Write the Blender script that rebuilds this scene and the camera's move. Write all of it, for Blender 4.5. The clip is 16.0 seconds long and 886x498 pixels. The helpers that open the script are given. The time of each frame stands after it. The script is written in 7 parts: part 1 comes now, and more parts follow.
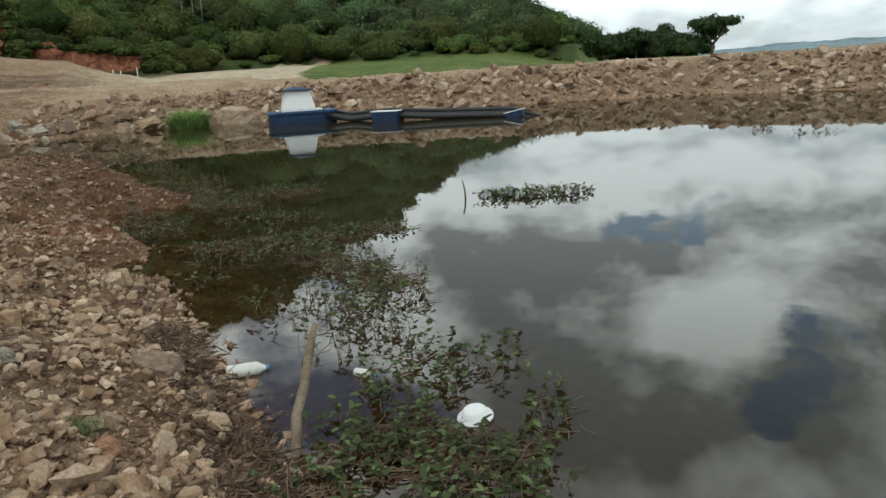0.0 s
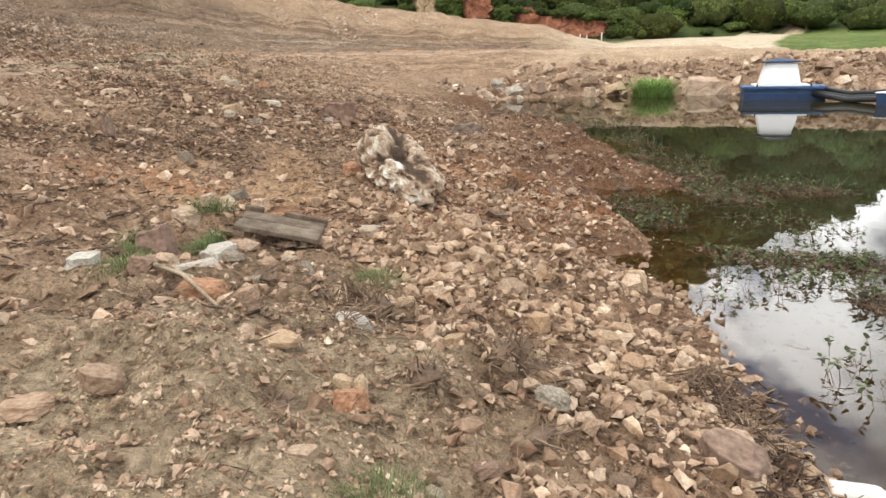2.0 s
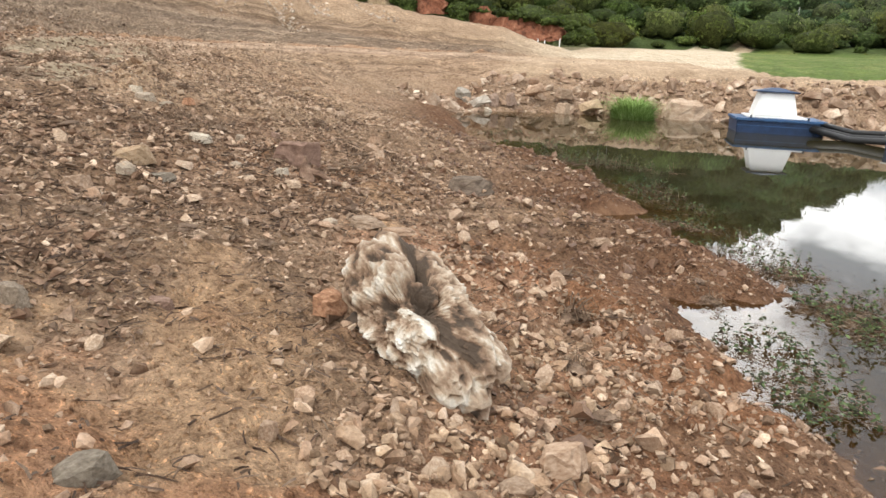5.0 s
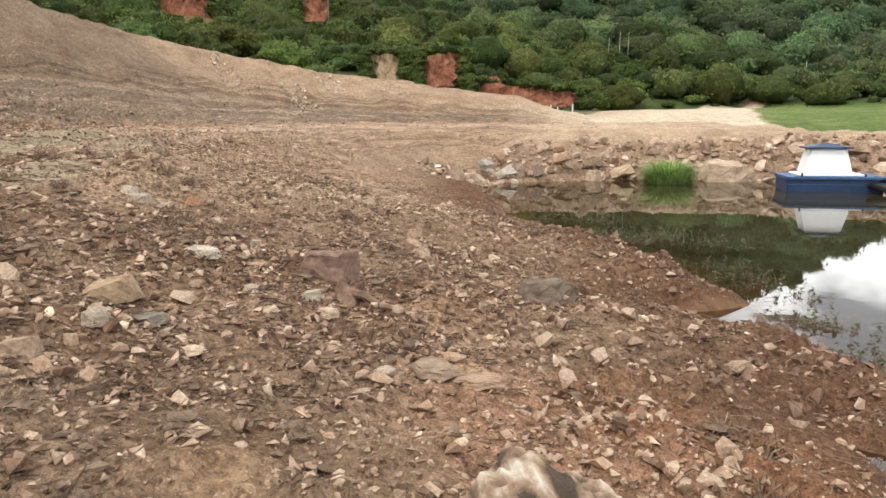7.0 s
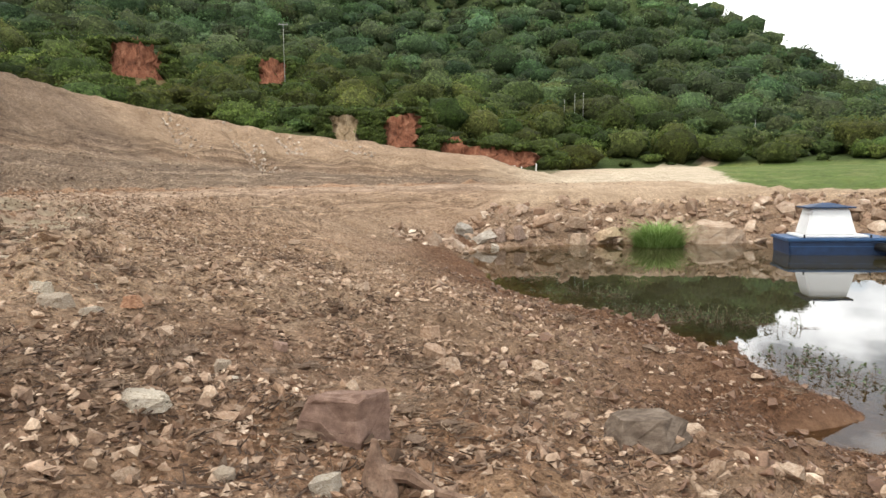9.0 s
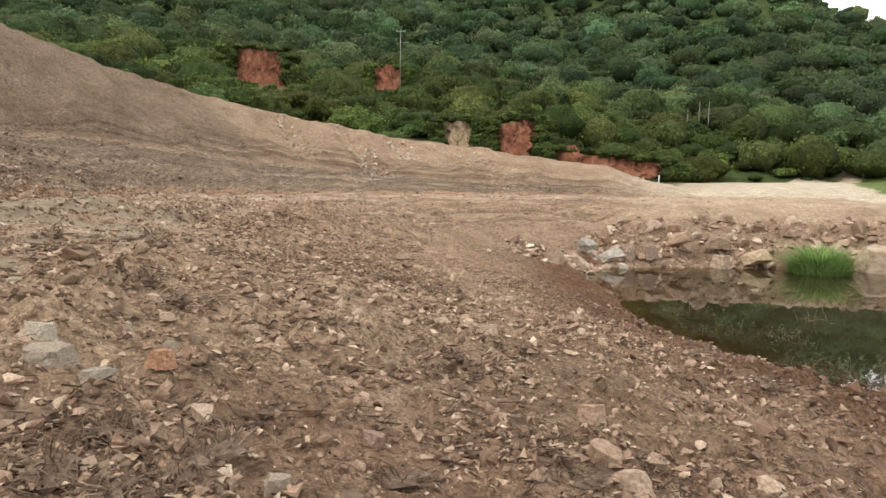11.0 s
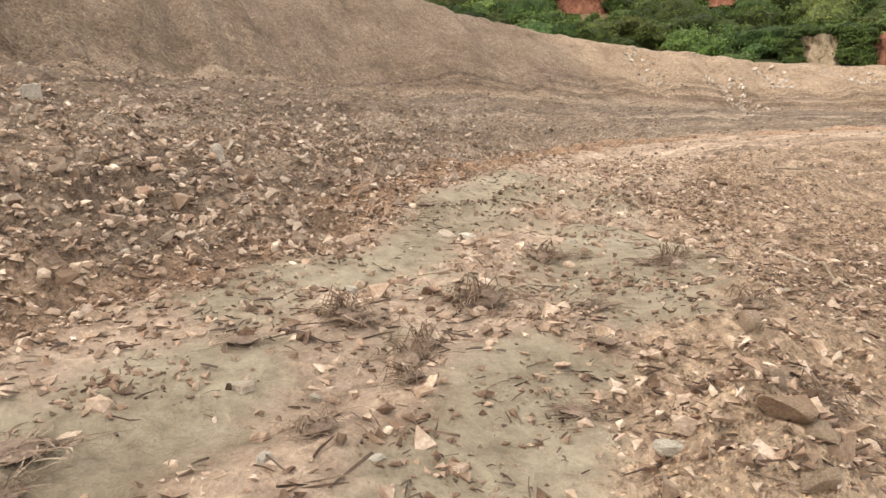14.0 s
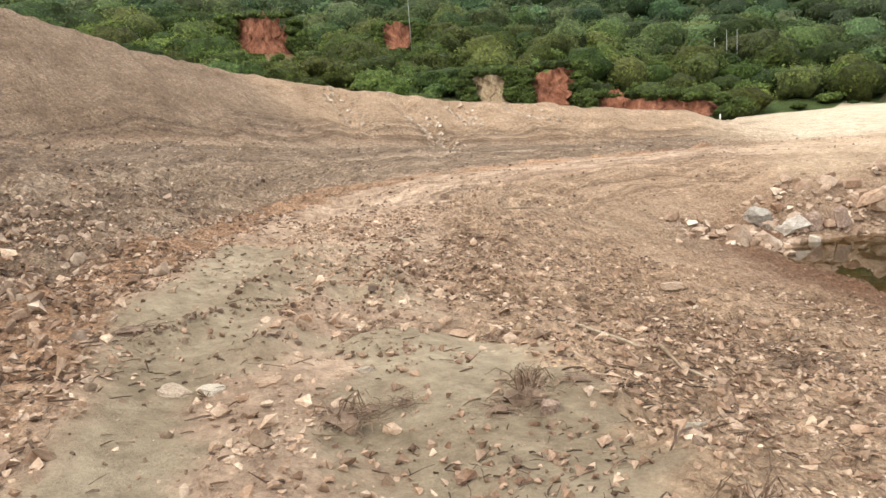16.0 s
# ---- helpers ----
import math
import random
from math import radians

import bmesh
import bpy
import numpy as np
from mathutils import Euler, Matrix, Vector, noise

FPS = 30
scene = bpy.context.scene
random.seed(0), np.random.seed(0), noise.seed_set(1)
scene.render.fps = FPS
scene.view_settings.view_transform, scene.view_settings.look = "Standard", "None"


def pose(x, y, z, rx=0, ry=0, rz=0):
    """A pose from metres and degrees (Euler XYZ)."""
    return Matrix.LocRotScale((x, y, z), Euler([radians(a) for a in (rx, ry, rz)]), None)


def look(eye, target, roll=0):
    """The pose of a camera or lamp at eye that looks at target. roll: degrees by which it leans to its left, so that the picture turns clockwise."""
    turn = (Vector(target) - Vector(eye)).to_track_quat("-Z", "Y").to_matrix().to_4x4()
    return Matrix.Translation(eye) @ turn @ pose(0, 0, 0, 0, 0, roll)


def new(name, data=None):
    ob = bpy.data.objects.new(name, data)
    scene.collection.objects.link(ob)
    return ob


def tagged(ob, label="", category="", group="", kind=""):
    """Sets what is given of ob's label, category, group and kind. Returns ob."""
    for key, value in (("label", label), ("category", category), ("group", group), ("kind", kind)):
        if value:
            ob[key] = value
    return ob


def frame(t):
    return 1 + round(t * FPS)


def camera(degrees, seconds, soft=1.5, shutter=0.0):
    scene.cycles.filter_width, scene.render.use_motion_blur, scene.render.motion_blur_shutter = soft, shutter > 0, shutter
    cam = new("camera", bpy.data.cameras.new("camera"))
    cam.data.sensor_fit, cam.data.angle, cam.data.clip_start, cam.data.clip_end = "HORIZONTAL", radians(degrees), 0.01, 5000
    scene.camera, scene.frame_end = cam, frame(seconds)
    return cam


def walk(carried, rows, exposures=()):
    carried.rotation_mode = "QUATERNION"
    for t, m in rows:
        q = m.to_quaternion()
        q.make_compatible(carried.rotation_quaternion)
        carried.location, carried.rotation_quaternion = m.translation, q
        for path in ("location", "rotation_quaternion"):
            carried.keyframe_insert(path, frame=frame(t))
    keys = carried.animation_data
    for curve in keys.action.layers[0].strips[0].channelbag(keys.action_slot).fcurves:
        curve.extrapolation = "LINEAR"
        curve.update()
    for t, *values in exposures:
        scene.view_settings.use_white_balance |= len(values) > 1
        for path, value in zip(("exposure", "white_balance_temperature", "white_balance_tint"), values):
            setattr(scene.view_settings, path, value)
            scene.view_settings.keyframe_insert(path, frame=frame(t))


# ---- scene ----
cam = camera(63.7, 16.0)
PATH = [
    (0, (0.49, 0.625, 2.001), (0.278, 2.554, 1.516), -3.5),
    (0.5, (0.224, 0.691, 1.984), (-0.419, 2.511, 1.461), -1.3),
    (1, (-0.14, 0.96, 1.98), (-0.97, 2.665, 1.345), -1.6),
    (1.5, (-0.659, 1.385, 1.964), (-1.781, 2.948, 1.416), -3.2),
    (2, (-1.073, 1.706, 2.042), (-2.311, 3.19, 1.523), -1.5),
    (2.5, (-1.657, 2.124, 2.129), (-2.759, 3.676, 1.515), 0.1),
    (3, (-2.112, 2.616, 2.065), (-3.245, 4.137, 1.429), -3.1),
    (3.5, (-2.597, 2.915, 2.196), (-3.845, 4.368, 1.622), -1.5),
    (4, (-3.174, 3.39, 2.358), (-4.318, 4.906, 1.73), -0.8),
    (4.5, (-3.617, 3.838, 2.382), (-4.786, 5.347, 1.784), -1.1),
    (5, (-4.174, 4.237, 2.491), (-5.263, 5.827, 1.955), 2.5),
    (5.2, (-4.334, 4.35, 2.526), (-5.446, 5.943, 2.052), 0.7),
    (7.3, (-6.162, 5.805, 2.552), (-7.303, 7.41, 2.203), -0.8),
    (7.5, (-6.359, 5.917, 2.592), (-7.473, 7.541, 2.241), -1.2),
    (8, (-6.929, 6.386, 2.547), (-8.048, 8.019, 2.264), -3.1),
    (8.5, (-7.42, 6.706, 2.613), (-8.507, 8.366, 2.362), -1.8),
    (8.7, (-7.6, 6.874, 2.613), (-8.654, 8.561, 2.402), -1.2),
    (10.8, (-9.469, 8.854, 2.653), (-10.644, 10.465, 2.501), 0.0),
    (11, (-9.576, 8.936, 2.62), (-10.874, 10.448, 2.455), 0.5),
    (11.5, (-10.332, 9.266, 2.706), (-11.81, 10.594, 2.478), 2.2),
    (12, (-11.018, 9.428, 2.748), (-12.768, 10.386, 2.597), 1.7),
    (12.5, (-11.675, 9.288, 2.843), (-13.561, 9.928, 2.657), 2.3),
    (13, (-12.209, 9.158, 3.005), (-14.094, 9.768, 2.734), -0.6),
    (13.5, (-12.751, 9.082, 3.173), (-14.631, 9.674, 2.833), -2.5),
    (14, (-13.321, 8.96, 3.205), (-15.109, 9.789, 2.865), -2.3),
    (14.5, (-13.959, 9.076, 3.263), (-15.634, 10.127, 2.964), -3.4),
    (15, (-14.512, 9.3, 3.406), (-16.152, 10.407, 3.119), -3.2),
    (15.5, (-15.087, 9.516, 3.509), (-16.59, 10.795, 3.185), -2.1),
    (16, (-15.572, 9.898, 3.49), (-16.878, 11.385, 3.203), -4.8),
]
EXPOSURE = [(0, -0.85, 6150, 0), (0.5, -0.80, 6200, 2), (1, -0.58, 6350, 6), (1.5, 0.08, 6450, 7), (2, 0.20, 6500, 10), (5, 0.22, 6500, 10), (8, 0.18, 6500, 10), (11, 0.0, 6500, 10), (12, 0.17, 6500, 10), (13, 0.38, 6500, 10), (13.5, 0.42, 6500, 10), (14, 0.45, 6500, 10), (15, 0.49, 6500, 10), (16, 0.44, 6500, 10)]
walk(cam, [(t, look(eye, target, roll)) for t, eye, target, roll in PATH], EXPOSURE)

# ---- sky and sun: a bright overcast day with broken cloud ----
SUN_EL, SUN_AZ = 58.0, 200.0
world = bpy.data.worlds.new("overcast_sky")
scene.world = world
world.use_nodes = True
wt = world.node_tree
wt.nodes.clear()


def wnode(kind, **values):
    n = wt.nodes.new(kind)
    for k, v in values.items():
        if k in n.inputs:
            n.inputs[k].default_value = v
    return n


w_out = wnode("ShaderNodeOutputWorld")
w_bg = wnode("ShaderNodeBackground", Strength=1.3)
w_sky = wnode("ShaderNodeTexSky")
w_sky.sky_type, w_sky.sun_disc = "NISHITA", False
w_sky.sun_elevation, w_sky.sun_rotation = radians(SUN_EL), radians(SUN_AZ)
w_gain = wnode("ShaderNodeMix")
w_gain.data_type, w_gain.blend_type = "RGBA", "MULTIPLY"
w_gain.inputs[0].default_value = 1.0
w_gain.inputs[7].default_value = (0.14, 0.14, 0.14, 1)
wt.links.new(w_sky.outputs[0], w_gain.inputs[6])
# cloud layer on a flat sheet overhead: direction divided by its height
w_tc = wnode("ShaderNodeTexCoord")
w_sep = wnode("ShaderNodeSeparateXYZ")
wt.links.new(w_tc.outputs["Generated"], w_sep.inputs[0])
w_abs = wnode("ShaderNodeMath"); w_abs.operation = "ABSOLUTE"
wt.links.new(w_sep.outputs[2], w_abs.inputs[0])
w_up = wnode("ShaderNodeMath"); w_up.operation = "ADD"; w_up.inputs[1].default_value = 0.40
wt.links.new(w_abs.outputs[0], w_up.inputs[0])
w_div = wnode("ShaderNodeVectorMath"); w_div.operation = "DIVIDE"
w_com = wnode("ShaderNodeCombineXYZ")
for k in range(3):
    wt.links.new(w_up.outputs[0], w_com.inputs[k])
wt.links.new(w_tc.outputs["Generated"], w_div.inputs[0])
wt.links.new(w_com.outputs[0], w_div.inputs[1])
w_map = wnode("ShaderNodeMapping")
w_map.inputs["Location"].default_value = (3.1, 1.7, 0.0)
w_map.inputs["Scale"].default_value = (1.0, 1.0, 0.0)
wt.links.new(w_div.outputs[0], w_map.inputs[0])
w_cover = wnode("ShaderNodeTexNoise", Scale=1.7, Detail=8.0, Roughness=0.5, Distortion=0.1)
w_tone = wnode("ShaderNodeTexNoise", Scale=2.9, Detail=8.0, Roughness=0.56, Distortion=0.15)
w_map2 = wnode("ShaderNodeMapping")
w_map2.inputs["Location"].default_value = (7.7, -2.3, 0.0)
wt.links.new(w_map.outputs[0], w_cover.inputs["Vector"])
wt.links.new(w_map.outputs[0], w_map2.inputs[0])
wt.links.new(w_map2.outputs[0], w_tone.inputs["Vector"])


def blob(src, at, size):
    """1 at a place on the cloud sheet, fading to 0 at its rim."""
    gap = wnode("ShaderNodeVectorMath")
    gap.operation = "DISTANCE"
    gap.inputs[1].default_value = (*at, 0)
    wt.links.new(src, gap.inputs[0])
    m = wnode("ShaderNodeMapRange")
    m.interpolation_type = "SMOOTHSTEP"
    m.inputs[1].default_value, m.inputs[2].default_value, m.inputs[3].default_value, m.inputs[4].default_value = 0.0, size, 1.0, 0.0
    wt.links.new(gap.outputs["Value"], m.inputs[0])
    return m.outputs[0]


def shifted(src, parts):
    """A noise raised or lowered by blobs."""
    for f, k in parts:
        m = wnode("ShaderNodeMath")
        m.operation = "MULTIPLY_ADD"
        m.inputs[1].default_value = k
        wt.links.new(f, m.inputs[0])
        wt.links.new(src, m.inputs[2])
        src = m.outputs[0]
    return src


w_plan = wnode("ShaderNodeVectorMath")
w_plan.operation = "MULTIPLY"
w_plan.inputs[1].default_value = (1, 1, 0)
wt.links.new(w_div.outputs[0], w_plan.inputs[0])
w_rag = wnode("ShaderNodeTexNoise", Scale=3.6, Detail=6.0, Roughness=0.6)
wt.links.new(w_plan.outputs[0], w_rag.inputs["Vector"])
w_warp = wnode("ShaderNodeVectorMath")
w_warp.operation = "MULTIPLY_ADD"
w_warp.inputs[1].default_value = (0.55, 0.55, 0.0)
wt.links.new(w_rag.outputs["Color"], w_warp.inputs[0])
wt.links.new(w_plan.outputs[0], w_warp.inputs[2])
w_back = wnode("ShaderNodeVectorMath")
w_back.operation = "SUBTRACT"
w_back.inputs[1].default_value = (0.275, 0.275, 0.0)
wt.links.new(w_warp.outputs[0], w_back.inputs[0])
w_flat = w_back.outputs[0]
w_gaps = [(blob(w_flat, at, size), k) for at, size, k in (((0.28, 1.46), 0.16, -0.22), ((0.41, 1.06), 0.18, -0.22), ((0.63, 1.70), 0.32, 0.2))]
w_banks = [(blob(w_flat, at, size), k) for at, size, k in (((0.40, 1.90), 0.5, 0.10), ((0.31, 1.56), 0.14, 0.14), ((-0.06, 1.42), 0.28, -0.12), ((0.36, 1.26), 0.2, 0.10), ((0.12, 0.97), 0.30, -0.13), ((0.60, 1.32), 0.22, -0.10), ((-0.2, 1.8), 0.3, 0.08))]
w_cov = wnode("ShaderNodeValToRGB")
w_cov.color_ramp.elements[0].position, w_cov.color_ramp.elements[1].position = 0.385, 0.44
wt.links.new(shifted(w_cover.outputs["Fac"], w_gaps), w_cov.inputs[0])
w_grey = wnode("ShaderNodeValToRGB")
w_grey.color_ramp.elements[0].position, w_grey.color_ramp.elements[0].color = 0.40, (0.46, 0.48, 0.51, 1)
w_grey.color_ramp.elements[1].position, w_grey.color_ramp.elements[1].color = 0.585, (2.05, 2.05, 2.03, 1)
wt.links.new(shifted(w_tone.outputs["Fac"], w_banks), w_grey.inputs[0])
w_mix = wnode("ShaderNodeMix")
w_mix.data_type = "RGBA"
wt.links.new(w_cov.outputs[0], w_mix.inputs[0])
wt.links.new(w_gain.outputs[2], w_mix.inputs[6])
wt.links.new(w_grey.outputs[0], w_mix.inputs[7])
# towards the skyline the cloud sheet closes into a pale even veil
w_veil = wnode("ShaderNodeMapRange")
w_veil.inputs[1].default_value, w_veil.inputs[2].default_value = 0.02, 0.30
w_veil.inputs[3].default_value, w_veil.inputs[4].default_value = 0.85, 0.0
wt.links.new(w_abs.outputs[0], w_veil.inputs[0])
w_mix2 = wnode("ShaderNodeMix")
w_mix2.data_type = "RGBA"
w_mix2.inputs[7].default_value = (0.86, 0.90, 0.94, 1)
wt.links.new(w_veil.outputs[0], w_mix2.inputs[0])
# the sheet is thinner and brighter low down, heavier overhead
w_thin = wnode("ShaderNodeMapRange")
w_thin.inputs[1].default_value, w_thin.inputs[2].default_value = 0.10, 0.75
w_thin.inputs[3].default_value, w_thin.inputs[4].default_value = 1.55, 0.85
wt.links.new(w_abs.outputs[0], w_thin.inputs[0])
w_scale = wnode("ShaderNodeVectorMath"); w_scale.operation = "SCALE"
wt.links.new(w_mix.outputs[2], w_scale.inputs[0])
wt.links.new(w_thin.outputs[0], w_scale.inputs[3])
wt.links.new(w_scale.outputs[0], w_mix2.inputs[6])
wt.links.new(w_mix2.outputs[2], w_bg.inputs[0])
wt.links.new(w_bg.outputs[0], w_out.inputs[0])

sun = new("sun", bpy.data.lights.new("sun", "SUN"))
sun.data.energy, sun.data.angle, sun.data.color = 1.6, radians(12), (1.0, 0.95, 0.88)
az, el = radians(SUN_AZ), radians(SUN_EL)
sun.matrix_world = look((math.sin(az) * 30, math.cos(az) * 30, 50), (0, 0, 50 - 30 * math.tan(el)))

# ---- materials ----
def material(name, rough=0.9, metal=0.0, spec=0.3):
    m = bpy.data.materials.new(name)
    m.use_nodes = True
    t = m.node_tree
    b = t.nodes["Principled BSDF"]
    b.inputs["Roughness"].default_value, b.inputs["Metallic"].default_value = rough, metal
    b.inputs["Specular IOR Level"].default_value = spec
    return m, t, b


def node(t, kind, **values):
    n = t.nodes.new(kind)
    for k, v in values.items():
        n.inputs[k].default_value = v
    return n


def noise_of(t, scale, detail=5.0, rough=0.6, coords="Object", seed=None):
    tc = t.nodes.new("ShaderNodeTexCoord")
    n = node(t, "ShaderNodeTexNoise", Scale=scale, Detail=detail, Roughness=rough)
    src = tc.outputs[coords]
    if seed is not None:
        add = t.nodes.new("ShaderNodeVectorMath")
        t.links.new(src, add.inputs[0])
        t.links.new(seed, add.inputs[1])
        src = add.outputs[0]
    t.links.new(src, n.inputs["Vector"])
    return n


def ramp(t, fac, stops):
    r = t.nodes.new("ShaderNodeValToRGB")
    while len(r.color_ramp.elements) < len(stops):
        r.color_ramp.elements.new(0.5)
    for e, (p, c) in zip(r.color_ramp.elements, stops):
        e.position, e.color = p, (*c, 1)
    t.links.new(fac, r.inputs[0])
    return r.outputs[0]


def mixed(t, a, b, fac=0.5, how="MIX"):
    m = t.nodes.new("ShaderNodeMix")
    m.data_type, m.blend_type = "RGBA", how
    for slot, v in ((0, fac), (6, a), (7, b)):
        if hasattr(v, "is_output"):
            t.links.new(v, m.inputs[slot])
        else:
            m.inputs[slot].default_value = v if slot == 0 else (*v, 1)
    return m.outputs[2]


def bumped(t, b, height, strength=0.5, distance=0.01):
    n = node(t, "ShaderNodeBump", Strength=strength, Distance=distance)
    t.links.new(height, n.inputs["Height"])
    t.links.new(n.outputs[0], b.inputs["Normal"])
    return n


def two_scale(name, dark, mid, light, big=3.0, small=40.0, rough=0.9, spec=0.25, bump=0.4, dist=0.01, per="none", spread=0.35):
    """A rough mineral or wooden surface: patches, grain, and a tone of its own for each piece."""
    m, t, b = material(name, rough, 0, spec)
    a = noise_of(t, big, 6)
    g = noise_of(t, small, 6, 0.7)
    col = ramp(t, a.outputs["Fac"], [(0.3, dark), (0.5, mid), (0.72, light)])
    grain = ramp(t, g.outputs["Fac"], [(0.3, (0.62, 0.62, 0.62)), (0.7, (1.25, 1.25, 1.25))])
    col = mixed(t, col, grain, 1.0, "MULTIPLY")
    if per != "none":
        src = t.nodes.new("ShaderNodeObjectInfo").outputs["Random"] if per == "object" else t.nodes.new("ShaderNodeNewGeometry").outputs["Random Per Island"]
        tone = ramp(t, src, [(0.0, (1 - spread, 1 - spread * 1.05, 1 - spread * 1.1)), (0.35, (0.95, 0.86, 0.80)), (0.6, (1.0, 1.0, 1.0)), (0.85, (1.12, 1.12, 1.1)), (1.0, (1 + spread, 1 + spread * 1.05, 1 + spread * 1.08))])
        col = mixed(t, col, tone, 1.0, "MULTIPLY")
    t.links.new(col, b.inputs["Base Color"])
    bumped(t, b, g.outputs["Fac"], bump, dist)
    return m


def plain(name, colour, rough=0.5, metal=0.0, spec=0.4, wear=0.15, scale=6.0):
    m, t, b = material(name, rough, metal, spec)
    a = noise_of(t, scale, 6, 0.65)
    lo, hi = tuple(c * (1 - wear) for c in colour), tuple(min(1, c * (1 + wear)) for c in colour)
    t.links.new(ramp(t, a.outputs["Fac"], [(0.3, lo), (0.7, hi)]), b.inputs["Base Color"])
    bumped(t, b, a.outputs["Fac"], 0.1, 0.004)
    return m


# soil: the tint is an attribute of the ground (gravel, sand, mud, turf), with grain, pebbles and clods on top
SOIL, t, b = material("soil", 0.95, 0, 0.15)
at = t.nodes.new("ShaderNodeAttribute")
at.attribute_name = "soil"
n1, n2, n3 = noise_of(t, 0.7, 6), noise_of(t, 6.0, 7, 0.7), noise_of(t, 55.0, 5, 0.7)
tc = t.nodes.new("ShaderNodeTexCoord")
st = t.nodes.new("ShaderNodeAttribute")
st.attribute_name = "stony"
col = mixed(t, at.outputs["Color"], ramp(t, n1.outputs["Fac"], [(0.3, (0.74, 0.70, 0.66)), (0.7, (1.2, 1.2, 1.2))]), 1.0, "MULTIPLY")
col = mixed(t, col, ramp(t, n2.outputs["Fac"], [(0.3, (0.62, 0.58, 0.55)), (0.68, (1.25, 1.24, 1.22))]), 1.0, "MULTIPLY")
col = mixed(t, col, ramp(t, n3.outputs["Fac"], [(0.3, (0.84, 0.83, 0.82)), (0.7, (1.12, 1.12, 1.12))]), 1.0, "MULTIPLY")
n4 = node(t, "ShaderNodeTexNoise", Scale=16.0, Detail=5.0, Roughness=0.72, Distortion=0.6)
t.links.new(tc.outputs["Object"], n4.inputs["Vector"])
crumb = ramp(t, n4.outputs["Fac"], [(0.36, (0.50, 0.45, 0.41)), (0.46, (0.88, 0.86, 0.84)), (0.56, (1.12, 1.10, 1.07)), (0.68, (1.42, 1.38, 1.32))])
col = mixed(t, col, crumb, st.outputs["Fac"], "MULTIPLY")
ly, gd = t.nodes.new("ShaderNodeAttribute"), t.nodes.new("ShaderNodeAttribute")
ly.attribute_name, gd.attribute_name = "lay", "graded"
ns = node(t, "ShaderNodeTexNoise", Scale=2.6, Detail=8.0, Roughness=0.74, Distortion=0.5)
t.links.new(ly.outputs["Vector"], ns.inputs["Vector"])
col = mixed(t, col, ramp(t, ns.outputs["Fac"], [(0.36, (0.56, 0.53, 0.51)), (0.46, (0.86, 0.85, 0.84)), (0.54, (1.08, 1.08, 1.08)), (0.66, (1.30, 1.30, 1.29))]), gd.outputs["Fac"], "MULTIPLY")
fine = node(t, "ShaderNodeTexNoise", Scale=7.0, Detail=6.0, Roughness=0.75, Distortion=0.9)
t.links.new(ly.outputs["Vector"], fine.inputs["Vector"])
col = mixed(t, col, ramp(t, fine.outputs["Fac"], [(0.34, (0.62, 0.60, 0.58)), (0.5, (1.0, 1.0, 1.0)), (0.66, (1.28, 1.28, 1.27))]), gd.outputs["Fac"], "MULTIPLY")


def maths(op, a, b=None, c=None):
    m = t.nodes.new("ShaderNodeMath")
    m.operation = op
    for k, v in enumerate((a, b, c)):
        if v is not None:
            if hasattr(v, "is_output"):
                t.links.new(v, m.inputs[k])
            else:
                m.inputs[k].default_value = v
    return m.outputs[0]


def smooth(v, a, b):
    m = t.nodes.new("ShaderNodeMapRange")
    m.interpolation_type = "SMOOTHSTEP"
    m.inputs[1].default_value, m.inputs[2].default_value = a, b
    t.links.new(v, m.inputs[0])
    return m.outputs[0]


# pebbles of three sizes, each bedded in the soil with a tone of its own; drifts of them thicken and thin out
relief = maths("MULTIPLY_ADD", maths("MULTIPLY", n4.outputs["Fac"], st.outputs["Fac"]), 3.2, maths("MULTIPLY_ADD", n2.outputs["Fac"], 1.6, n3.outputs["Fac"]))
for size, share, rise, amount in ((21.0, 0.60, 1.5, 1.0), (42.0, 0.50, 0.8, 1.0), (85.0, 0.42, 0.4, 0.8)):
    vo = node(t, "ShaderNodeTexVoronoi", Scale=size)
    warp = noise_of(t, size * 0.9, 2, 0.5)
    vec = t.nodes.new("ShaderNodeVectorMath")
    vec.operation = "MULTIPLY_ADD"
    vec.inputs[1].default_value = (0.55 / size,) * 3
    t.links.new(warp.outputs["Color"], vec.inputs[0])
    t.links.new(tc.outputs["Object"], vec.inputs[2])
    t.links.new(vec.outputs[0], vo.inputs["Vector"])
    cell = t.nodes.new("ShaderNodeSeparateColor")
    t.links.new(vo.outputs["Color"], cell.inputs[0])
    drift = noise_of(t, size * 0.05, 3, 0.6)
    there = maths("GREATER_THAN", maths("MULTIPLY_ADD", drift.outputs["Fac"], 1.1, cell.outputs[0]), share + 0.62)
    body = maths("MULTIPLY", smooth(vo.outputs["Distance"], 0.46, 0.30), there)
    shade = maths("MULTIPLY", maths("MULTIPLY", body, st.outputs["Fac"]), amount)
    tone = ramp(t, cell.outputs[1], [(0.0, (0.62, 0.56, 0.52)), (0.35, (0.95, 0.90, 0.84)), (0.7, (1.25, 1.20, 1.13)), (1.0, (1.75, 1.72, 1.66))])
    col = mixed(t, col, mixed(t, col, tone, 1.0, "MULTIPLY"), shade)
    dome = maths("MULTIPLY", maths("MULTIPLY", smooth(vo.outputs["Distance"], 0.48, 0.18), there), st.outputs["Fac"])
    relief = maths("MULTIPLY_ADD", dome, rise, relief)
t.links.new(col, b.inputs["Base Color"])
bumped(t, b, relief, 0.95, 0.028)

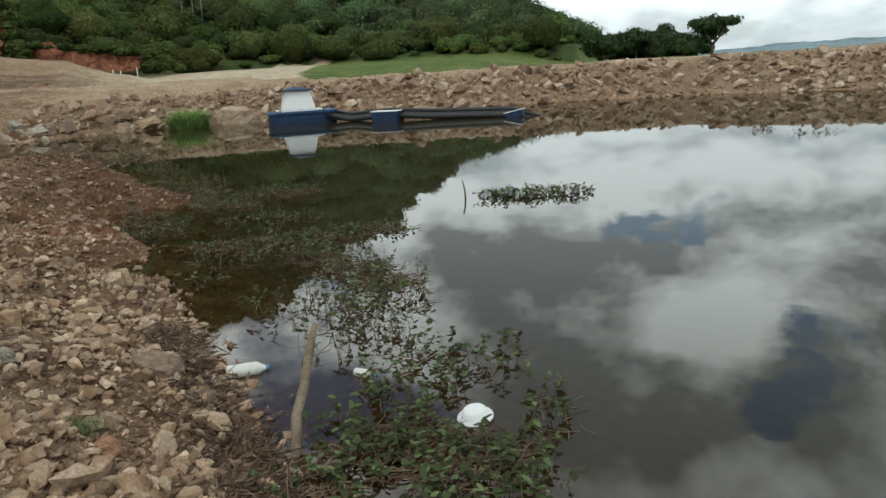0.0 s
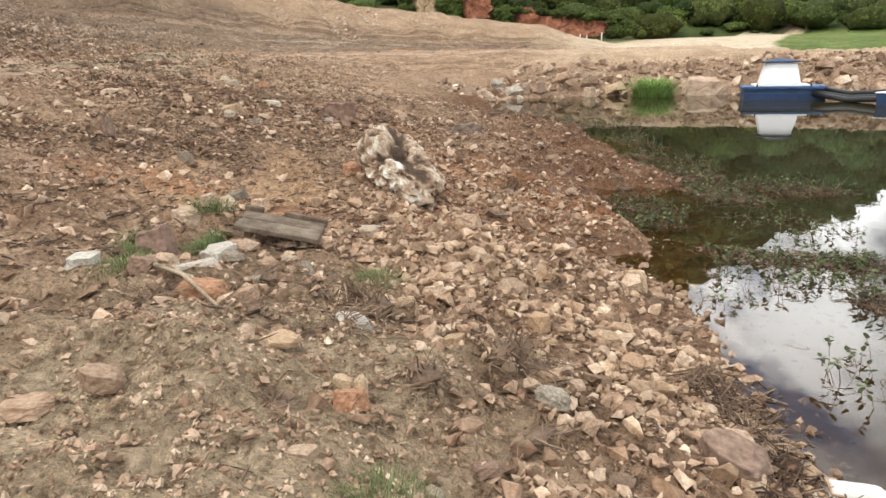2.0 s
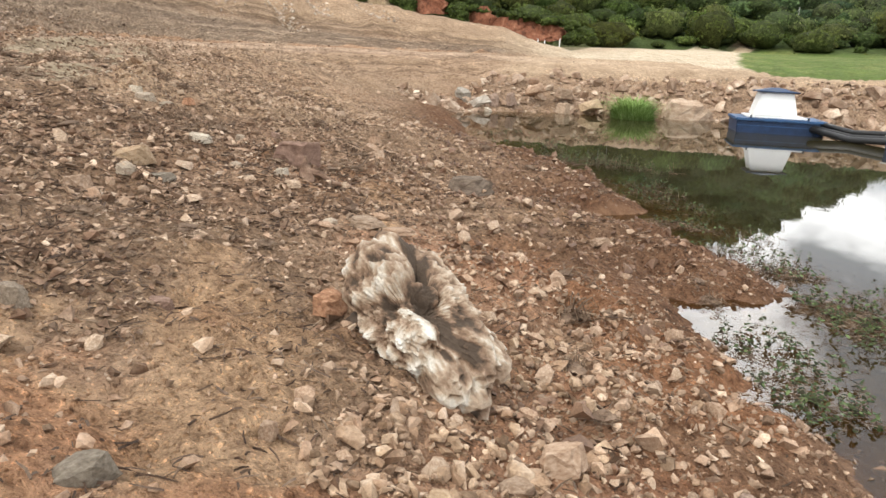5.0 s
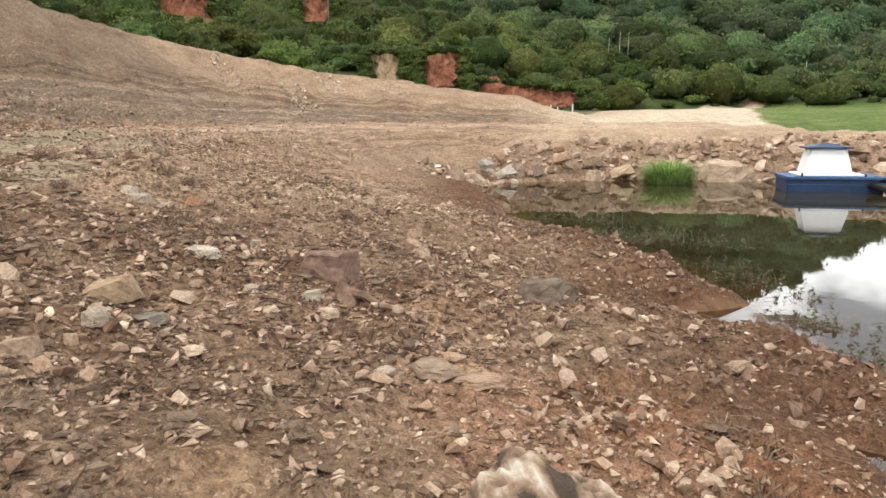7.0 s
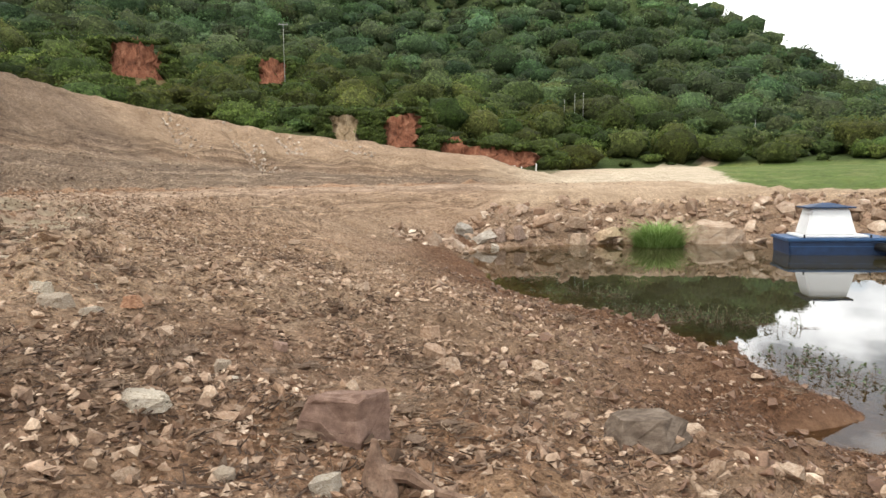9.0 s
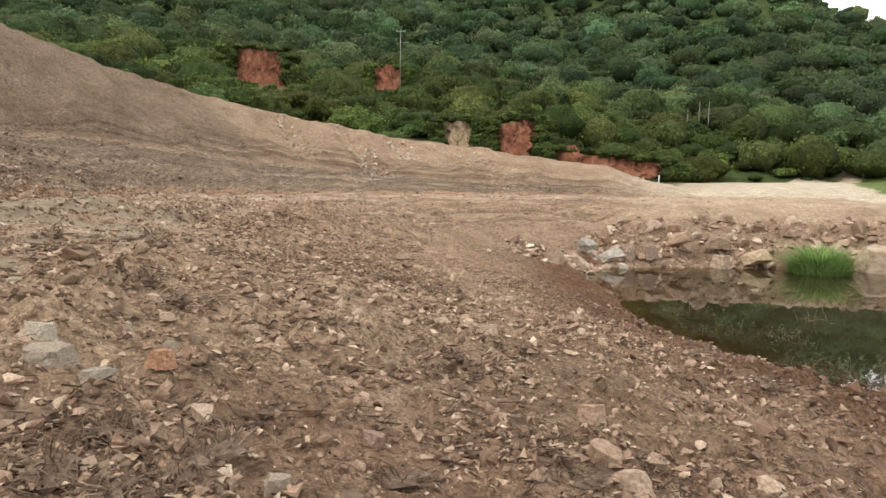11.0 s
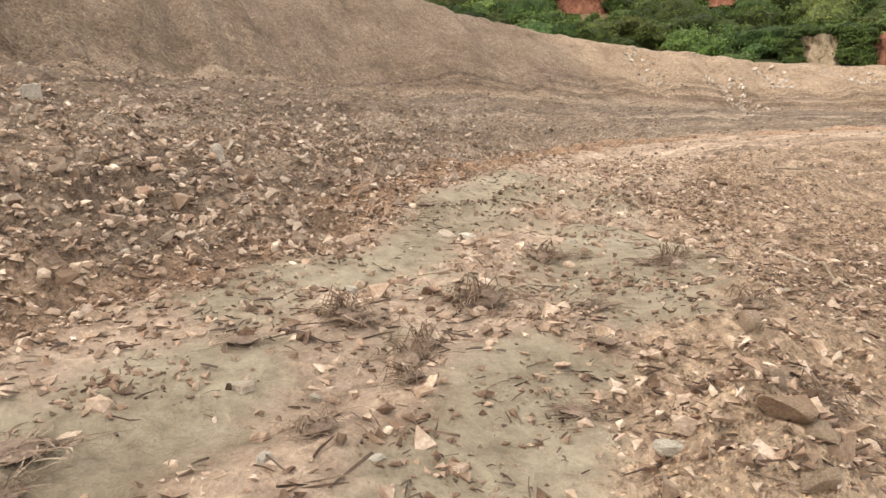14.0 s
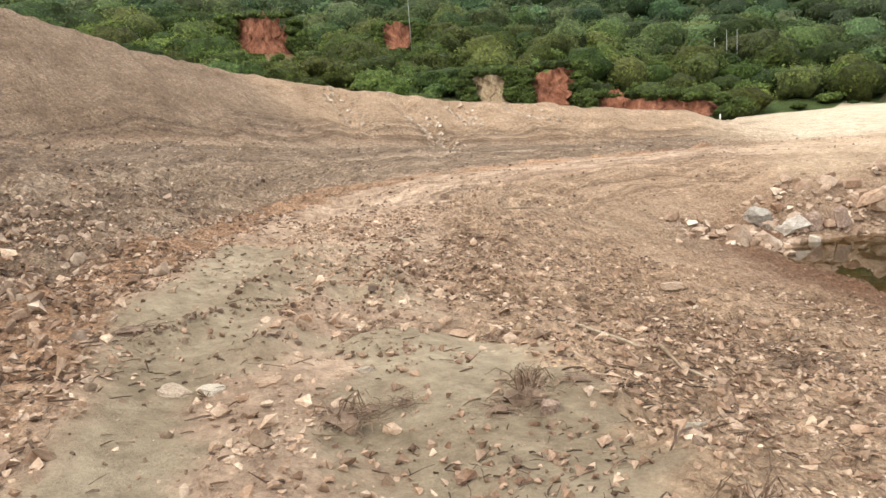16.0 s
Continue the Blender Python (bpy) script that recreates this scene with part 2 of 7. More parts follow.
# still, murky water: clear where it is a few centimetres deep, brown-green below that
WATER, t, b = material("murky_water", 0.015, 0, 0.5)
dp = t.nodes.new("ShaderNodeAttribute")
dp.attribute_name = "depth"
mr = t.nodes.new("ShaderNodeMapRange")
mr.inputs[1].default_value, mr.inputs[2].default_value, mr.inputs[3].default_value, mr.inputs[4].default_value = 0.0, 0.55, 0.06, 1.0
t.links.new(dp.outputs["Fac"], mr.inputs[0])
tr = t.nodes.new("ShaderNodeBsdfTransparent")
tr.inputs[0].default_value = (0.86, 0.74, 0.50, 1)
gl = t.nodes.new("ShaderNodeBsdfGlossy")
gl.inputs["Roughness"].default_value = 0.015
fr = node(t, "ShaderNodeFresnel", IOR=1.7)
body = t.nodes.new("ShaderNodeMixShader")
top = t.nodes.new("ShaderNodeMixShader")
df = t.nodes.new("ShaderNodeBsdfDiffuse")
df.inputs[0].default_value = (0.040, 0.034, 0.016, 1)
t.links.new(mr.outputs[0], body.inputs[0])
t.links.new(tr.outputs[0], body.inputs[1])
t.links.new(df.outputs[0], body.inputs[2])
t.links.new(fr.outputs[0], top.inputs[0])
t.links.new(body.outputs[0], top.inputs[1])
t.links.new(gl.outputs[0], top.inputs[2])
t.links.new(top.outputs[0], t.nodes["Material Output"].inputs[0])
wv = noise_of(t, 3.0, 2, 0.5)
wb = node(t, "ShaderNodeBump", Strength=0.05, Distance=0.01)
t.links.new(wv.outputs["Fac"], wb.inputs["Height"])
for n in (gl, fr):
    t.links.new(wb.outputs[0], n.inputs["Normal"])

TOE_STONE = two_scale("dusty_toe_stone", (0.20, 0.14, 0.095), (0.33, 0.245, 0.175), (0.50, 0.40, 0.31), 6, 60, per="island", spread=0.42)
STONE = two_scale("broken_stone", (0.24, 0.155, 0.10), (0.40, 0.285, 0.195), (0.62, 0.49, 0.37), 6, 60, per="island", spread=0.58)
ROCK = two_scale("loose_rock", (0.28, 0.185, 0.12), (0.43, 0.315, 0.22), (0.58, 0.465, 0.355), 4, 45, per="object", spread=0.35)
WHITE_ROCK = two_scale("pale_quartz_rock", (0.30, 0.235, 0.165), (0.50, 0.425, 0.325), (0.66, 0.60, 0.50), 9, 60, bump=0.8, per="object", spread=0.22)
GREY_ROCK = two_scale("grey_slate_rock", (0.10, 0.078, 0.060), (0.17, 0.138, 0.108), (0.30, 0.255, 0.205), 3, 40, spec=0.1, per="object", spread=0.2)
SLAB_ROCK = two_scale("pale_grey_slab", (0.26, 0.225, 0.18), (0.43, 0.39, 0.325), (0.60, 0.56, 0.49), 2.5, 30, per="object", spread=0.25)
DARK_ROCK = two_scale("red_brown_rock", (0.15, 0.092, 0.068), (0.245, 0.158, 0.118), (0.35, 0.24, 0.185), 4, 45, per="object", spread=0.2)
SLATE = two_scale("flat_grey_slate", (0.15, 0.125, 0.095), (0.26, 0.225, 0.175), (0.40, 0.355, 0.285), 5, 50, per="object", spread=0.3)
YELLOW_ROCK = two_scale("yellow_sandstone", (0.33, 0.225, 0.13), (0.47, 0.345, 0.22), (0.60, 0.47, 0.33), 5, 50, per="object", spread=0.25)
ORANGE_ROCK = two_scale("rusty_rock", (0.17, 0.085, 0.05), (0.33, 0.175, 0.10), (0.46, 0.28, 0.175), 4, 45, per="object", spread=0.2)
BROWN_ROCK = two_scale("dull_brown_rock", (0.15, 0.10, 0.075), (0.25, 0.175, 0.13), (0.38, 0.285, 0.22), 4, 45, per="object", spread=0.2)
RUBBLE = two_scale("embankment_rubble", (0.21, 0.135, 0.088), (0.38, 0.275, 0.195), (0.60, 0.50, 0.39), 2, 20, per="island", spread=0.55)
DRY = two_scale("dead_stems", (0.10, 0.068, 0.046), (0.20, 0.14, 0.095), (0.36, 0.265, 0.18), 8, 90, per="island", spread=0.5)
WOOD = two_scale("weathered_wood", (0.075, 0.056, 0.041), (0.155, 0.12, 0.087), (0.27, 0.22, 0.165), 7, 80, bump=0.6, per="object", spread=0.15)
BARK = two_scale("bark", (0.07, 0.055, 0.04), (0.14, 0.11, 0.08), (0.24, 0.19, 0.14), 6, 50, bump=0.6)


def leafy(name, stops, tint=None, through_light=0.3, gloss=0.25):
    m, t, b = material(name, 0.75, 0, gloss)
    src = t.nodes.new("ShaderNodeNewGeometry").outputs["Random Per Island"]
    col = ramp(t, src, stops)
    if tint:
        a = t.nodes.new("ShaderNodeAttribute")
        a.attribute_name = tint
        col = mixed(t, col, a.outputs["Color"], 1.0, "MULTIPLY")
    t.links.new(col, b.inputs["Base Color"])
    tl = t.nodes.new("ShaderNodeBsdfTranslucent")
    t.links.new(col, tl.inputs[0])
    mx = t.nodes.new("ShaderNodeMixShader")
    mx.inputs[0].default_value = through_light
    t.links.new(b.outputs[0], mx.inputs[1])
    t.links.new(tl.outputs[0], mx.inputs[2])
    t.links.new(mx.outputs[0], t.nodes["Material Output"].inputs[0])
    return m


LEAF_FAR = leafy("woodland_leaves", [(0.0, (0.052, 0.080, 0.027)), (0.5, (0.070, 0.106, 0.035)), (1.0, (0.090, 0.124, 0.047))], "tint", gloss=0.06)
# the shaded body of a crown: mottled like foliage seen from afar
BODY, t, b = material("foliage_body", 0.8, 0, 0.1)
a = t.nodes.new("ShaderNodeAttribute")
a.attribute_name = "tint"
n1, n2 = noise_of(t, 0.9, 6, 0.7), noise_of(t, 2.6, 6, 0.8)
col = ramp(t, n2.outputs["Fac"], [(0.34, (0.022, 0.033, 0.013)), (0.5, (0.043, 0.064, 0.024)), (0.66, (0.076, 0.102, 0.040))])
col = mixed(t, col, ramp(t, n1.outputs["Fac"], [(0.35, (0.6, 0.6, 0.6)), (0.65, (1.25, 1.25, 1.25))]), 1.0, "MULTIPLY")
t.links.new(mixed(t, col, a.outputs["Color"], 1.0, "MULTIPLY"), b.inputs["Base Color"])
bumped(t, b, n2.outputs["Fac"], 1.0, 0.5)
LEAF_TREE = leafy("tree_leaves", [(0.0, (0.022, 0.042, 0.014)), (1.0, (0.070, 0.105, 0.034))])
LEAF_GRASS = leafy("grass_blades", [(0.0, (0.075, 0.11, 0.035)), (0.6, (0.15, 0.20, 0.075)), (1.0, (0.27, 0.30, 0.15))])
LEAF_WEED = leafy("water_weed_leaves", [(0.0, (0.045, 0.034, 0.020)), (0.3, (0.058, 0.062, 0.026)), (0.7, (0.085, 0.118, 0.040)), (1.0, (0.20, 0.26, 0.10))])

# ---- the lie of the land ----
# the shoreline, from the near bank on the east round the inlet and along the dam
SHORE = np.array([(53.26, -8.57), (13.5, -1.8), (5.54, 0.17), (2.44, 1.21), (0.76, 2.17), (-0.31, 3.13), (-1.02, 4.15), (-1.75, 5.25), (-2.32, 6.02), (-2.86, 6.9),
                  (-3.28, 7.55), (-3.75, 7.85), (-4.5, 8.12), (-4.12, 8.7), (-4.35, 9.22), (-5.1, 9.5), (-5.12, 10.05), (-6.05, 11.2), (-6.2, 11.6), (-5.08, 12.82), (-6.6, 13.7), (-7.25, 14.5), (-8.5, 14.6),
                  (-8.75, 15.05), (-8.08, 15.92), (-9.3, 17.2), (-10.6, 18.5), (-12.3, 19.6), (-14.6, 21.1), (-16.6, 23.2), (-19.0, 26.3), (-20.95, 28.6),
                  (-21.5, 31.04), (-19.07, 33.8), (-15.02, 36.12), (-11.5, 37.56), (-2.25, 39.74), (9.67, 39.74), (15.86, 37.05), (35.32, 31.01), (79.54, 18.09)], float)
CORNER, DAM = 32, 35          # shoreline vertices where the far bank and the dam begin
LAKE = np.vstack([SHORE, [(120, -9), (77, -26)]])


def shore(p):
    """Distance to the waterline (positive on land) and the place along it, for an array of points."""
    a, d = SHORE[:-1], SHORE[1:] - SHORE[:-1]
    best, where = np.full(len(p), 1e9), np.zeros(len(p))
    for k in range(len(a)):
        u = np.clip(((p - a[k]) @ d[k]) / (d[k] @ d[k]), 0, 1)
        r = np.hypot(*(p - a[k] - u[:, None] * d[k]).T)
        near = r < best
        best[near], where[near] = r[near], k + u[near]
    inside = np.zeros(len(p), bool)
    q = np.roll(LAKE, -1, 0)
    for (x0, y0), (x1, y1) in zip(LAKE, q):
        if y0 != y1:
            cross = (y0 > p[:, 1]) != (y1 > p[:, 1])
            inside ^= cross & (p[:, 0] < (x1 - x0) * (p[:, 1] - y0) / (y1 - y0) + x0)
    return np.where(inside, -best, best), where


def lumps(p, scale, seed, octaves=4, gain=0.5):
    """Smooth value noise in about -1 to 1 on an array of points."""
    rng = np.random.RandomState(seed)
    g = rng.rand(256, 256) * 2 - 1
    out, amp, tot = np.zeros(len(p)), 1.0, 0.0
    for k in range(octaves):
        q = p / scale * 2 ** k + rng.rand(2) * 200
        i = np.floor(q).astype(int)
        f = q - i
        f = f * f * (3 - 2 * f)
        x0, y0, x1, y1 = i[:, 0] % 256, i[:, 1] % 256, (i[:, 0] + 1) % 256, (i[:, 1] + 1) % 256
        out += amp * ((g[x0, y0] * (1 - f[:, 0]) + g[x1, y0] * f[:, 0]) * (1 - f[:, 1]) + (g[x0, y1] * (1 - f[:, 0]) + g[x1, y1] * f[:, 0]) * f[:, 1])
        tot += amp
        amp *= gain
    return out / tot * 1.6


def step(x, a, b):
    u = np.clip((x - a) / (b - a), 0, 1)
    return u * u * (3 - 2 * u)


ARC = np.concatenate([[0], np.cumsum(np.hypot(*(SHORE[1:] - SHORE[:-1]).T))])
SILT = [(-18.7, 9.2, -19.3, 10.7, 1.01), (-19.3, 10.8, -21.9, 13.5, 0.78), (-21.9, 13.5, -23.1, 15.0, 0.61), (-18.9, 13.6, -17.1, 12.2, 0.71), (-16.8, 9.2, -15.6, 8.3, 0.52), (-16.3, 10.9, -15.2, 9.8, 0.46)]
RUTS = [(-23.2, 18.0, -20.95, 15.1), (-20.95, 15.1, -19.6, 13.5), (-22.0, 15.7, -19.9, 12.85), (-20.5, 12.1, -20.95, 13.15), (-20.95, 13.15, -22.5, 15.4)]
GULLIES = [(-44.5, 35.2, -40.6, 33.2), (-43.3, 39.2, -38.1, 36.4), (-42.5, 42.4, -39.6, 41.2), (-41.8, 37.8, -38.6, 36.9), (-40.1, 45.4, -37.4, 44.6)]


def off_line(p, x0, y0, x1, y1):
    """Distance of points from a stretch of line."""
    a, d = np.array([x0, y0]), np.array([x1 - x0, y1 - y0])
    u = np.clip(((p - a) @ d) / (d @ d), 0, 1)
    return np.hypot(*(p - a - u[:, None] * d).T)


def silty(p):
    """1 on the smooth flats of silt washed over the bench."""
    out = np.zeros(len(p))
    edge = 0.30 * lumps(p, 0.9, 61, 4) + 0.10 * lumps(p, 0.25, 62, 2)
    for x0, y0, x1, y1, w in SILT:
        out = np.maximum(out, step(w + edge - off_line(p, x0, y0, x1, y1), -0.03, 0.06))
    return out * (1 - step(shore(p)[0] / PLAN + edge, 12.3, 12.6))


def bare(p):
    """1 on the smooth patches of trodden tan earth among the gravel."""
    m = np.zeros(len(p))
    for x0, y0, x1, y1, w in ((-6.2, 5.5, -7.3, 6.6, 0.55), (-7.3, 6.4, -8.6, 7.5, 0.35), (-6.8, 5.1, -7.8, 5.7, 0.5), (-8.8, 9.9, -9.6, 10.6, 0.3)):
        m = np.maximum(m, step(w + 0.45 * lumps(p, 0.8, 91, 4) - off_line(p, x0, y0, x1, y1), -0.1, 0.15))
    return m


def grit(p):
    """1 on the patch of fine grey-green grit above the first shore."""
    return step(0.95 + 0.5 * lumps(p, 0.7, 93, 4) - off_line(p, -2.2, 2.4, -3.5, 3.3), -0.15, 0.2)


def windrow(p, D, s):
    """Streaks that the grading left along the bank."""
    along = np.interp(s, np.arange(len(ARC)), ARC)
    return lumps(np.column_stack([D + 0.35 * lumps(p, 3.0, 8, 2), along * 0.13]), 1.05, 5, 5, 0.66)


PLAN = 0.88                     # metres to one unit of the land's profiles
EYE0 = np.array([-7.74, 6.88])   # the origin of the hill's bearings


def polar(p):
    v = p - EYE0
    return np.hypot(v[:, 0], v[:, 1]) / PLAN, np.degrees(np.arctan2(v[:, 0], v[:, 1]))


def hill(r, b):
    """The wooded hill north-west of the water: its height by range and bearing."""
    top = np.interp(b, [-20, -13, -10, -4.6, -2.5, 2.2, 5, 7.7, 9.5], [17.2, 12.1, 10.7, 7.2, 5.5, 4.2, 2.7, 0.9, 0]) * (1 - 0.35 * step(b, -60, -110)) * (1 - step(b, -110, -150))
    foot = 100 + 45 * step(b, -45, -8)
    low = 1.2 + 2.0 * step(b, -27, -36) + 2.6 * step(b, -36, -60)
    el = low + (top - low) * np.clip((r - foot) / (360 - foot), 0, 1) ** 0.85
    z = 3 + np.minimum(r, 420) * np.tan(np.radians(np.maximum(el, 0)))
    return np.where((r > foot - 25) & (top > 0.3), z - 14 * step(r, foot, foot - 25), -99)


def far_side(p, s):
    """0 on the near bank, 1 on the far bank and the dam; the change lies on a line north-west from the head of the inlet."""
    head = SHORE[CORNER]
    a = np.degrees(np.arctan2(p[:, 0] - head[0], p[:, 1] - head[1]))
    return step(a, -32, -8) * step(s, CORNER - 1.2, CORNER - 0.3)


def ground(p, rough=True):
    """Height of the ground."""
    p = np.asarray(p, float)
    D, s = shore(p)
    r, b = polar(p)
    D = D + (0.09 + 0.13 * step(p[:, 1], 8.5, 11)) * lumps(p, 1.1, 81, 4, 0.6) * np.exp(-(D / 1.3) ** 2)
    D, y = D / PLAN, p[:, 1] / PLAN
    # the near bank: beach, bench with the track, graded slope, steep cut to the crest
    z20 = np.interp(y, [10, 24, 32, 43, 50, 60], [5.4, 5.4, 4.5, 3.8, 3.2, 3.0])
    zc = np.interp(y, [13, 20, 26, 36, 45, 54, 60, 68, 76], [11.8, 11.2, 10.2, 8.7, 7.5, 6.2, 5.2, 4.3, 3.8])
    near = np.interp(D, [0, 1.2, 2.5, 5, 8.5, 9.6, 12.6, 13.4], [0, .27, .62, 1.12, 2.0, 2.2, 2.48, 2.72])
    foot = np.interp(y, [20, 32], [22.0, 20.0])
    near = np.where(D > 13.4, 2.72 + (z20 - 2.72) * np.clip((D - 13.4) / (foot - 13.4), 0, 1), near)
    near = np.where(D > foot, z20 + (zc - z20) * np.clip((D - foot) / (28 - foot), 0, 1) ** 0.9, near)
    near = near - 0.6 * step(D, 29, 36) + 0.05 * np.clip(D - 36, 0, 100)
    near = near + 0.24 * step(p[:, 0], -5.5, -3.5) * step(D, 0.4, 2.2) + 0.30 * step(-p[:, 0], 18, 24) * step(D, 2, 5) * (1 - step(D, 12.5, 14))
    plain_z = 2.2 + 0.026 * np.clip(r - 45, 0, 150)
    bank = np.interp(D, [0, .5, 2.6, 6, 14], [0, .35, 1.65, 2.25, 2.6])
    bank = bank + (plain_z - 2.3) * step(D, 14, 40) * (D > 10)
    dam = np.interp(D, [0, 3.3, 8, 11], [0, 2.15, 2.2, 1.9])
    dam = np.where(D > 11, 1.9 + (plain_z - 1.9) * step(D, 11, 40) * step(b, 12, 0), dam)
    wn = far_side(p, s)
    wd = step(s, DAM - 0.5, DAM + 0.6)
    # far along the inlet the cut runs out into the plain
    near = near + (plain_z - near) * step(y, 60, 80) * (D > 5)
    z = near * (1 - wn) + (bank * (1 - wd) + dam * wd) * wn
    h = hill(r, b)
    z = np.maximum(z, h)
    z = np.where(D < 0, np.maximum(D * 0.16, -2.5), z) * PLAN
    # a low berm of orange clay along the lower edge of the track
    a, d = np.array([-14.7, 10.8]), np.array([-4.0, 3.7])
    u = np.clip(((p - a) @ d) / (d @ d), 0, 1)
    off = np.hypot(*(p - a - u[:, None] * d).T)
    z = z + (0.22 + 0.10 * np.sin(u * 17) + 0.14 * lumps(p, 0.42, 73, 4, 0.6)) * np.exp(-(off / 0.40) ** 2) * (1 - 0.5 * u)
    # a heap of stones under the wooden panel
    z = z + 0.15 * np.exp(-((p[:, 0] + 5.05) ** 2 + (p[:, 1] - 4.62) ** 2) / 0.35)
    if rough:
        bench = step(D, 8.8, 9.8) * (1 - step(D, 12.2, 13.4))
        loose = 1 - 0.6 * bench
        silt = silty(p)
        z = z + step(D, 0.0, 1.3) * (0.06 * lumps(p, 1.6, 1) + 0.12 * lumps(p, 0.55, 2, 4, 0.66) * loose + 0.05 * (0.4 - np.abs(lumps(p, 0.32, 4, 3))) * loose) * (1 - silt) * (r < 90)
        # a low crumbling edge of mud where the bank meets the water
        z = z + (0.10 + 0.05 * lumps(p, 0.5, 83, 3)) * step(D, 0.0, 0.14) * (1 - step(D, 0.5, 2.0)) * step(p[:, 1], 7.5, 9.5) * (1 - wn)
        z = z + (0.15 * lumps(p, 0.62, 86, 5, 0.66) + 0.03) * step(D, 0.05, 0.5) * (1 - step(D, 2.2, 3.4)) * step(p[:, 1], 8.2, 9.5) * (1 - wn)
        # wheel ruts along the bench and blade marks along the graded slope
        z = z + 0.035 * np.sin(D * 5.2 + 0.6 * lumps(p, 5, 3)) * bench * (r < 70)
        z = z + 0.10 * windrow(p, D, s) * step(D, 9, 14.5) * (1 - step(D, 20, 23)) * (1 - wn) * (1 - silt)
        z = z + 0.16 * lumps(p, 0.8, 71, 5, 0.68) * step(D, 12.5, 13.1) * (1 - step(D, 16.5, 19)) * (1 - wn)
        for g in RUTS:
            z = z + 0.09 * np.exp(-(off_line(p, *g) / 0.13) ** 2) * (1 + lumps(p, 0.3, 66, 2))
        for g in GULLIES:
            z = z - 0.45 * np.exp(-(off_line(p, *g) / 0.45) ** 2)
        # gullies in the cut
        z = z + 0.30 * lumps(np.column_stack([s * 2 + b * 0.6, D * 0.12]), 1.2, 6) * step(D, 20.5, 22) * (1 - step(D, 27, 29)) * (1 - wn)
    return z


def height(x, y):
    return float(ground(np.array([[x, y]]))[0])


def mesh_object(name, verts, faces, mats, smooth=False, parent=None):
    """faces: an array of triangles or quads."""
    me = bpy.data.meshes.new(name)
    verts, faces = np.asarray(verts, np.float32), np.asarray(faces, np.int32)
    me.vertices.add(len(verts))
    me.vertices.foreach_set("co", verts.ravel())
    k = faces.shape[1]
    me.loops.add(faces.size)
    me.loops.foreach_set("vertex_index", faces.ravel())
    me.polygons.add(len(faces))
    me.polygons.foreach_set("loop_start", np.arange(0, faces.size, k, dtype=np.int32))
    me.polygons.foreach_set("use_smooth", np.full(len(faces), smooth))
    me.update(calc_edges=True)
    for m in mats if isinstance(mats, (list, tuple)) else [mats]:
        me.materials.append(m)
    ob = new(name, me)
    if parent:
        ob.parent = parent
    return ob


def spread(parts):
    """Coordinates from (end, spacing) runs after a start; the last runs grow geometrically."""
    out = [parts[0]]
    for end, gap in parts[1:]:
        n = max(1, round(abs(end - out[-1]) / gap))
        out += list(np.linspace(out[-1], end, n + 1)[1:])
    return np.array(out)


gx = spread([-4000, (-1500, 400), (-600, 100), (-300, 20), (-120, 6), (-62, 1.5), (-32, 0.55), (-24, 0.165), (0.6, 0.115), (3, 0.2), (30, 1.2), (80, 3), (300, 15), (1000, 80), (4000, 400)])
gy = spread([-3000, (-600, 300), (-100, 50), (-12, 6), (0, 0.6), (1.2, 0.2), (20, 0.115), (28, 0.18), (60, 0.4), (120, 1.5), (420, 6), (1000, 60), (4500, 400)])
GX, GY = np.meshgrid(gx, gy)
gp = np.column_stack([GX.ravel(), GY.ravel()])
gz = ground(gp)
far = np.hypot(gp[:, 0], gp[:, 1])
gz = np.where(far > 450, np.interp(far, [450, 900], [1, 0]) * gz + np.interp(far, [450, 900], [0, 1]) * 0.5, gz)
nx, ny = len(gx), len(gy)
ix = (np.arange(ny - 1)[:, None] * nx + np.arange(nx - 1)[None, :]).ravel()
land = mesh_object("ground", np.column_stack([gp, gz]), np.column_stack([ix, ix + 1, ix + nx + 1, ix + nx]), SOIL, True)
tagged(land, "bare reddish gravel and sandy earth bank beside the water", "ground", kind="structure")

# ground colour by zone: what it is made of, and haze far off
gD, gs = shore(gp)
gD = gD / PLAN
gr, gb = polar(gp)
C = lambda *c: np.array(c)[None, :]
m1, m2, m3 = lumps(gp, 2.2, 11), lumps(gp, 0.7, 12), lumps(gp, 7.0, 13)
col = np.repeat(C(0.315, 0.222, 0.152), len(gp), 0)


def zone(mask, c):
    global col
    col = col + np.clip(mask, 0, 1)[:, None] * (C(*c) - col)


nearbank = 1 - far_side(gp, gs)
zone(step(m1, 0.0, 0.5) * 0.7, (0.36, 0.25, 0.175))
zone(step(m2, 0.25, 0.7) * 0.6, (0.24, 0.15, 0.10))
zone(step(m3, 0.1, 0.7) * 0.5, (0.30, 0.23, 0.165))
zone(step(-m3, 0.2, 0.6) * (1 - step(gD, 5.5, 7)) * step(gD, 0.8, 2.0) * 0.65, (0.34, 0.20, 0.12))
zone((1 - step(gD, 0.3, 1.3)) * 0.8 * nearbank, (0.18, 0.102, 0.062))
zone((1 - step(gD, 0.8, 2.6)) * (1 - step(gp[:, 1], 6, 8)) * 0.7, (0.25, 0.17, 0.115))
zone((1 - step(gD, 0.8, 3.0)) * step(gp[:, 1], 9.0, 11.0) * 0.9 * nearbank, (0.165, 0.093, 0.056))
zone(step(1.3 + 0.8 * m1 - off_line(gp, -4.9, 7.3, -7.6, 9.7), 0, 1.0) * 0.5, (0.37, 0.19, 0.112))
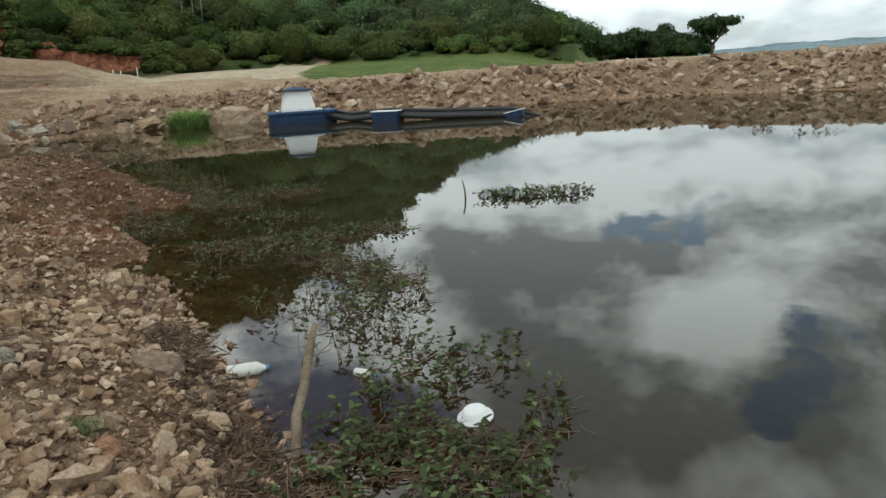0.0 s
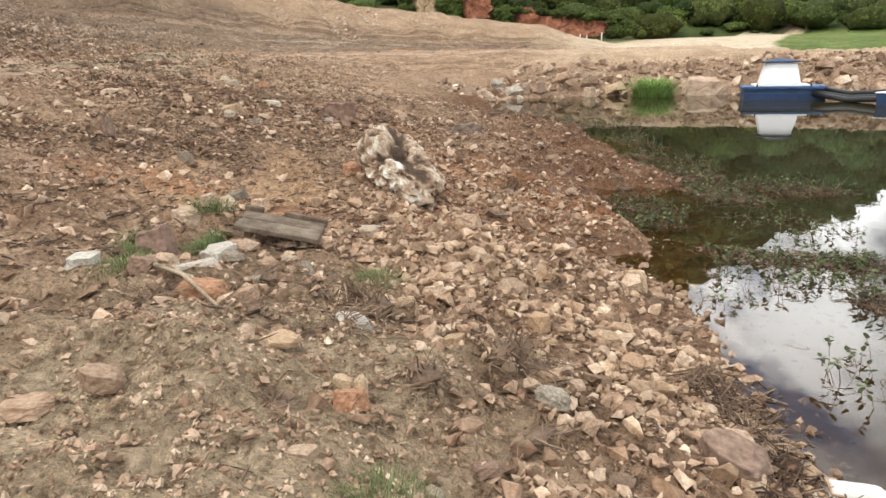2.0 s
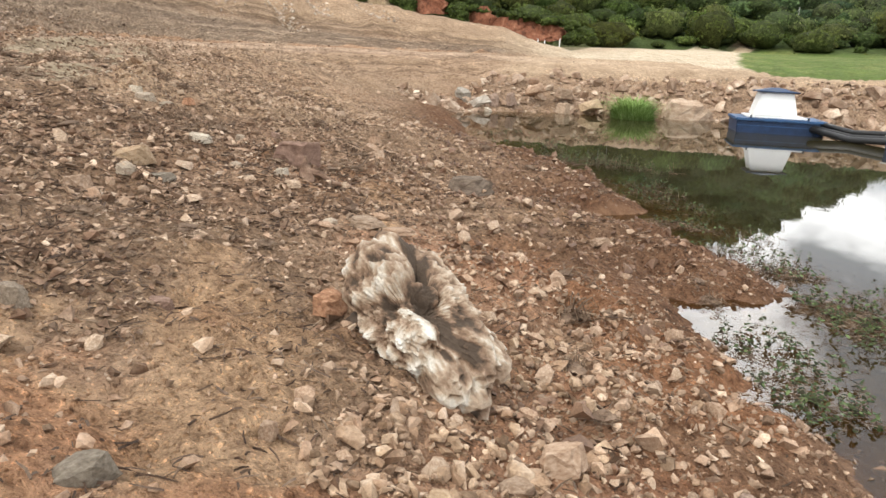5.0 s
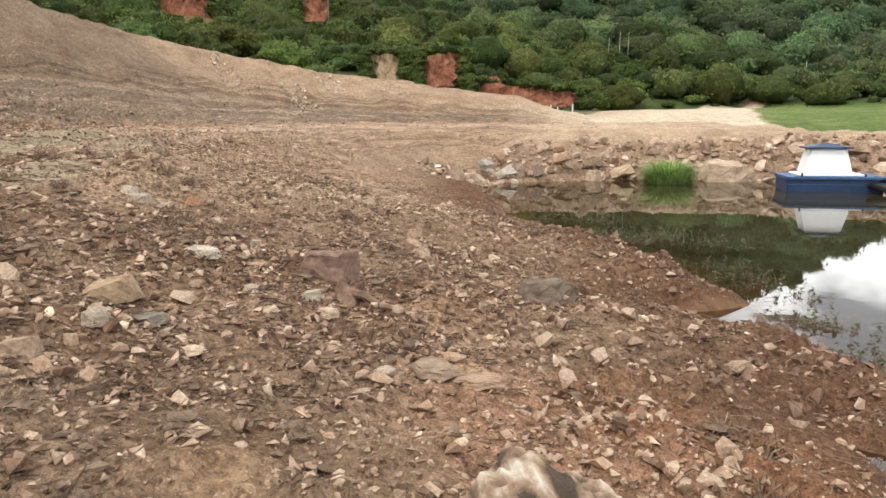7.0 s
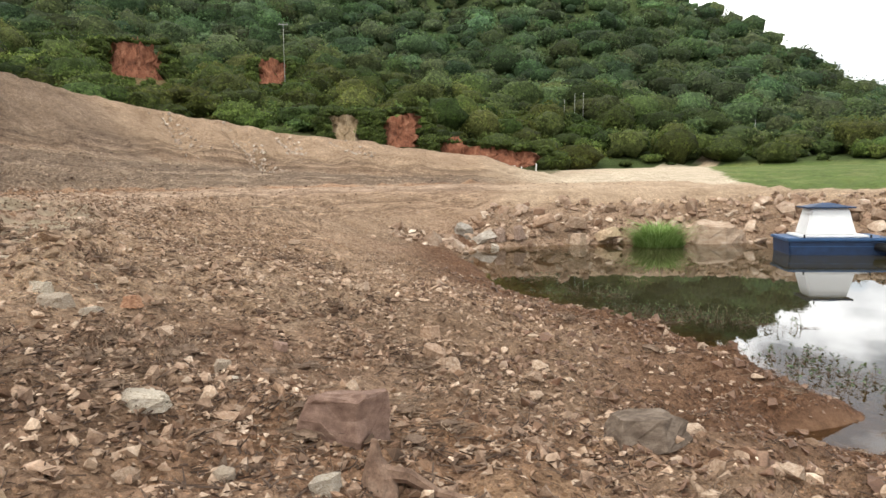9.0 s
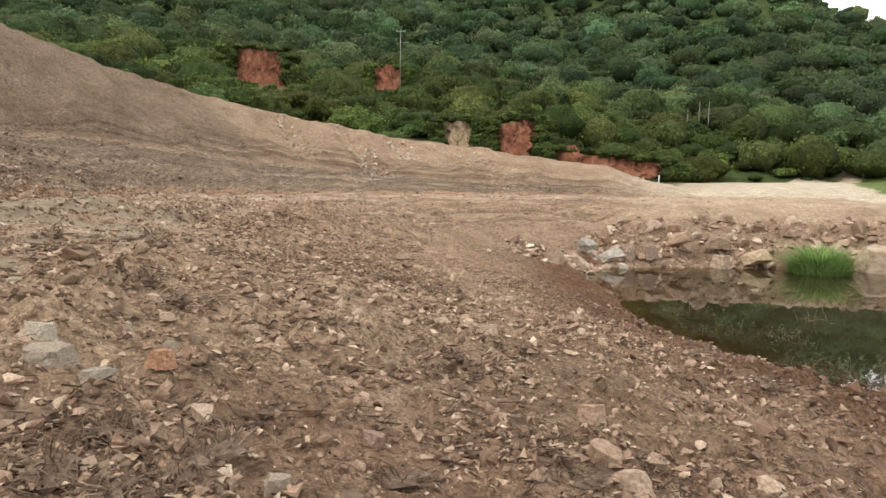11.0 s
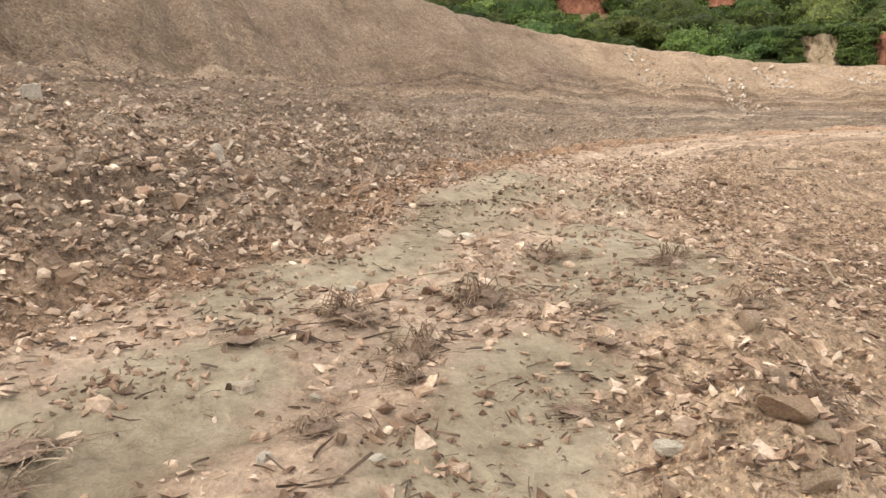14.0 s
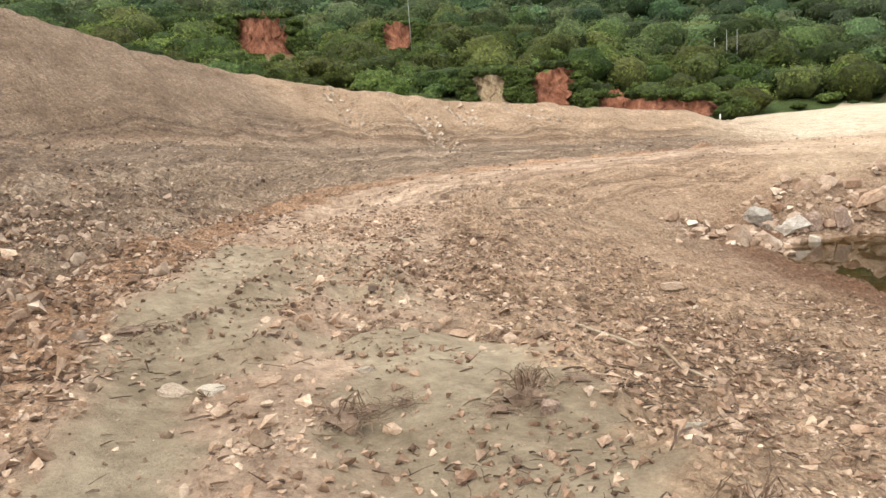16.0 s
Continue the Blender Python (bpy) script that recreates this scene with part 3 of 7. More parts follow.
zone((1 - nearbank) * (1 - step(gD, 2.2, 3.2)), (0.33, 0.24, 0.17))
bench = step(gD + 0.5 * m1, 8.6, 9.8) * (1 - step(gD + 0.25 * m2, 12.2, 12.8))
zone(bench * nearbank, (0.395, 0.292, 0.212))
silt = np.maximum(silty(gp), 0.8 * bench * step(m2 + 0.5 * m1, 0.25, 0.4) * step(gp[:, 0], -24, -22)) * nearbank
zone(step(gp[:, 1], 17, 24) * nearbank * step(gD + m1, 4, 7) * (1 - step(gD, 13, 14)) * 0.8, (0.385, 0.285, 0.205))
bd = np.array([-4.0, 3.7])
bu = np.clip(((gp - np.array([-14.7, 10.8])) @ bd) / (bd @ bd), 0, 1)
boff = np.hypot(*(gp - np.array([-14.7, 10.8]) - bu[:, None] * bd).T)
zone(np.exp(-(boff / 0.55) ** 2) * 0.8, (0.50, 0.37, 0.255))
zone(step(gD, 12.7, 13.4) * (1 - step(gD, 20, 21)) * nearbank, (0.285, 0.219, 0.161))
zone(step(gD, 12.7, 13.4) * (1 - step(gp[:, 1], 13, 19)) * nearbank * 0.8, (0.222, 0.163, 0.118))
zone(step(gD + 0.3 * m2, 12.3, 12.7) * (1 - step(gD + 0.4 * m2, 13.3, 14.2)) * nearbank * (0.25 + 0.5 * step(gp[:, 1], 10, 12)), (0.34, 0.21, 0.13))
zone(step(gD, 20, 21.5) * nearbank, (0.37, 0.272, 0.188))
# the cut face is darker below y of about 28 to 33
zone(step(gD, 20, 21.5) * nearbank * (1 - step(gp[:, 1], 28, 33)) * 0.85, (0.222, 0.166, 0.121))
streak = step(windrow(gp, gD, gs), 0.05, 0.32) * step(gD, 9, 10) * (1 - step(gD, 21, 23)) * nearbank
zone(streak * 0.42 * (1 - silt) * (0.3 + 0.7 * step(gD, 12.6, 13.2)), (0.155, 0.118, 0.09))
zone(step(-windrow(gp, gD, gs), 0.1, 0.6) * 0.4 * step(gD, 13, 14) * (1 - step(gD, 21, 23)) * nearbank, (0.38, 0.31, 0.24))
zone(step(windrow(gp, gD, gs), 0.0, 0.35) * step(gp[:, 1], 16, 20) * nearbank * step(gD, 4, 6) * (1 - step(gD, 12.5, 14)) * 0.55, (0.25, 0.175, 0.125))
zone(silt * 0.97, (0.30, 0.246, 0.170))
zone((1 - nearbank) * step(gD, 2.2, 3.2), (0.42, 0.318, 0.222))
zone((1 - nearbank) * step(gD + 1.5 * m3, 15, 24) * step(gb, -42, -34), (0.53, 0.455, 0.345))
field = np.interp(gr, [43, 56, 67, 129, 200], [-6.7, -9.4, -10.6, -12.2, -13.0])
turf = (1 - nearbank) * step(gD, 6, 7.5) * step(gb - field + 0.25 * m3 + 0.2 * m1, 0.0, 0.35)
turf = np.maximum(turf, step(gr, 150, 165) * (1 - step(gr, 900, 1500)))
zone(turf, (0.098, 0.142, 0.036))
zone(turf * step(m3, 0, 0.6) * 0.6, (0.15, 0.19, 0.05))
zone(turf * step(m1, 0.0, 0.4) * 0.5, (0.19, 0.21, 0.075))
zone(turf * step(m2, 0.1, 0.5) * 0.4, (0.07, 0.11, 0.028))
woods = (hill(gr, gb) >= gz - 0.6) & (gr > 70)
zone(np.where(woods, 1.0, 0.0), (0.055, 0.080, 0.025))
for b0, b1, r0, r1 in ((-57, -52.3, 100, 141), (-46.5, -43.6, 120, 150)):
    zone(step(gb, b0, b0 + 0.6) * step(gb, b1, b1 - 0.6) * step(gr, r0, r0 + 8) * (gr < r1) * 0.8, (0.17, 0.115, 0.06))
lane = np.interp(gr, [128, 150, 176], [-12.1, -11.5, -8.6])
zone(step(np.abs(gb - lane), 0.75, 0.5) * step(gr, 126, 130) * (gr < 178), (0.46, 0.37, 0.26))
zone(np.where((gD > 29) & (nearbank > 0.5) & (gr < 130), 0.75, 0), (0.09, 0.10, 0.045))
zone(np.where(gD < 0, 1.0, 0) * step(-gD, 0, 0.6), (0.22, 0.13, 0.06))
# distant plain: haze put into the ground colour as blue-grey
zone(np.where((gr > 900), 1.0, 0), (0.16, 0.21, 0.22))
zone(step(1.9 + 0.7 * m1 - np.hypot(gp[:, 0] + 3.7, gp[:, 1] - 3.0), 0, 0.8) * 0.6, (0.32, 0.25, 0.172))
zone(step(0.75 + 0.5 * m2 - off_line(gp, -4.2, 3.8, -2.5, 4.4), 0, 0.6) * 0.7, (0.16, 0.108, 0.073))
zone(grit(gp) * 0.9, (0.40, 0.325, 0.23))
zone(step(1.7 + 0.8 * m2 + 0.5 * m1 - off_line(gp, -9.6, 7.2, -13.0, 9.9), 0, 1.2) * 0.22, (0.18, 0.125, 0.086))
zone(step(-gp[:, 0], 13.0, 14.5) * step(gD, 2.5, 4) * (1 - step(gD, 8.6, 9.4)) * nearbank * (0.55 + 0.35 * m2), (0.42, 0.305, 0.21))
zone(bare(gp) * 0.85, (0.44, 0.30, 0.19))
zone(step(m1 + 0.5 * m2, 0.25, 0.6) * step(1.9 - np.hypot(gp[:, 0] + 7.2, gp[:, 1] - 5.6), 0, 0.8) * 0.7, (0.33, 0.17, 0.095))
zone(step(0.9 + 0.5 * m2 - off_line(gp, -5.3, 9.3, -7.2, 10.6), 0, 0.6) * 0.75, (0.30, 0.155, 0.085))
damp = nearbank * (step(gD, 1.5, 3) * (1 - step(gD, 8.4, 9.4)) + step(gD, 13.4, 14.2) * (1 - step(gD, 17, 20)))
col = col * (1 - 0.05 * damp)[:, None]
# the lie of the grading, along and across the bank, for the blade's streaks
lay = land.data.attributes.new("lay", "FLOAT_VECTOR", "POINT")
lay.data.foreach_set("vector", np.column_stack([(gD + 0.3 * lumps(gp, 3.0, 8, 2)) * PLAN, np.interp(gs, np.arange(len(ARC)), ARC) * 0.30, 0 * gD]).astype(np.float32).ravel())
graded = nearbank * (1 - silt) * np.maximum(0.45 * step(gD, 8.8, 10) + 0.55 * step(gD, 13.4, 14.6), step(gp[:, 1], 16, 20) * step(gD, 4, 6)) * (1 - step(gD, 21, 24))
ga = land.data.attributes.new("graded", "FLOAT", "POINT")
ga.data.foreach_set("value", np.clip(graded * (gr < 75), 0, 1).astype(np.float32))
sa = land.data.attributes.new("stony", "FLOAT", "POINT")
stony = np.clip(1 - 0.7 * bench - silt - 0.6 * (1 - nearbank) * step(gD, 3, 6) - 0.8 * turf, 0.05, 1) * (gD > 0)
sa.data.foreach_set("value", stony.astype(np.float32))
col = col * (1.13 + 0.10 * stony)[:, None]
ca = land.data.color_attributes.new("soil", "FLOAT_COLOR", "POINT")
ca.data.foreach_set("color", np.column_stack([np.clip(col * C(0.98, 1.0, 1.01), 0, 1), np.ones(len(col))]).astype(np.float32).ravel())

# water: one sheet at the level of the lake
wx = spread([-27, (-15, 0.4), (3, 0.3), (20, 0.8), (150, 8)])
wy = spread([-35, (0, 3), (24, 0.3), (46, 0.5), (56, 5)])
WX, WY = np.meshgrid(wx, wy)
wp = np.column_stack([WX.ravel(), WY.ravel()])
wD, _ = shore(wp)
nx, ny = len(wx), len(wy)
ix = (np.arange(ny - 1)[:, None] * nx + np.arange(nx - 1)[None, :]).ravel()
wf = np.column_stack([ix, ix + 1, ix + nx + 1, ix + nx])
keep = (wD[wf] < 1.2).any(1)
lake = mesh_object("water", np.column_stack([wp, np.zeros(len(wp))]), wf[keep], WATER, True)
tagged(lake, "still murky brown-green lake water mirroring the clouds", "water", kind="structure")
da = lake.data.attributes.new("depth", "FLOAT", "POINT")
da.data.foreach_set("value", np.clip(-ground(wp), 0, 3).astype(np.float32))

# ---- where the single stones lie: x, y, width, depth, height, turn, kind of rock ----
SINGLE_STONES = []
SINGLE_STONES += [(-1.43, 3.41, 0.18, 0.13, 0.09, 28, "Y"), (-1.55, 2.65, 0.29, 0.21, 0.09, 40, "O"), (-1.58, 3.65, 0.15, 0.11, 0.1, 28, "O"), (-1.94, 3.24, 0.15, 0.11, 0.04, 38, "T"), (-1.94, 4.88, 0.39, 0.29, 0.23, 15, "D"), (-1.98, 3.71, 0.17, 0.13, 0.04, 34, "G"), (-2.02, 3.05, 0.15, 0.11, 0.03, 42, "P"), (-2.03, 3.45, 0.19, 0.17, 0.15, 37, "Y"), (-2.08, 3.83, 0.14, 0.1, 0.05, 34, "R"), (-2.19, 2.64, 0.11, 0.09, 0.08, 51, "T"), (-2.27, 3.29, 0.14, 0.11, 0.04, 42, "R"), (-2.53, 3.68, 0.15, 0.11, 0.05, 36, "D"), (-2.56, 3.41, 0.08, 0.08, 0.09, 41, "P"), (-2.62, 4.32, 0.18, 0.13, 0.08, 31, "G"), (-2.82, 3.03, 0.13, 0.1, 0.07, 53, "T"), (-2.94, 4.69, 0.11, 0.1, 0.11, 22, "Y")]
SINGLE_STONES += [(-3.02, 3.44, 0.16, 0.12, 0.09, 48, "O"), (-3.08, 5.76, 0.27, 0.17, 0.05, 17, "Y"), (-3.1, 3.58, 0.07, 0.07, 0.14, 47, "Y"), (-3.17, 4.28, 0.13, 0.1, 0.08, 33, "Y"), (-3.19, 3.57, 0.1, 0.09, 0.11, 49, "Y"), (-3.2, 5.26, 0.1, 0.08, 0.04, 22, "Y"), (-3.37, 4.33, 0.12, 0.1, 0.08, 36, "T"), (-3.37, 5.39, 0.17, 0.15, 0.13, 24, "Y"), (-3.5, 3.49, 0.2, 0.15, 0.05, 54, "Y"), (-3.52, 7.19, 0.29, 0.26, 0.21, 5, "Y"), (-3.56, 3.36, 0.08, 0.08, 0.08, 56, "T"), (-3.6, 4.01, 0.24, 0.18, 0.09, 47, "W"), (-3.62, 2.77, 0.18, 0.14, 0.09, 67, "T"), (-3.69, 2.52, 0.21, 0.16, 0.06, 73, "T"), (-3.77, 4.84, 0.14, 0.1, 0.08, 37, "T"), (-3.8, 4.62, 0.14, 0.1, 0.06, 40, "Y")]
SINGLE_STONES += [(-3.91, 4.77, 0.11, 0.08, 0.06, 40, "T"), (-4.06, 5.41, 0.18, 0.13, 0.07, 35, "T"), (-4.15, 4.65, 0.11, 0.08, 0.06, 45, "T"), (-4.18, 3.79, 0.16, 0.12, 0.11, 60, "T"), (-4.2, 7.09, 0.21, 0.15, 0.08, 16, "Y"), (-4.28, 3.61, 0.29, 0.22, 0.14, 65, "O"), (-4.39, 4.21, 0.13, 0.1, 0.05, 55, "T"), (-4.43, 5.38, 0.11, 0.09, 0.03, 32, "P"), (-4.5, 4.08, 0.12, 0.09, 0.05, 58, "P"), (-4.51, 4.48, 0.1, 0.09, 0.1, 52, "G"), (-4.61, 4.27, 0.15, 0.11, 0.1, 56, "T"), (-4.64, 4.45, 0.14, 0.11, 0.06, 54, "P"), (-4.65, 8.09, 0.16, 0.14, 0.17, 17, "D"), (-4.7, 3.84, 0.28, 0.21, 0.11, 65, "W"), (-4.71, 4.08, 0.18, 0.13, 0.05, 61, "G"), (-4.73, 5.19, 0.12, 0.09, 0.06, 41, "T")]
SINGLE_STONES += [(-4.73, 3.54, 0.19, 0.14, 0.1, 71, "D"), (-4.88, 4.11, 0.27, 0.21, 0.13, 62, "W"), (-5.07, 3.86, 0.19, 0.14, 0.12, 67, "T"), (-5.18, 3.41, 0.2, 0.15, 0.11, 67, "W"), (-5.23, 5.74, 0.2, 0.15, 0.07, 41, "P"), (-5.4, 5.91, 0.23, 0.17, 0.08, 45, "P"), (-5.44, 3.99, 0.28, 0.26, 0.26, 68, "R"), (-5.56, 7.47, 0.34, 0.24, 0.17, 53, "T"), (-5.63, 7.11, 0.25, 0.19, 0.1, 27, "T"), (-5.69, 6.52, 0.21, 0.19, 0.15, 39, "Y"), (-5.73, 4.42, 0.25, 0.18, 0.13, 64, "T"), (-5.79, 4.62, 0.16, 0.14, 0.17, 61, "T"), (-5.89, 7.74, 0.14, 0.11, 0.09, 26, "T"), (-6.1, 7.26, 0.11, 0.1, 0.1, 32, "T"), (-6.28, 5.44, 0.18, 0.16, 0.16, 56, "T"), (-6.63, 6.36, 0.11, 0.1, 0.12, 49, "T")]
SINGLE_STONES += [(-6.71, 5.47, 0.31, 0.23, 0.15, 64, "G"), (-7.28, 12.07, 0.27, 0.21, 0.11, 22, "T"), (-7.48, 7.71, 0.28, 0.21, 0.18, 44, "O"), (-8.2, 6.84, 0.2, 0.15, 0.09, 57, "R"), (-8.39, 6.03, 0.19, 0.17, 0.2, 67, "G"), (-8.51, 9.7, 0.41, 0.27, 0.08, 26, "T"), (-8.82, 9.6, 0.46, 0.35, 0.1, 31, "T"), (-9.02, 9.1, 0.21, 0.16, 0.07, 38, "T"), (-9.07, 9.35, 0.19, 0.15, 0.07, 36, "P"), (-9.3, 13.48, 0.28, 0.21, 0.13, 19, "T"), (-9.43, 12.45, 0.75, 0.5, 0.30, 22, "K"), (-9.66, 5.79, 0.18, 0.16, 0.31, 67, "D"), (-9.87, 6.4, 0.27, 0.2, 0.11, 64, "T"), (-9.98, 9.71, 0.19, 0.14, 0.08, 43, "T"), (-10.02, 8.43, 0.22, 0.17, 0.08, 57, "T")]
SINGLE_STONES += [(-10.21, 7.41, 0.3, 0.22, 0.22, 59, "T"), (-10.24, 7.74, 0.1, 0.08, 0.08, 68, "T"), (-10.24, 9.31, 0.18, 0.14, 0.04, 48, "T"), (-10.31, 7.96, 0.21, 0.16, 0.11, 65, "P"), (-10.31, 9.84, 0.19, 0.14, 0.12, 44, "P"), (-10.56, 8.42, 0.41, 0.31, 0.09, 61, "G"), (-10.74, 9.57, 0.16, 0.12, 0.08, 50, "P"), (-10.74, 10.53, 0.62, 0.44, 0.44, 43, "R"), (-10.81, 9.2, 0.16, 0.12, 0.06, 54, "T"), (-11.01, 8.42, 0.52, 0.39, 0.22, 63, "Y"), (-11.43, 12.9, 0.32, 0.24, 0.18, 35, "T"), (-11.65, 6.91, 0.46, 0.3, 0.12, 66, "T"), (-11.66, 9.76, 0.36, 0.27, 0.11, 55, "P"), (-11.73, 13.13, 0.3, 0.23, 0.22, 27, "T"), (-12.13, 10.84, 0.19, 0.14, 0.1, 49, "P"), (-12.14, 13.66, 0.23, 0.17, 0.18, 29, "T")]
SINGLE_STONES += [(-12.42, 11, 0.17, 0.13, 0.11, 54, "P"), (-12.62, 11.85, 0.18, 0.14, 0.1, 46, "R"), (-13.61, 11.05, 0.23, 0.17, 0.12, 62, "O"), (-13.67, 10.68, 0.25, 0.19, 0.1, 67, "P"), (-13.83, 14.57, 0.24, 0.18, 0.15, 37, "T"), (-13.96, 10.54, 0.33, 0.25, 0.15, 59, "P"), (-14.06, 14.57, 0.16, 0.15, 0.15, 39, "T"), (-14.18, 9.84, 0.12, 0.09, 0.03, 78, "P"), (-14.28, 11.45, 0.11, 0.09, 0.08, 50, "P"), (-14.29, 10.61, 0.23, 0.17, 0.17, 63, "P"), (-14.52, 11.36, 0.07, 0.07, 0.07, 54, "T"), (-14.58, 11.3, 0.07, 0.07, 0.09, 55, "P"), (-14.63, 11.62, 0.16, 0.12, 0.07, 52, "T"), (-14.83, 11.64, 0.14, 0.12, 0.12, 53, "T"), (-14.87, 9.88, 0.14, 0.1, 0.05, 79, "P"), (-14.92, 11.27, 0.09, 0.08, 0.12, 35, "T")]
SINGLE_STONES += [(-15.33, 10.84, 0.16, 0.12, 0.04, 47, "P"), (-15.59, 10.04, 0.06, 0.05, 0.04, 64, "T"), (-15.72, 9.76, 0.08, 0.06, 0.02, 71, "P"), (-15.8, 9.37, 0.07, 0.05, 0.05, 81, "P"), (-16.26, 8.72, 0.1, 0.08, 0.05, -265, "T"), (-16.46, 9.73, 0.07, 0.05, 0.05, 76, "P"), (-16.59, 9.42, 0.13, 0.1, 0.05, 82, "P"), (-17.04, 13.55, 0.14, 0.11, 0.11, 22, "P"), (-17.68, 13.07, 0.14, 0.12, 0.11, 34, "D"), (-17.79, 10.35, 0.1, 0.08, 0.07, 73, "P"), (-18.41, 11.66, 0.09, 0.07, 0.03, 58, "T"), (-19.15, 13.04, 0.16, 0.12, 0.05, 49, "P"), (-19.2, 8.99, 0.14, 0.1, 0.08, 90, "P"), (-19.22, 12.34, 0.22, 0.17, 0.05, 56, "T"), (-19.42, 12.06, 0.19, 0.14, 0.04, 61, "P"), (-19.6, 11.91, 0.28, 0.19, 0.06, 63, "P")]
SINGLE_STONES += [(-19.75, 19.5, 0.38, 0.28, 0.11, 24, "T"), (-19.93, 9.71, 0.14, 0.1, 0.12, 83, "T"), (-21.1, 7.88, 0.46, 0.35, 0.23, -261, "T"), (-22, 10.15, 0.19, 0.17, 0.23, 82, "P"), (-24.31, 8.15, 0.31, 0.23, 0.26, -266, "P")]

# ---- where weeds and tufts lie ----
DRY_WEEDS = [(-15.5, 8.2), (-16.2, 8.55), (-15.2, 9.05), (-16.0, 9.6), (-14.9, 9.9), (-15.9, 7.7), (-16.8, 8.2), (-14.6, 8.7), (-17.1, 9.5), (-5.3, 13.2), (-5.65, 11.5), (-5.35, 10.95), (-6.1, 12.1), (-5.2, 10.6), (-7.3, 14.3), (-11.7, 16.6), (-10.4, 16.1), (-12.9, 17.6), (-8.7, 11.6), (-12.6, 10.6), (-12.8, 10.1), (-8.7, 15.5), (-5.9, 11.9), (-6.55, 9.98), (-9.08, 7.69), (-11.96, 8.31), (-12.43, 10.19), (-12.66, 10.72), (-12.24, 11.84), (-14.78, 11.81), (-13.69, 13.89), (-13.28, 19.01), (-12.13, 11.25), (-11.85, 9.66), (-12.3, 9.25), (-14.97, 9.25), (-17.17, 10.13), (-17.55, 11.27), (-14.36, 9.8), (-15.06, 9.55), (-17.74, 13.51), (-18.58, 12.53), (-15.92, 8.49), (-16.66, 10.3), (-20.75, 12.23), (-7.1, 10.75), (-4.21, 4.26), (-2.84, 4.36), (-1.6, 4.64)]
GRASS_TUFTS = [(-5.16, 4.16), (-5.62, 3.97), (-4.92, 3.54), (-5.3, 4.35), (-5.38, 3.75), (-2.52, 3.06), (-1.82, 3.76), (-5.71, 4.6), (-4.15, 4.71)]
DRY_WEEDS += [(-4.0, 3.7), (-3.6, 3.95), (-3.0, 3.85), (-2.55, 4.05), (-4.5, 4.15), (-3.2, 3.2), (-4.85, 4.6), (-2.2, 4.15), (-2.9, 4.55), (-4.3, 3.3), (-6.0, 8.6), (-5.6, 8.2)]

# ---- builders ----
def part(name, bm, mat, parent=None, label="", smooth=False):
    """One mesh object from a bmesh, under its thing."""
    me = bpy.data.meshes.new(name)
    bm.to_mesh(me)
    bm.free()
    me.materials.append(mat)
    if smooth:
        me.polygons.foreach_set("use_smooth", np.ones(len(me.polygons), bool))
    ob = new(name, me)
    ob.parent = parent
    if label:
        ob["label"] = label
    return ob




def box(bm, size, at=(0, 0, 0), rot=None, taper=1.0, bevel=0.0):
    g = bmesh.ops.create_cube(bm, size=1.0)["verts"]
    for v in g:
        k = taper if v.co.z > 0 else 1.0
        v.co = Vector((v.co.x * size[0] * k, v.co.y * size[1] * k, v.co.z * size[2]))
    if bevel:
        es = list({e for v in g for e in v.link_edges})
        g = list({v for f in bmesh.ops.bevel(bm, geom=es, offset=bevel, segments=2, affect="EDGES")["faces"] for v in f.verts} | {v for v in g if v.is_valid})
    m = Matrix.Translation(at) @ (rot.to_4x4() if rot else Matrix())
    bmesh.ops.transform(bm, matrix=m, verts=[v for v in g if v.is_valid])


def tube(bm, path, radii, sides=6):
    """A bent rod along points."""
    rings = []
    for k, p in enumerate(path):
        d = (Vector(path[min(k + 1, len(path) - 1)]) - Vector(path[max(k - 1, 0)])).normalized()
        a = d.orthogonal().normalized()
        c = d.cross(a)
        rings.append([bm.verts.new(Vector(p) + radii[k] * (math.cos(6.2832 * j / sides) * a + math.sin(6.2832 * j / sides) * c)) for j in range(sides)])
    for r0, r1 in zip(rings, rings[1:]):
        for j in range(sides):
            bm.faces.new((r0[j], r0[(j + 1) % sides], r1[(j + 1) % sides], r1[j]))
    bm.faces.new(list(reversed(rings[0])))
    bm.faces.new(rings[-1])


def icosphere(n):
    bm = bmesh.new()
    bmesh.ops.create_icosphere(bm, subdivisions=n, radius=1.0)
    v = np.array([p.co[:] for p in bm.verts])
    f = np.array([[q.index for q in p.verts] for p in bm.faces])
    bm.free()
    return v, f


def broken(n, seed, cuts=11, rugged=0.03):
    """A broken stone of unit half-size: a ball cut flat by planes, then roughened."""
    rng = np.random.RandomState(seed)
    v, f = icosphere(n)
    v = v.copy()
    for _ in range(cuts):
        d = rng.normal(size=3)
        d /= np.linalg.norm(d)
        k = rng.uniform(0.32, 0.72)
        v -= np.maximum(v @ d - k, 0)[:, None] * d
    if rugged:
        rngv = rng.rand(3) * 50
        v *= 1 + rugged * np.array([noise.fractal(Vector(p * 3 + rngv), 1.0, 2.0, 4) for p in v])[:, None]
    v /= np.abs(v).max(0)
    return v, f


def turn(yaw, tip=0.0, lean=0.0):
    return np.array(Euler((tip, lean, yaw)).to_matrix())


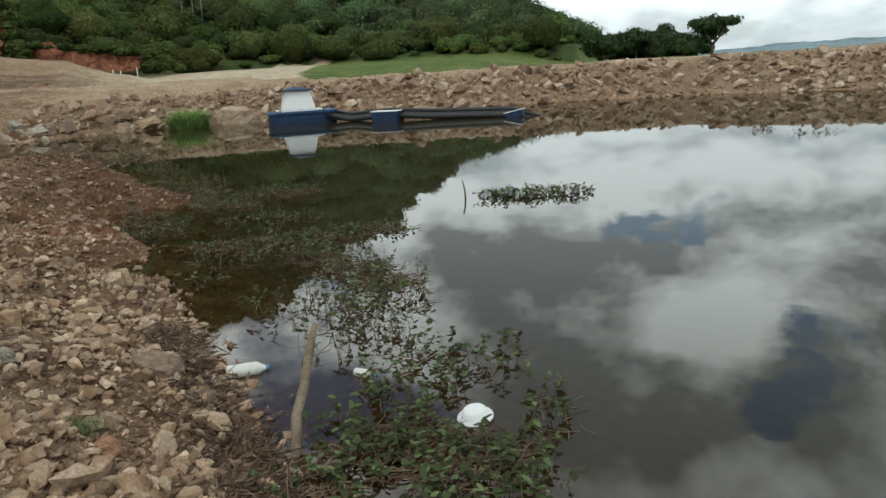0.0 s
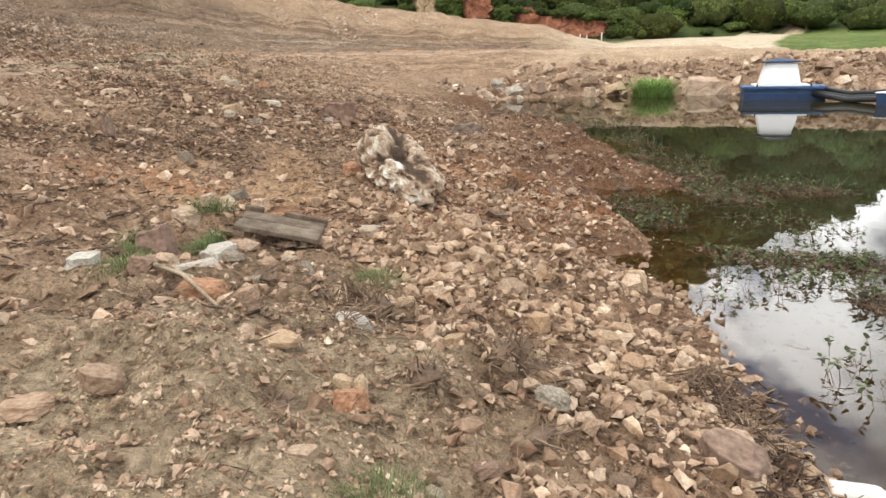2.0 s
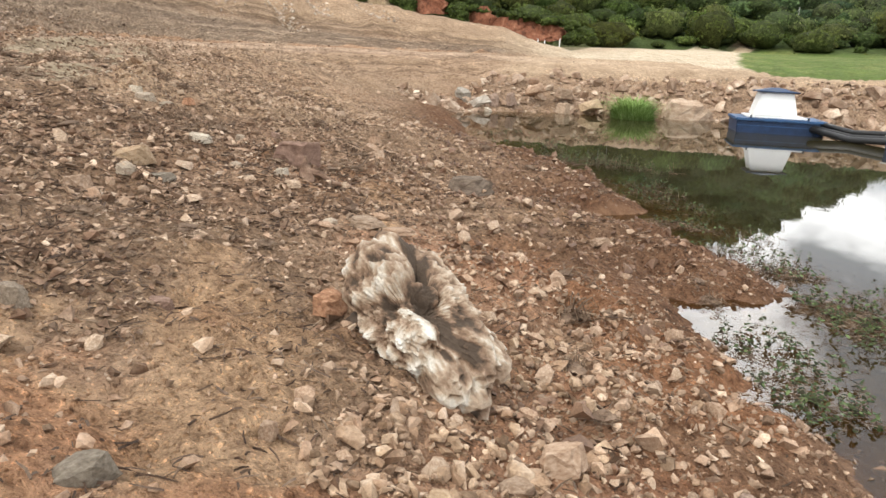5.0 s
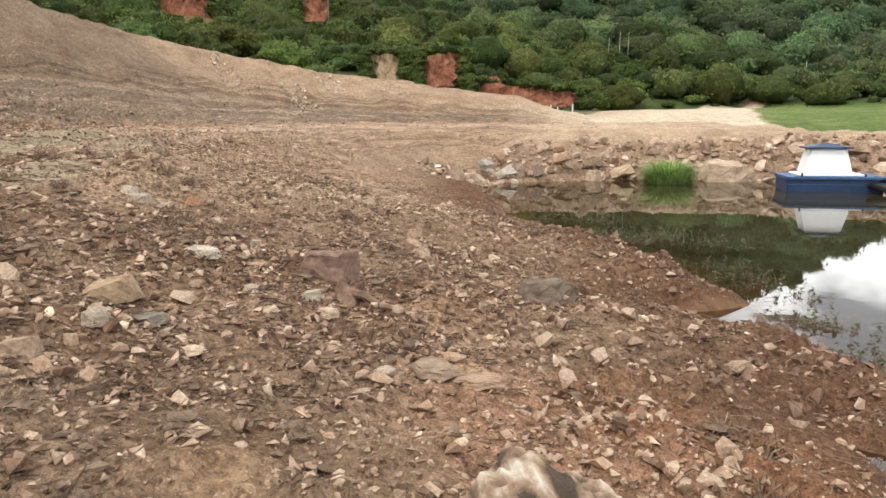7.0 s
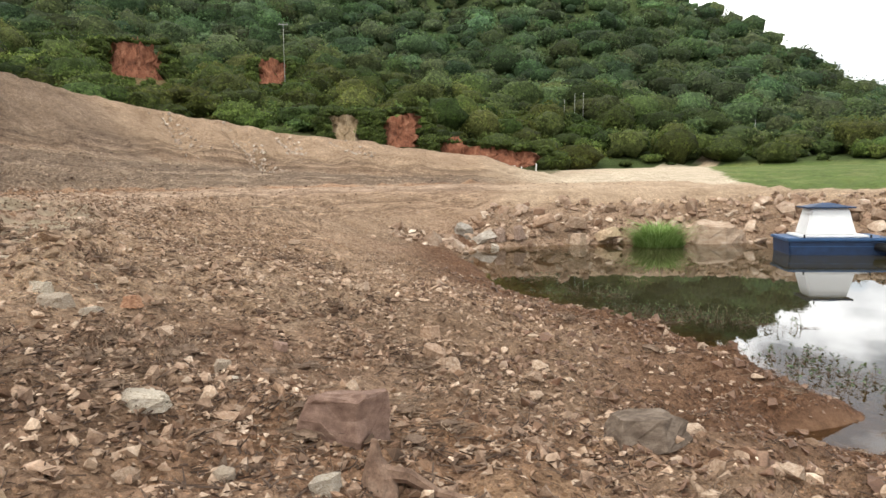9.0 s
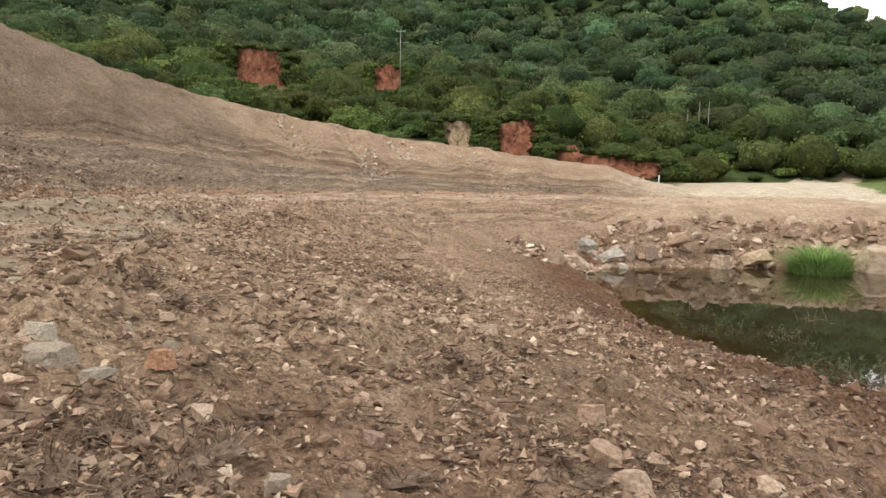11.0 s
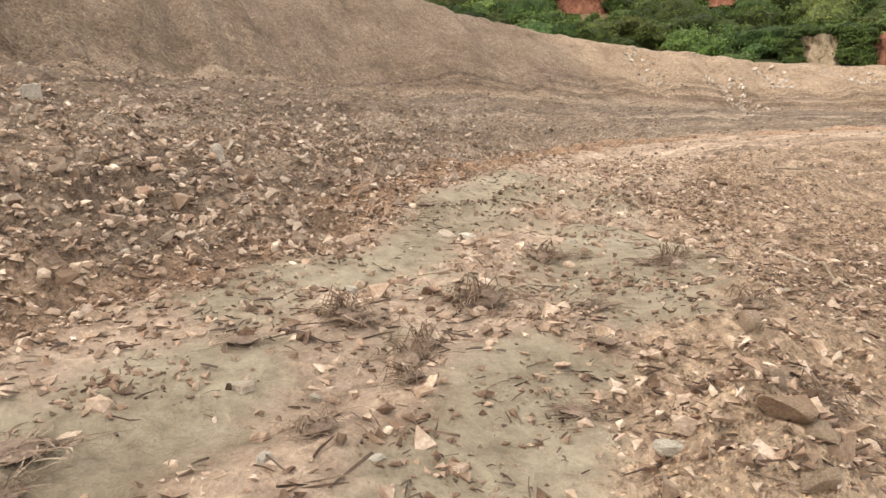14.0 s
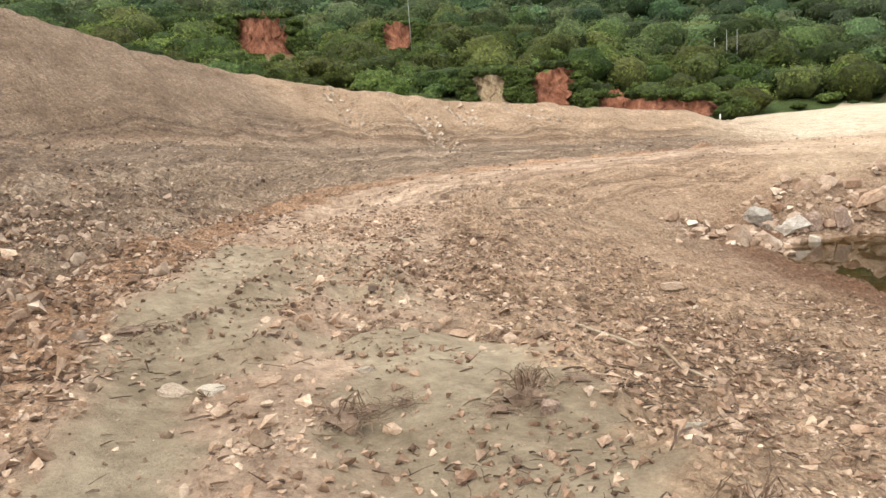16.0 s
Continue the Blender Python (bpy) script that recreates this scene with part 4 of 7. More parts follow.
def place_many(shapes, n, pos, size, rng, flat=(0.45, 0.85)):
    """One vertex and face array of many stones: shapes is a list of (verts, faces)."""
    V, F, base = [], [], 0
    pick = rng.randint(len(shapes), size=n)
    yaw, tip, lean = rng.uniform(0, 6.28, n), rng.normal(size=n) * 0.35, rng.normal(size=n) * 0.35
    dims = 0.5 * np.asarray(size)[:, None] * np.column_stack([np.ones(n), rng.uniform(0.55, 0.95, n), rng.uniform(*flat, n)])
    cz, sz, cx, sx, cy, sy = np.cos(yaw), np.sin(yaw), np.cos(tip), np.sin(tip), np.cos(lean), np.sin(lean)
    R = np.stack([np.stack([cz * cy, cz * sy * sx - sz * cx, cz * sy * cx + sz * sx], 1), np.stack([sz * cy, sz * sy * sx + cz * cx, sz * sy * cx - cz * sx], 1), np.stack([-sy, cy * sx, cy * cx], 1)], 1)
    for j, (v, f) in enumerate(shapes):
        k = np.where(pick == j)[0]
        w = np.einsum("nij,nvj->nvi", R[k], v[None] * dims[k][:, None]) + np.asarray(pos)[k][:, None]
        w[:, :, 2] += dims[k][:, None, 2] * 0.35
        V.append(w.reshape(-1, 3))
        F.append((f[None] + (base + len(v) * np.arange(len(k)))[:, None, None]).reshape(-1, f.shape[1]))
        base += len(v) * len(k)
    return np.vstack(V), np.vstack(F)


# ---- the wooded hill, cuts in its foot, poles, the far trees ----
CUTS = [(-54.7, 122, 9.4, 7.6, 7.0), (-45.0, 130, 6.4, 4.2, 7.5), (-35.1, 84, 5.6, 4.2, 2.7), (-39.6, 84, 4.4, 3.6, 3.0), (-28.2, 81, 13.0, 3.1, 1.0)]     # bearing, range in metres, width, height, elevation of the foot


def at_bearing(b, r):
    a = radians(b)
    return EYE0[0] + r * math.sin(a), EYE0[1] + r * math.cos(a)


def lobed(d, ph):
    """How far a crown bulges towards a direction: big boughs, then smaller sprays."""
    az = np.arctan2(d[..., 1], d[..., 0])
    big = 0.13 * np.sin(3 * az + ph[..., 0] + 2 * d[..., 2]) + 0.11 * np.sin(5 * az + ph[..., 1] - 4 * d[..., 2]) + 0.10 * np.sin(7 * d[..., 2] + ph[..., 2])
    fine = 0.07 * np.sin(11 * d[..., 0] + ph[..., 3]) * np.sin(11 * d[..., 1] + ph[..., 0]) + 0.06 * np.sin(17 * d[..., 2] + ph[..., 1]) * np.sin(15 * d[..., 0] + ph[..., 2])
    return 0.9 + big + fine


def crowns(centres, radius, leaves, size, squash, rng, tints, ph):
    """Small leaf sprays over lobed crowns: three corners for each."""
    n = int(leaves.sum())
    own = np.repeat(np.arange(len(centres)), leaves)
    d = rng.normal(size=(n, 3))
    d[:, 2] = np.abs(d[:, 2]) * 1.1 - 0.3
    d /= np.linalg.norm(d, axis=1)[:, None]
    R = radius[own] * lobed(d, ph[own])
    p = centres[own] + d * (R * rng.uniform(0.88, 1.13, n))[:, None] * np.column_stack([np.ones(n), np.ones(n), squash[own]])
    s = size[own] * rng.uniform(0.6, 1.4, n)
    nrm = d * 1.1 + rng.normal(size=(n, 3)) * 0.42 + [0, 0, 0.25]
    nrm /= np.linalg.norm(nrm, axis=1)[:, None]
    a = np.cross(nrm, rng.normal(size=(n, 3)))
    a /= np.linalg.norm(a, axis=1)[:, None]
    c = np.cross(nrm, a)
    q = np.empty((n, 3, 3))
    for k, (u, w) in enumerate(((-0.9, -0.55), (1.2, -0.1), (-0.5, 0.8))):
        q[:, k] = p + (a * u + c * w) * s[:, None]
    return q.reshape(-1, 3), np.arange(3 * n).reshape(-1, 3), np.repeat(tints[own], 3, 0)


def bodies(cen, rad, sq, tone, subdiv, ph):
    """Lumpy solid hearts of the crowns, under their leaves."""
    v, f = icosphere(subdiv)
    n, m = len(cen), len(v)
    P = cen[:, None] + v[None] * (rad[:, None] * 0.93 * lobed(v[None], ph[:, None]))[..., None] * np.stack([np.ones(n), np.ones(n), sq], 1)[:, None]
    F = (f[None] + (np.arange(n) * m)[:, None, None]).reshape(-1, 3)
    return P.reshape(-1, 3), F, np.repeat(tone, m, 0)


rng = np.random.RandomState(3)
pts = []
for r0, r1, gap in ((62, 100, 2.7), (100, 170, 3.7), (170, 330, 5.2)):
    for r in np.arange(r0, r1, gap * 0.86):
        n = int(radians(93) * r / gap)
        bb = -84 + 93 * (np.arange(n) + rng.uniform(0, 1, n)) / n
        rr = r + rng.uniform(-0.5, 0.5, n) * gap
        pts.append(np.column_stack([EYE0[0] + rr * np.sin(np.radians(bb)), EYE0[1] + rr * np.cos(np.radians(bb)), rr, bb]))
pts = np.vstack(pts)
tD, ts = shore(pts[:, :2])
tD = tD / PLAN
tn = far_side(pts[:, :2], ts)
tz = ground(pts[:, :2], False)
on_hill = (hill(pts[:, 2] / PLAN, pts[:, 3]) >= tz / PLAN - 0.5) & (pts[:, 3] < 8)
on_crest = (tD > 34) & (tn < 0.35) & (pts[:, 1] < 60) & (pts[:, 2] > 74)
keep = (on_hill | on_crest) & (rng.rand(len(pts)) < 0.92)
pts, tz = pts[keep], tz[keep]
rad = rng.lognormal(0, 0.52, len(pts)) * np.interp(pts[:, 2], [60, 90, 130, 220], [1.05, 1.5, 1.9, 2.7])
rad = np.where(rng.rand(len(pts)) < 0.12, rad * 1.6, rad)
rad = np.minimum(rad, 2.4 * np.interp(pts[:, 2], [60, 90, 130, 220], [0.95, 1.35, 1.7, 2.4]))
sq = rng.uniform(0.48, 0.85, len(pts))
tone = rng.lognormal(0, 0.33, len(pts))[:, None] * np.column_stack([rng.uniform(0.85, 1.25, len(pts)), np.ones(len(pts)), rng.uniform(0.8, 1.05, len(pts))])
# nearer crowns are yellower; on farther ones haze is put into the tint as blue
unhazed = step(pts[:, 2] + 12 * lumps(pts[:, :2], 30, 44), 180, 125)[:, None]
tone = tone * (np.array([[1.18, 1.20, 1.55]]) * (1 - unhazed) + np.array([[1.32, 1.20, 0.95]]) * unhazed)
# bushes stay low before the bare cuts, and hang over their upper edges
fits = np.full(len(pts), 99.0)
for b, r, w, h, foot in CUTS:
    half = np.degrees(np.arctan2(w * 0.5, r))
    fore = (np.abs(pts[:, 3] - b) < half + 0.35) & (pts[:, 2] < r + 1.5)
    room = 2.6 + pts[:, 2] * math.tan(radians(foot + 0.25)) - tz
    fits = np.where(fore, np.minimum(fits, np.maximum(room / (1.75 * sq), 0.4)), fits)
    inside = (np.abs(pts[:, 3] - b) < half) & (pts[:, 2] >= r - 2.5) & (pts[:, 2] < r + 1.5 + 0.3 * h)
    fits = np.where(inside, 0, fits)
lane_b = np.interp(pts[:, 2] / PLAN, [128, 150, 176], [-12.1, -11.5, -8.6])
keep = (fits > 0.3) & ~((np.abs(pts[:, 3] - lane_b) < 1.0) & (pts[:, 2] < 178 * PLAN))
pts, tz, sq, tone = pts[keep], tz[keep], sq[keep], tone[keep]
rad = np.minimum(rad, fits)[keep]
cen = np.column_stack([pts[:, :2], tz + rad * sq * 0.75])
extra, erad = [], []
for b, r, w, h, foot in CUTS:
    for u in np.arange(-0.5, 0.5, 0.75 / w):
        g = b + np.degrees(u * w / r)
        tall = h * (1.05 - 0.55 * (u + 0.5)) if w > 12 else h
        q = rng.uniform(0.55, 1.0)
        x, y = at_bearing(g, r + 0.3 * tall + rng.uniform(0.1, 0.9))
        extra.append((x, y, 2.6 + r * math.tan(radians(foot)) + tall + 0.25 * q + rng.uniform(-0.2, 0.2)))
        erad.append(q)
    for u in (-0.56, -0.50, 0.50, 0.56):
        for v in rng.uniform(0.02, 1, int(h * 2.0)) ** 1.3:
            x, y = at_bearing(b + np.degrees((u * 1.04 + rng.uniform(-0.10, 0.05) * np.sign(u)) * w / r), r + 0.3 * h * v - 0.4)
            extra.append((x, y, 2.6 + r * math.tan(radians(foot)) + h * v * (0.5 if w > 12 and u > 0 else 1)))
            erad.append(rng.uniform(0.6, 1.25))
for b, r, w, h, foot in CUTS[:2]:
    for _ in range(70):
        rr = r - 22 * rng.rand() ** 0.7
        x, y = at_bearing(b + np.degrees(rng.uniform(-0.55, 0.55) * w / r), rr)
        q = rng.uniform(0.3, 0.75)
        extra.append((x, y, float(ground(np.array([[x, y]]), False)[0]) + 0.4 * q))
        erad.append(q)
ne = len(extra)
cen, rad, sq = np.vstack([cen, extra]), np.concatenate([rad, erad]), np.concatenate([sq, np.full(ne, 0.6)])
tone = np.vstack([tone, np.array([[1.25, 1.15, 0.8]]) * rng.lognormal(0, 0.25, ne)[:, None]])
reach = np.hypot(cen[:, 0] - EYE0[0], cen[:, 1] - EYE0[1])
phase = rng.uniform(0, 6.28, (len(cen), 4))
spray = 0.0017 * reach
leaves = np.clip(0.24 * 6.28 * rad ** 2 * (0.4 + 0.6 * sq) / (1.0 * spray ** 2), 40, 900).astype(int)
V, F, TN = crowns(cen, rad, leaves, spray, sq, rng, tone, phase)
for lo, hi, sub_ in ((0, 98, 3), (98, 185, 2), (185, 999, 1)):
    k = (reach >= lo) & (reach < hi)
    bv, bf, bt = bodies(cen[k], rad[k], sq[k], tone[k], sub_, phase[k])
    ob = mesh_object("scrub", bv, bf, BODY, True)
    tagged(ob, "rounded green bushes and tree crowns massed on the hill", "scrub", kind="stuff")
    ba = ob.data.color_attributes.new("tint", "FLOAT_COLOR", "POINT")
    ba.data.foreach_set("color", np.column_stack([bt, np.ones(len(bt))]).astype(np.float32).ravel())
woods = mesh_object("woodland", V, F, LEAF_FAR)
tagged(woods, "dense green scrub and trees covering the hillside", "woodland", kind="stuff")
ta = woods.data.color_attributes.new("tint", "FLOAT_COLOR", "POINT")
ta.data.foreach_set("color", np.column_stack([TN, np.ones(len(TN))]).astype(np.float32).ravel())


def washed_earth(name, dark, mid, light):
    """Bare earth with runnels washed down its face."""
    m, t, b = material(name, 0.95, 0, 0.1)
    tc = t.nodes.new("ShaderNodeTexCoord")
    mp = t.nodes.new("ShaderNodeMapping")
    mp.inputs["Scale"].default_value = (1.0, 1.0, 0.22)
    t.links.new(tc.outputs["Object"], mp.inputs[0])
    n1 = node(t, "ShaderNodeTexNoise", Scale=1.6, Detail=7.0, Roughness=0.65)
    t.links.new(mp.outputs[0], n1.inputs["Vector"])
    n2 = noise_of(t, 5.0, 6, 0.7)
    col = ramp(t, n1.outputs["Fac"], [(0.32, dark), (0.5, mid), (0.7, light)])
    col = mixed(t, col, ramp(t, n2.outputs["Fac"], [(0.3, (0.6, 0.6, 0.6)), (0.7, (1.2, 1.2, 1.2))]), 1.0, "MULTIPLY")
    t.links.new(col, b.inputs["Base Color"])
    bumped(t, b, n1.outputs["Fac"], 0.9, 0.3)
    return m


RED_EARTH = washed_earth("red_earth", (0.10, 0.045, 0.028), (0.23, 0.092, 0.052), (0.34, 0.165, 0.10))
SAND_EARTH = washed_earth("pale_earth", (0.17, 0.115, 0.06), (0.32, 0.23, 0.14), (0.45, 0.35, 0.23))


def earth_cut(b, r, w, h, foot, mat, label):
    """A crumbling bare face cut into the foot of the hill."""
    x, y = at_bearing(b, r)
    z = 2.6 + r * math.tan(radians(foot))
    us, vs = np.linspace(-0.5, 0.5, 60), np.linspace(0, 1, 26)
    U, W = np.meshgrid(us, vs)
    u, q = U.ravel(), np.column_stack([U.ravel() * w, W.ravel() * h])
    runnel = lumps(q * [1, 0.15], 0.9, int(r), 4)
    depth = 0.30 * q[:, 1] + 0.40 * runnel + 0.35 * lumps(q, 1.4, 7, 3) + 1.6 * np.abs(2 * u) ** 5 - 0.8 * (1 - W.ravel()) ** 3
    a = radians(b)
    along, back = np.array([math.cos(a), -math.sin(a)]), np.array([math.sin(a), math.cos(a)])
    xy = np.array([x, y]) + (q[:, :1] * (1 - 0.16 * W.ravel()[:, None] ** 2) + 1.15 * lumps(q, 1.7, 9 + int(w), 5)[:, None]) * along + depth[:, None] * back
    top = (1.05 - 0.55 * (u + 0.5)) if w > 12 else 1.0 - 0.22 * np.abs(2 * u) ** 2.5
    zz = z - 1.6 + (q[:, 1] * top + 1.6) * (1 + 0.20 * lumps(q * [1, 0], 1.8, 4 + int(w), 3))
    n = len(us)
    i = (np.arange(len(vs) - 1)[:, None] * n + np.arange(n - 1)).ravel()
    k = len(xy)
    # the face, and its top running back into the hill
    cap = np.column_stack([xy[-n:] + back * 3.0, zz[-n:] - 0.6])
    verts = np.vstack([np.column_stack([xy, zz]), cap])
    j = np.arange(n - 1)
    faces = np.vstack([np.column_stack([i, i + 1, i + n + 1, i + n]), np.column_stack([k - n + j, k - n + j + 1, k + j + 1, k + j])])
    ob = mesh_object("earth_cut", verts, faces, mat, True)
    return tagged(ob, label, "earth cut", "cuts in the hill's foot")


for (b, r, w, h, foot), mat, lab in zip(CUTS, (RED_EARTH, RED_EARTH, RED_EARTH, SAND_EARTH, RED_EARTH),
                                  ("large bare red earth scar among green scrub", "small bare red earth scar on the scrubby hill", "steep red earth cut below overhanging turf",
                                   "pale sandy earth cut beside green bushes", "long low red earth cut behind the sandy track")):
    earth_cut(b, r, w, h, foot, mat, lab)

POLE = plain("bleached_pole", (0.30, 0.30, 0.27), 0.8)


def utility_pole(b, r, top, thick=0.13, arm=True):
    """A pole whose head stands at an elevation of top degrees."""
    x, y = at_bearing(b, r)
    e = new("utility_pole")
    base = height(x, y) - 0.3
    tall = max(5.0, 2.6 + r * math.tan(radians(top)) - base)
    e.location = (x, y, base)
    bm = bmesh.new()
    tube(bm, [(0, 0, 0), (0.03, 0, tall * 0.5), (0.10, 0.02, tall)], [thick, thick * 0.85, thick * 0.65], 8)
    part("post", bm, POLE, e, smooth=True)
    if arm:
        bm = bmesh.new()
        box(bm, (1.6, 0.1, 0.12), (0.10, 0.02, tall - 0.5), Euler((0, 0.05, 0.6)).to_matrix(), bevel=0.01)
        part("crossarm", bm, POLE, e)
        for k in (-0.65, 0.65):
            bm = bmesh.new()
            tube(bm, [(0.10 + k * 0.83, 0.02 + k * 0.56, tall - 0.45 - 0.05 * k), (0.10 + k * 0.83, 0.02 + k * 0.56, tall - 0.2 - 0.05 * k)], [0.06, 0.04], 8)
            part("insulator", bm, POLE, e)
    return tagged(e, "pale slender utility pole standing among the trees", "pole", "poles on the hill")


for b, r, top in ((-44.1, 128, 12.15), (-22.4, 134, 6.42), (-21.6, 134, 6.95), (-20.95, 133, 6.92), (-18.28, 136, 5.8), (-8.6, 131, 3.3)):
    utility_pole(b, r + (0 if b < -40 else 9), top - (0 if b < -40 else 0.35), 0.03 + 0.0002 * r, arm=b < -40)

FENCE = plain("white_post", (0.62, 0.60, 0.55), 0.8)
for k, (b, r) in enumerate(((-28.2, 70), (-26.3, 71), (-25.75, 71), (-24.6, 73), (-29.4, 70))):
    x, y = at_bearing(b, r)
    bm = bmesh.new()
    tube(bm, [(0, 0, -0.2), (0.02, 0, 0.6), (0.03, 0.01, 1.1 + 0.1 * (k % 2))], [0.07, 0.065, 0.055], 7)
    ob = part("fence_post", bm, FENCE, smooth=True)
    ob.location = (x, y, height(x, y))
    tagged(ob, "short white fence post beside the sandy track", "post", "fence posts")


def tree(x, y, tall, wide, seed, flat=0.6, low=0.58, name="tree", label="broad dark green tree with a rounded crown"):
    """A forked trunk with limbs under a crown of leaf clumps."""
    rng = np.random.RandomState(seed)
    e = new(name)
    e.location = (x, y, height(x, y) - 0.1)
    bm = bmesh.new()
    fork = tall * 0.32
    tube(bm, [(0, 0, 0), (0.05 * tall * rng.normal() * 0.3, 0, fork * 0.6), (0, 0, fork)], [0.05 * tall, 0.035 * tall, 0.03 * tall], 8)
    for k in range(6):
        a = k * 1.05 + rng.rand()
        reach = wide * rng.uniform(0.22, 0.36)
        tube(bm, [(0, 0, fork * 0.85), (math.cos(a) * reach * 0.5, math.sin(a) * reach * 0.5, tall * 0.5), (math.cos(a) * reach, math.sin(a) * reach, tall * rng.uniform(0.66, 0.8))],
             [0.022 * tall, 0.015 * tall, 0.006 * tall], 6)
    part("trunk", bm, BARK, e, smooth=True)
    m = 9
    a = rng.uniform(0, 6.28, m)
    rr = wide * 0.5 * np.sqrt(rng.uniform(0, 0.6, m))
    cen = np.column_stack([np.cos(a) * rr, np.sin(a) * rr, tall * rng.uniform(low, 0.80, m)])
    rad = np.full(m, wide * 0.24) * rng.uniform(0.8, 1.2, m)
    ph = rng.uniform(0, 6.28, (m, 4))
    V, F, _ = crowns(cen, rad, np.full(m, 480), np.full(m, 0.19), np.full(m, flat), rng, np.ones((m, 3)), ph)
    bv, bf, _ = bodies(cen, rad * 0.85, np.full(m, flat), np.ones((m, 3)), 2, ph)
    mesh_object("bough_mass", bv, bf, LEAF_TREE, True, parent=e)
    mesh_object("crown", V, F, LEAF_TREE, parent=e)
    return tagged(e, label, "tree")


x, y = 28.2, 107.0
tree(x, y, 5.8, 7.4, 5, 0.55, label="lone umbrella-shaped dark green tree behind the dam")
rng = np.random.RandomState(8)
for k in range(15):
    b, r = 6.6 + 6.8 * k / 14 + rng.uniform(-0.3, 0.3), rng.uniform(106, 124)
    x, y = 0.5 + r * math.sin(radians(b)), 0.6 + r * math.cos(radians(b))
    g = tree(x, y, rng.uniform(3.2, 5.6) * (1.0 if b < 10.5 else 0.7), rng.uniform(4.6, 6.6), 20 + k, 0.75, 0.22, label="dark green tree in the grove behind the dam")
    g["group"] = "grove behind the dam"

# blue ridges on the skyline, the haze put into their base colour
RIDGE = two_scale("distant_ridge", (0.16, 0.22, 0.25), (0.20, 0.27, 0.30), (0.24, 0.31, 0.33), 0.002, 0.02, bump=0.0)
for k, (dist, tall, b0, b1) in enumerate(((2600, 42, 14, 60), (1900, 17, 10, 60))):
    bs = np.linspace(b0, b1, 140)
    bx, by = EYE0[0] + dist * np.sin(np.radians(bs)), EYE0[1] + dist * np.cos(np.radians(bs))
    hz = tall * (0.62 + 0.45 * lumps(np.column_stack([bs, bs * 0]), 7.0, 30 + k, 5)) * step(bs, b0, b0 + 6)
    n = len(bs)
    out = np.array([0.0, 700.0])
    V = np.vstack([np.column_stack([bx, by, np.full(n, -3.0)]), np.column_stack([bx, by + 150, hz]), np.column_stack([bx, by + 500, np.full(n, -3.0)])])
    j = np.arange(n - 1)
    F = np.vstack([np.column_stack([j, j + 1, n + j + 1, n + j]), np.column_stack([n + j, n + j + 1, 2 * n + j + 1, 2 * n + j])])
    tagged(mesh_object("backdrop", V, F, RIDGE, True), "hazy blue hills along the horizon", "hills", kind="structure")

# ---- the pump pontoon with its floats and pipes ----
BLUE = plain("blue_paint", (0.011, 0.030, 0.078), 0.5, spec=0.4, wear=0.35, scale=3)
BLUE_RIM = plain("light_blue_paint", (0.030, 0.085, 0.19), 0.5, wear=0.3, scale=3)
BLUE_DARK = plain("faded_blue_paint", (0.02, 0.045, 0.10), 0.5, wear=0.35, scale=3)
WHITE = plain("white_gelcoat", (0.78, 0.78, 0.76), 0.4, wear=0.06, scale=2)
BLACK = plain("black_pipe", (0.018, 0.018, 0.018), 0.45, wear=0.3, scale=3)

pontoon = new("pump_pontoon")
pontoon.matrix_world = pose(-10.62, 32.75, 0, rz=22)
bm = bmesh.new()
box(bm, (3.0, 1.9, 0.75), (1.55, 1.0, 0.10), taper=1.03, bevel=0.05)
part("hull", bm, BLUE, pontoon)
bm = bmesh.new()
box(bm, (3.2, 2.1, 0.10), (1.55, 1.0, 0.50), bevel=0.03)
box(bm, (3.06, 1.96, 0.05), (1.55, 1.0, 0.28), bevel=0.015)
part("rim", bm, BLUE_RIM, pontoon, "lighter blue painted rim")
bm = bmesh.new()
box(bm, (2.1, 1.5, 0.07), (1.45, 1.0, 0.59), bevel=0.02)
part("deck_plate", bm, WHITE, pontoon, "white deck plate")
bm = bmesh.new()
box(bm, (1.55, 1.25, 0.88), (1.40, 1.0, 1.06), taper=0.74, bevel=0.05)
part("motor_cover", bm, WHITE, pontoon, "white tapered motor cover")
bm = bmesh.new()
box(bm, (1.50, 1.25, 0.05), (1.40, 1.0, 1.52), bevel=0.02)
box(bm, (1.30, 1.05, 0.12), (1.40, 1.0, 1.60), taper=0.25, bevel=0.02)
part("lid", bm, BLUE_DARK, pontoon, "dark blue peaked lid")
for x in (0.5, 2.5):
    bm = bmesh.new()
    tube(bm, [(x, 0.12, 0.55), (x, 0.12, 0.66)], [0.03, 0.03], 8)
    part("cleat", bm, BLACK, pontoon)
tagged(pontoon, "blue floating pump pontoon with white tapered cover on the water", "pontoon")


def float_box(x, y, yaw, size, tip=0):
    e = new("pipe_float")
    e.matrix_world = pose(x, y, 0, 0, tip, yaw)
    bm = bmesh.new()
    box(bm, size, (0, 0, size[2] * 0.30), taper=1.04, bevel=0.04)
    part("tank", bm, BLUE, e)
    bm = bmesh.new()
    box(bm, (size[0] * 1.1, size[1] * 1.1, 0.04), (0, 0, size[2] * 0.80), bevel=0.012)
    part("top_rim", bm, WHITE, e, "pale worn top edge")
    return tagged(e, "blue box float carrying black pipes on the water", "float", "pipe floats")


float_box(-5.0, 31.9, -12, (1.15, 0.95, 0.55))
float_box(0.55, 30.4, -15, (0.7, 0.6, 0.30), tip=-12)

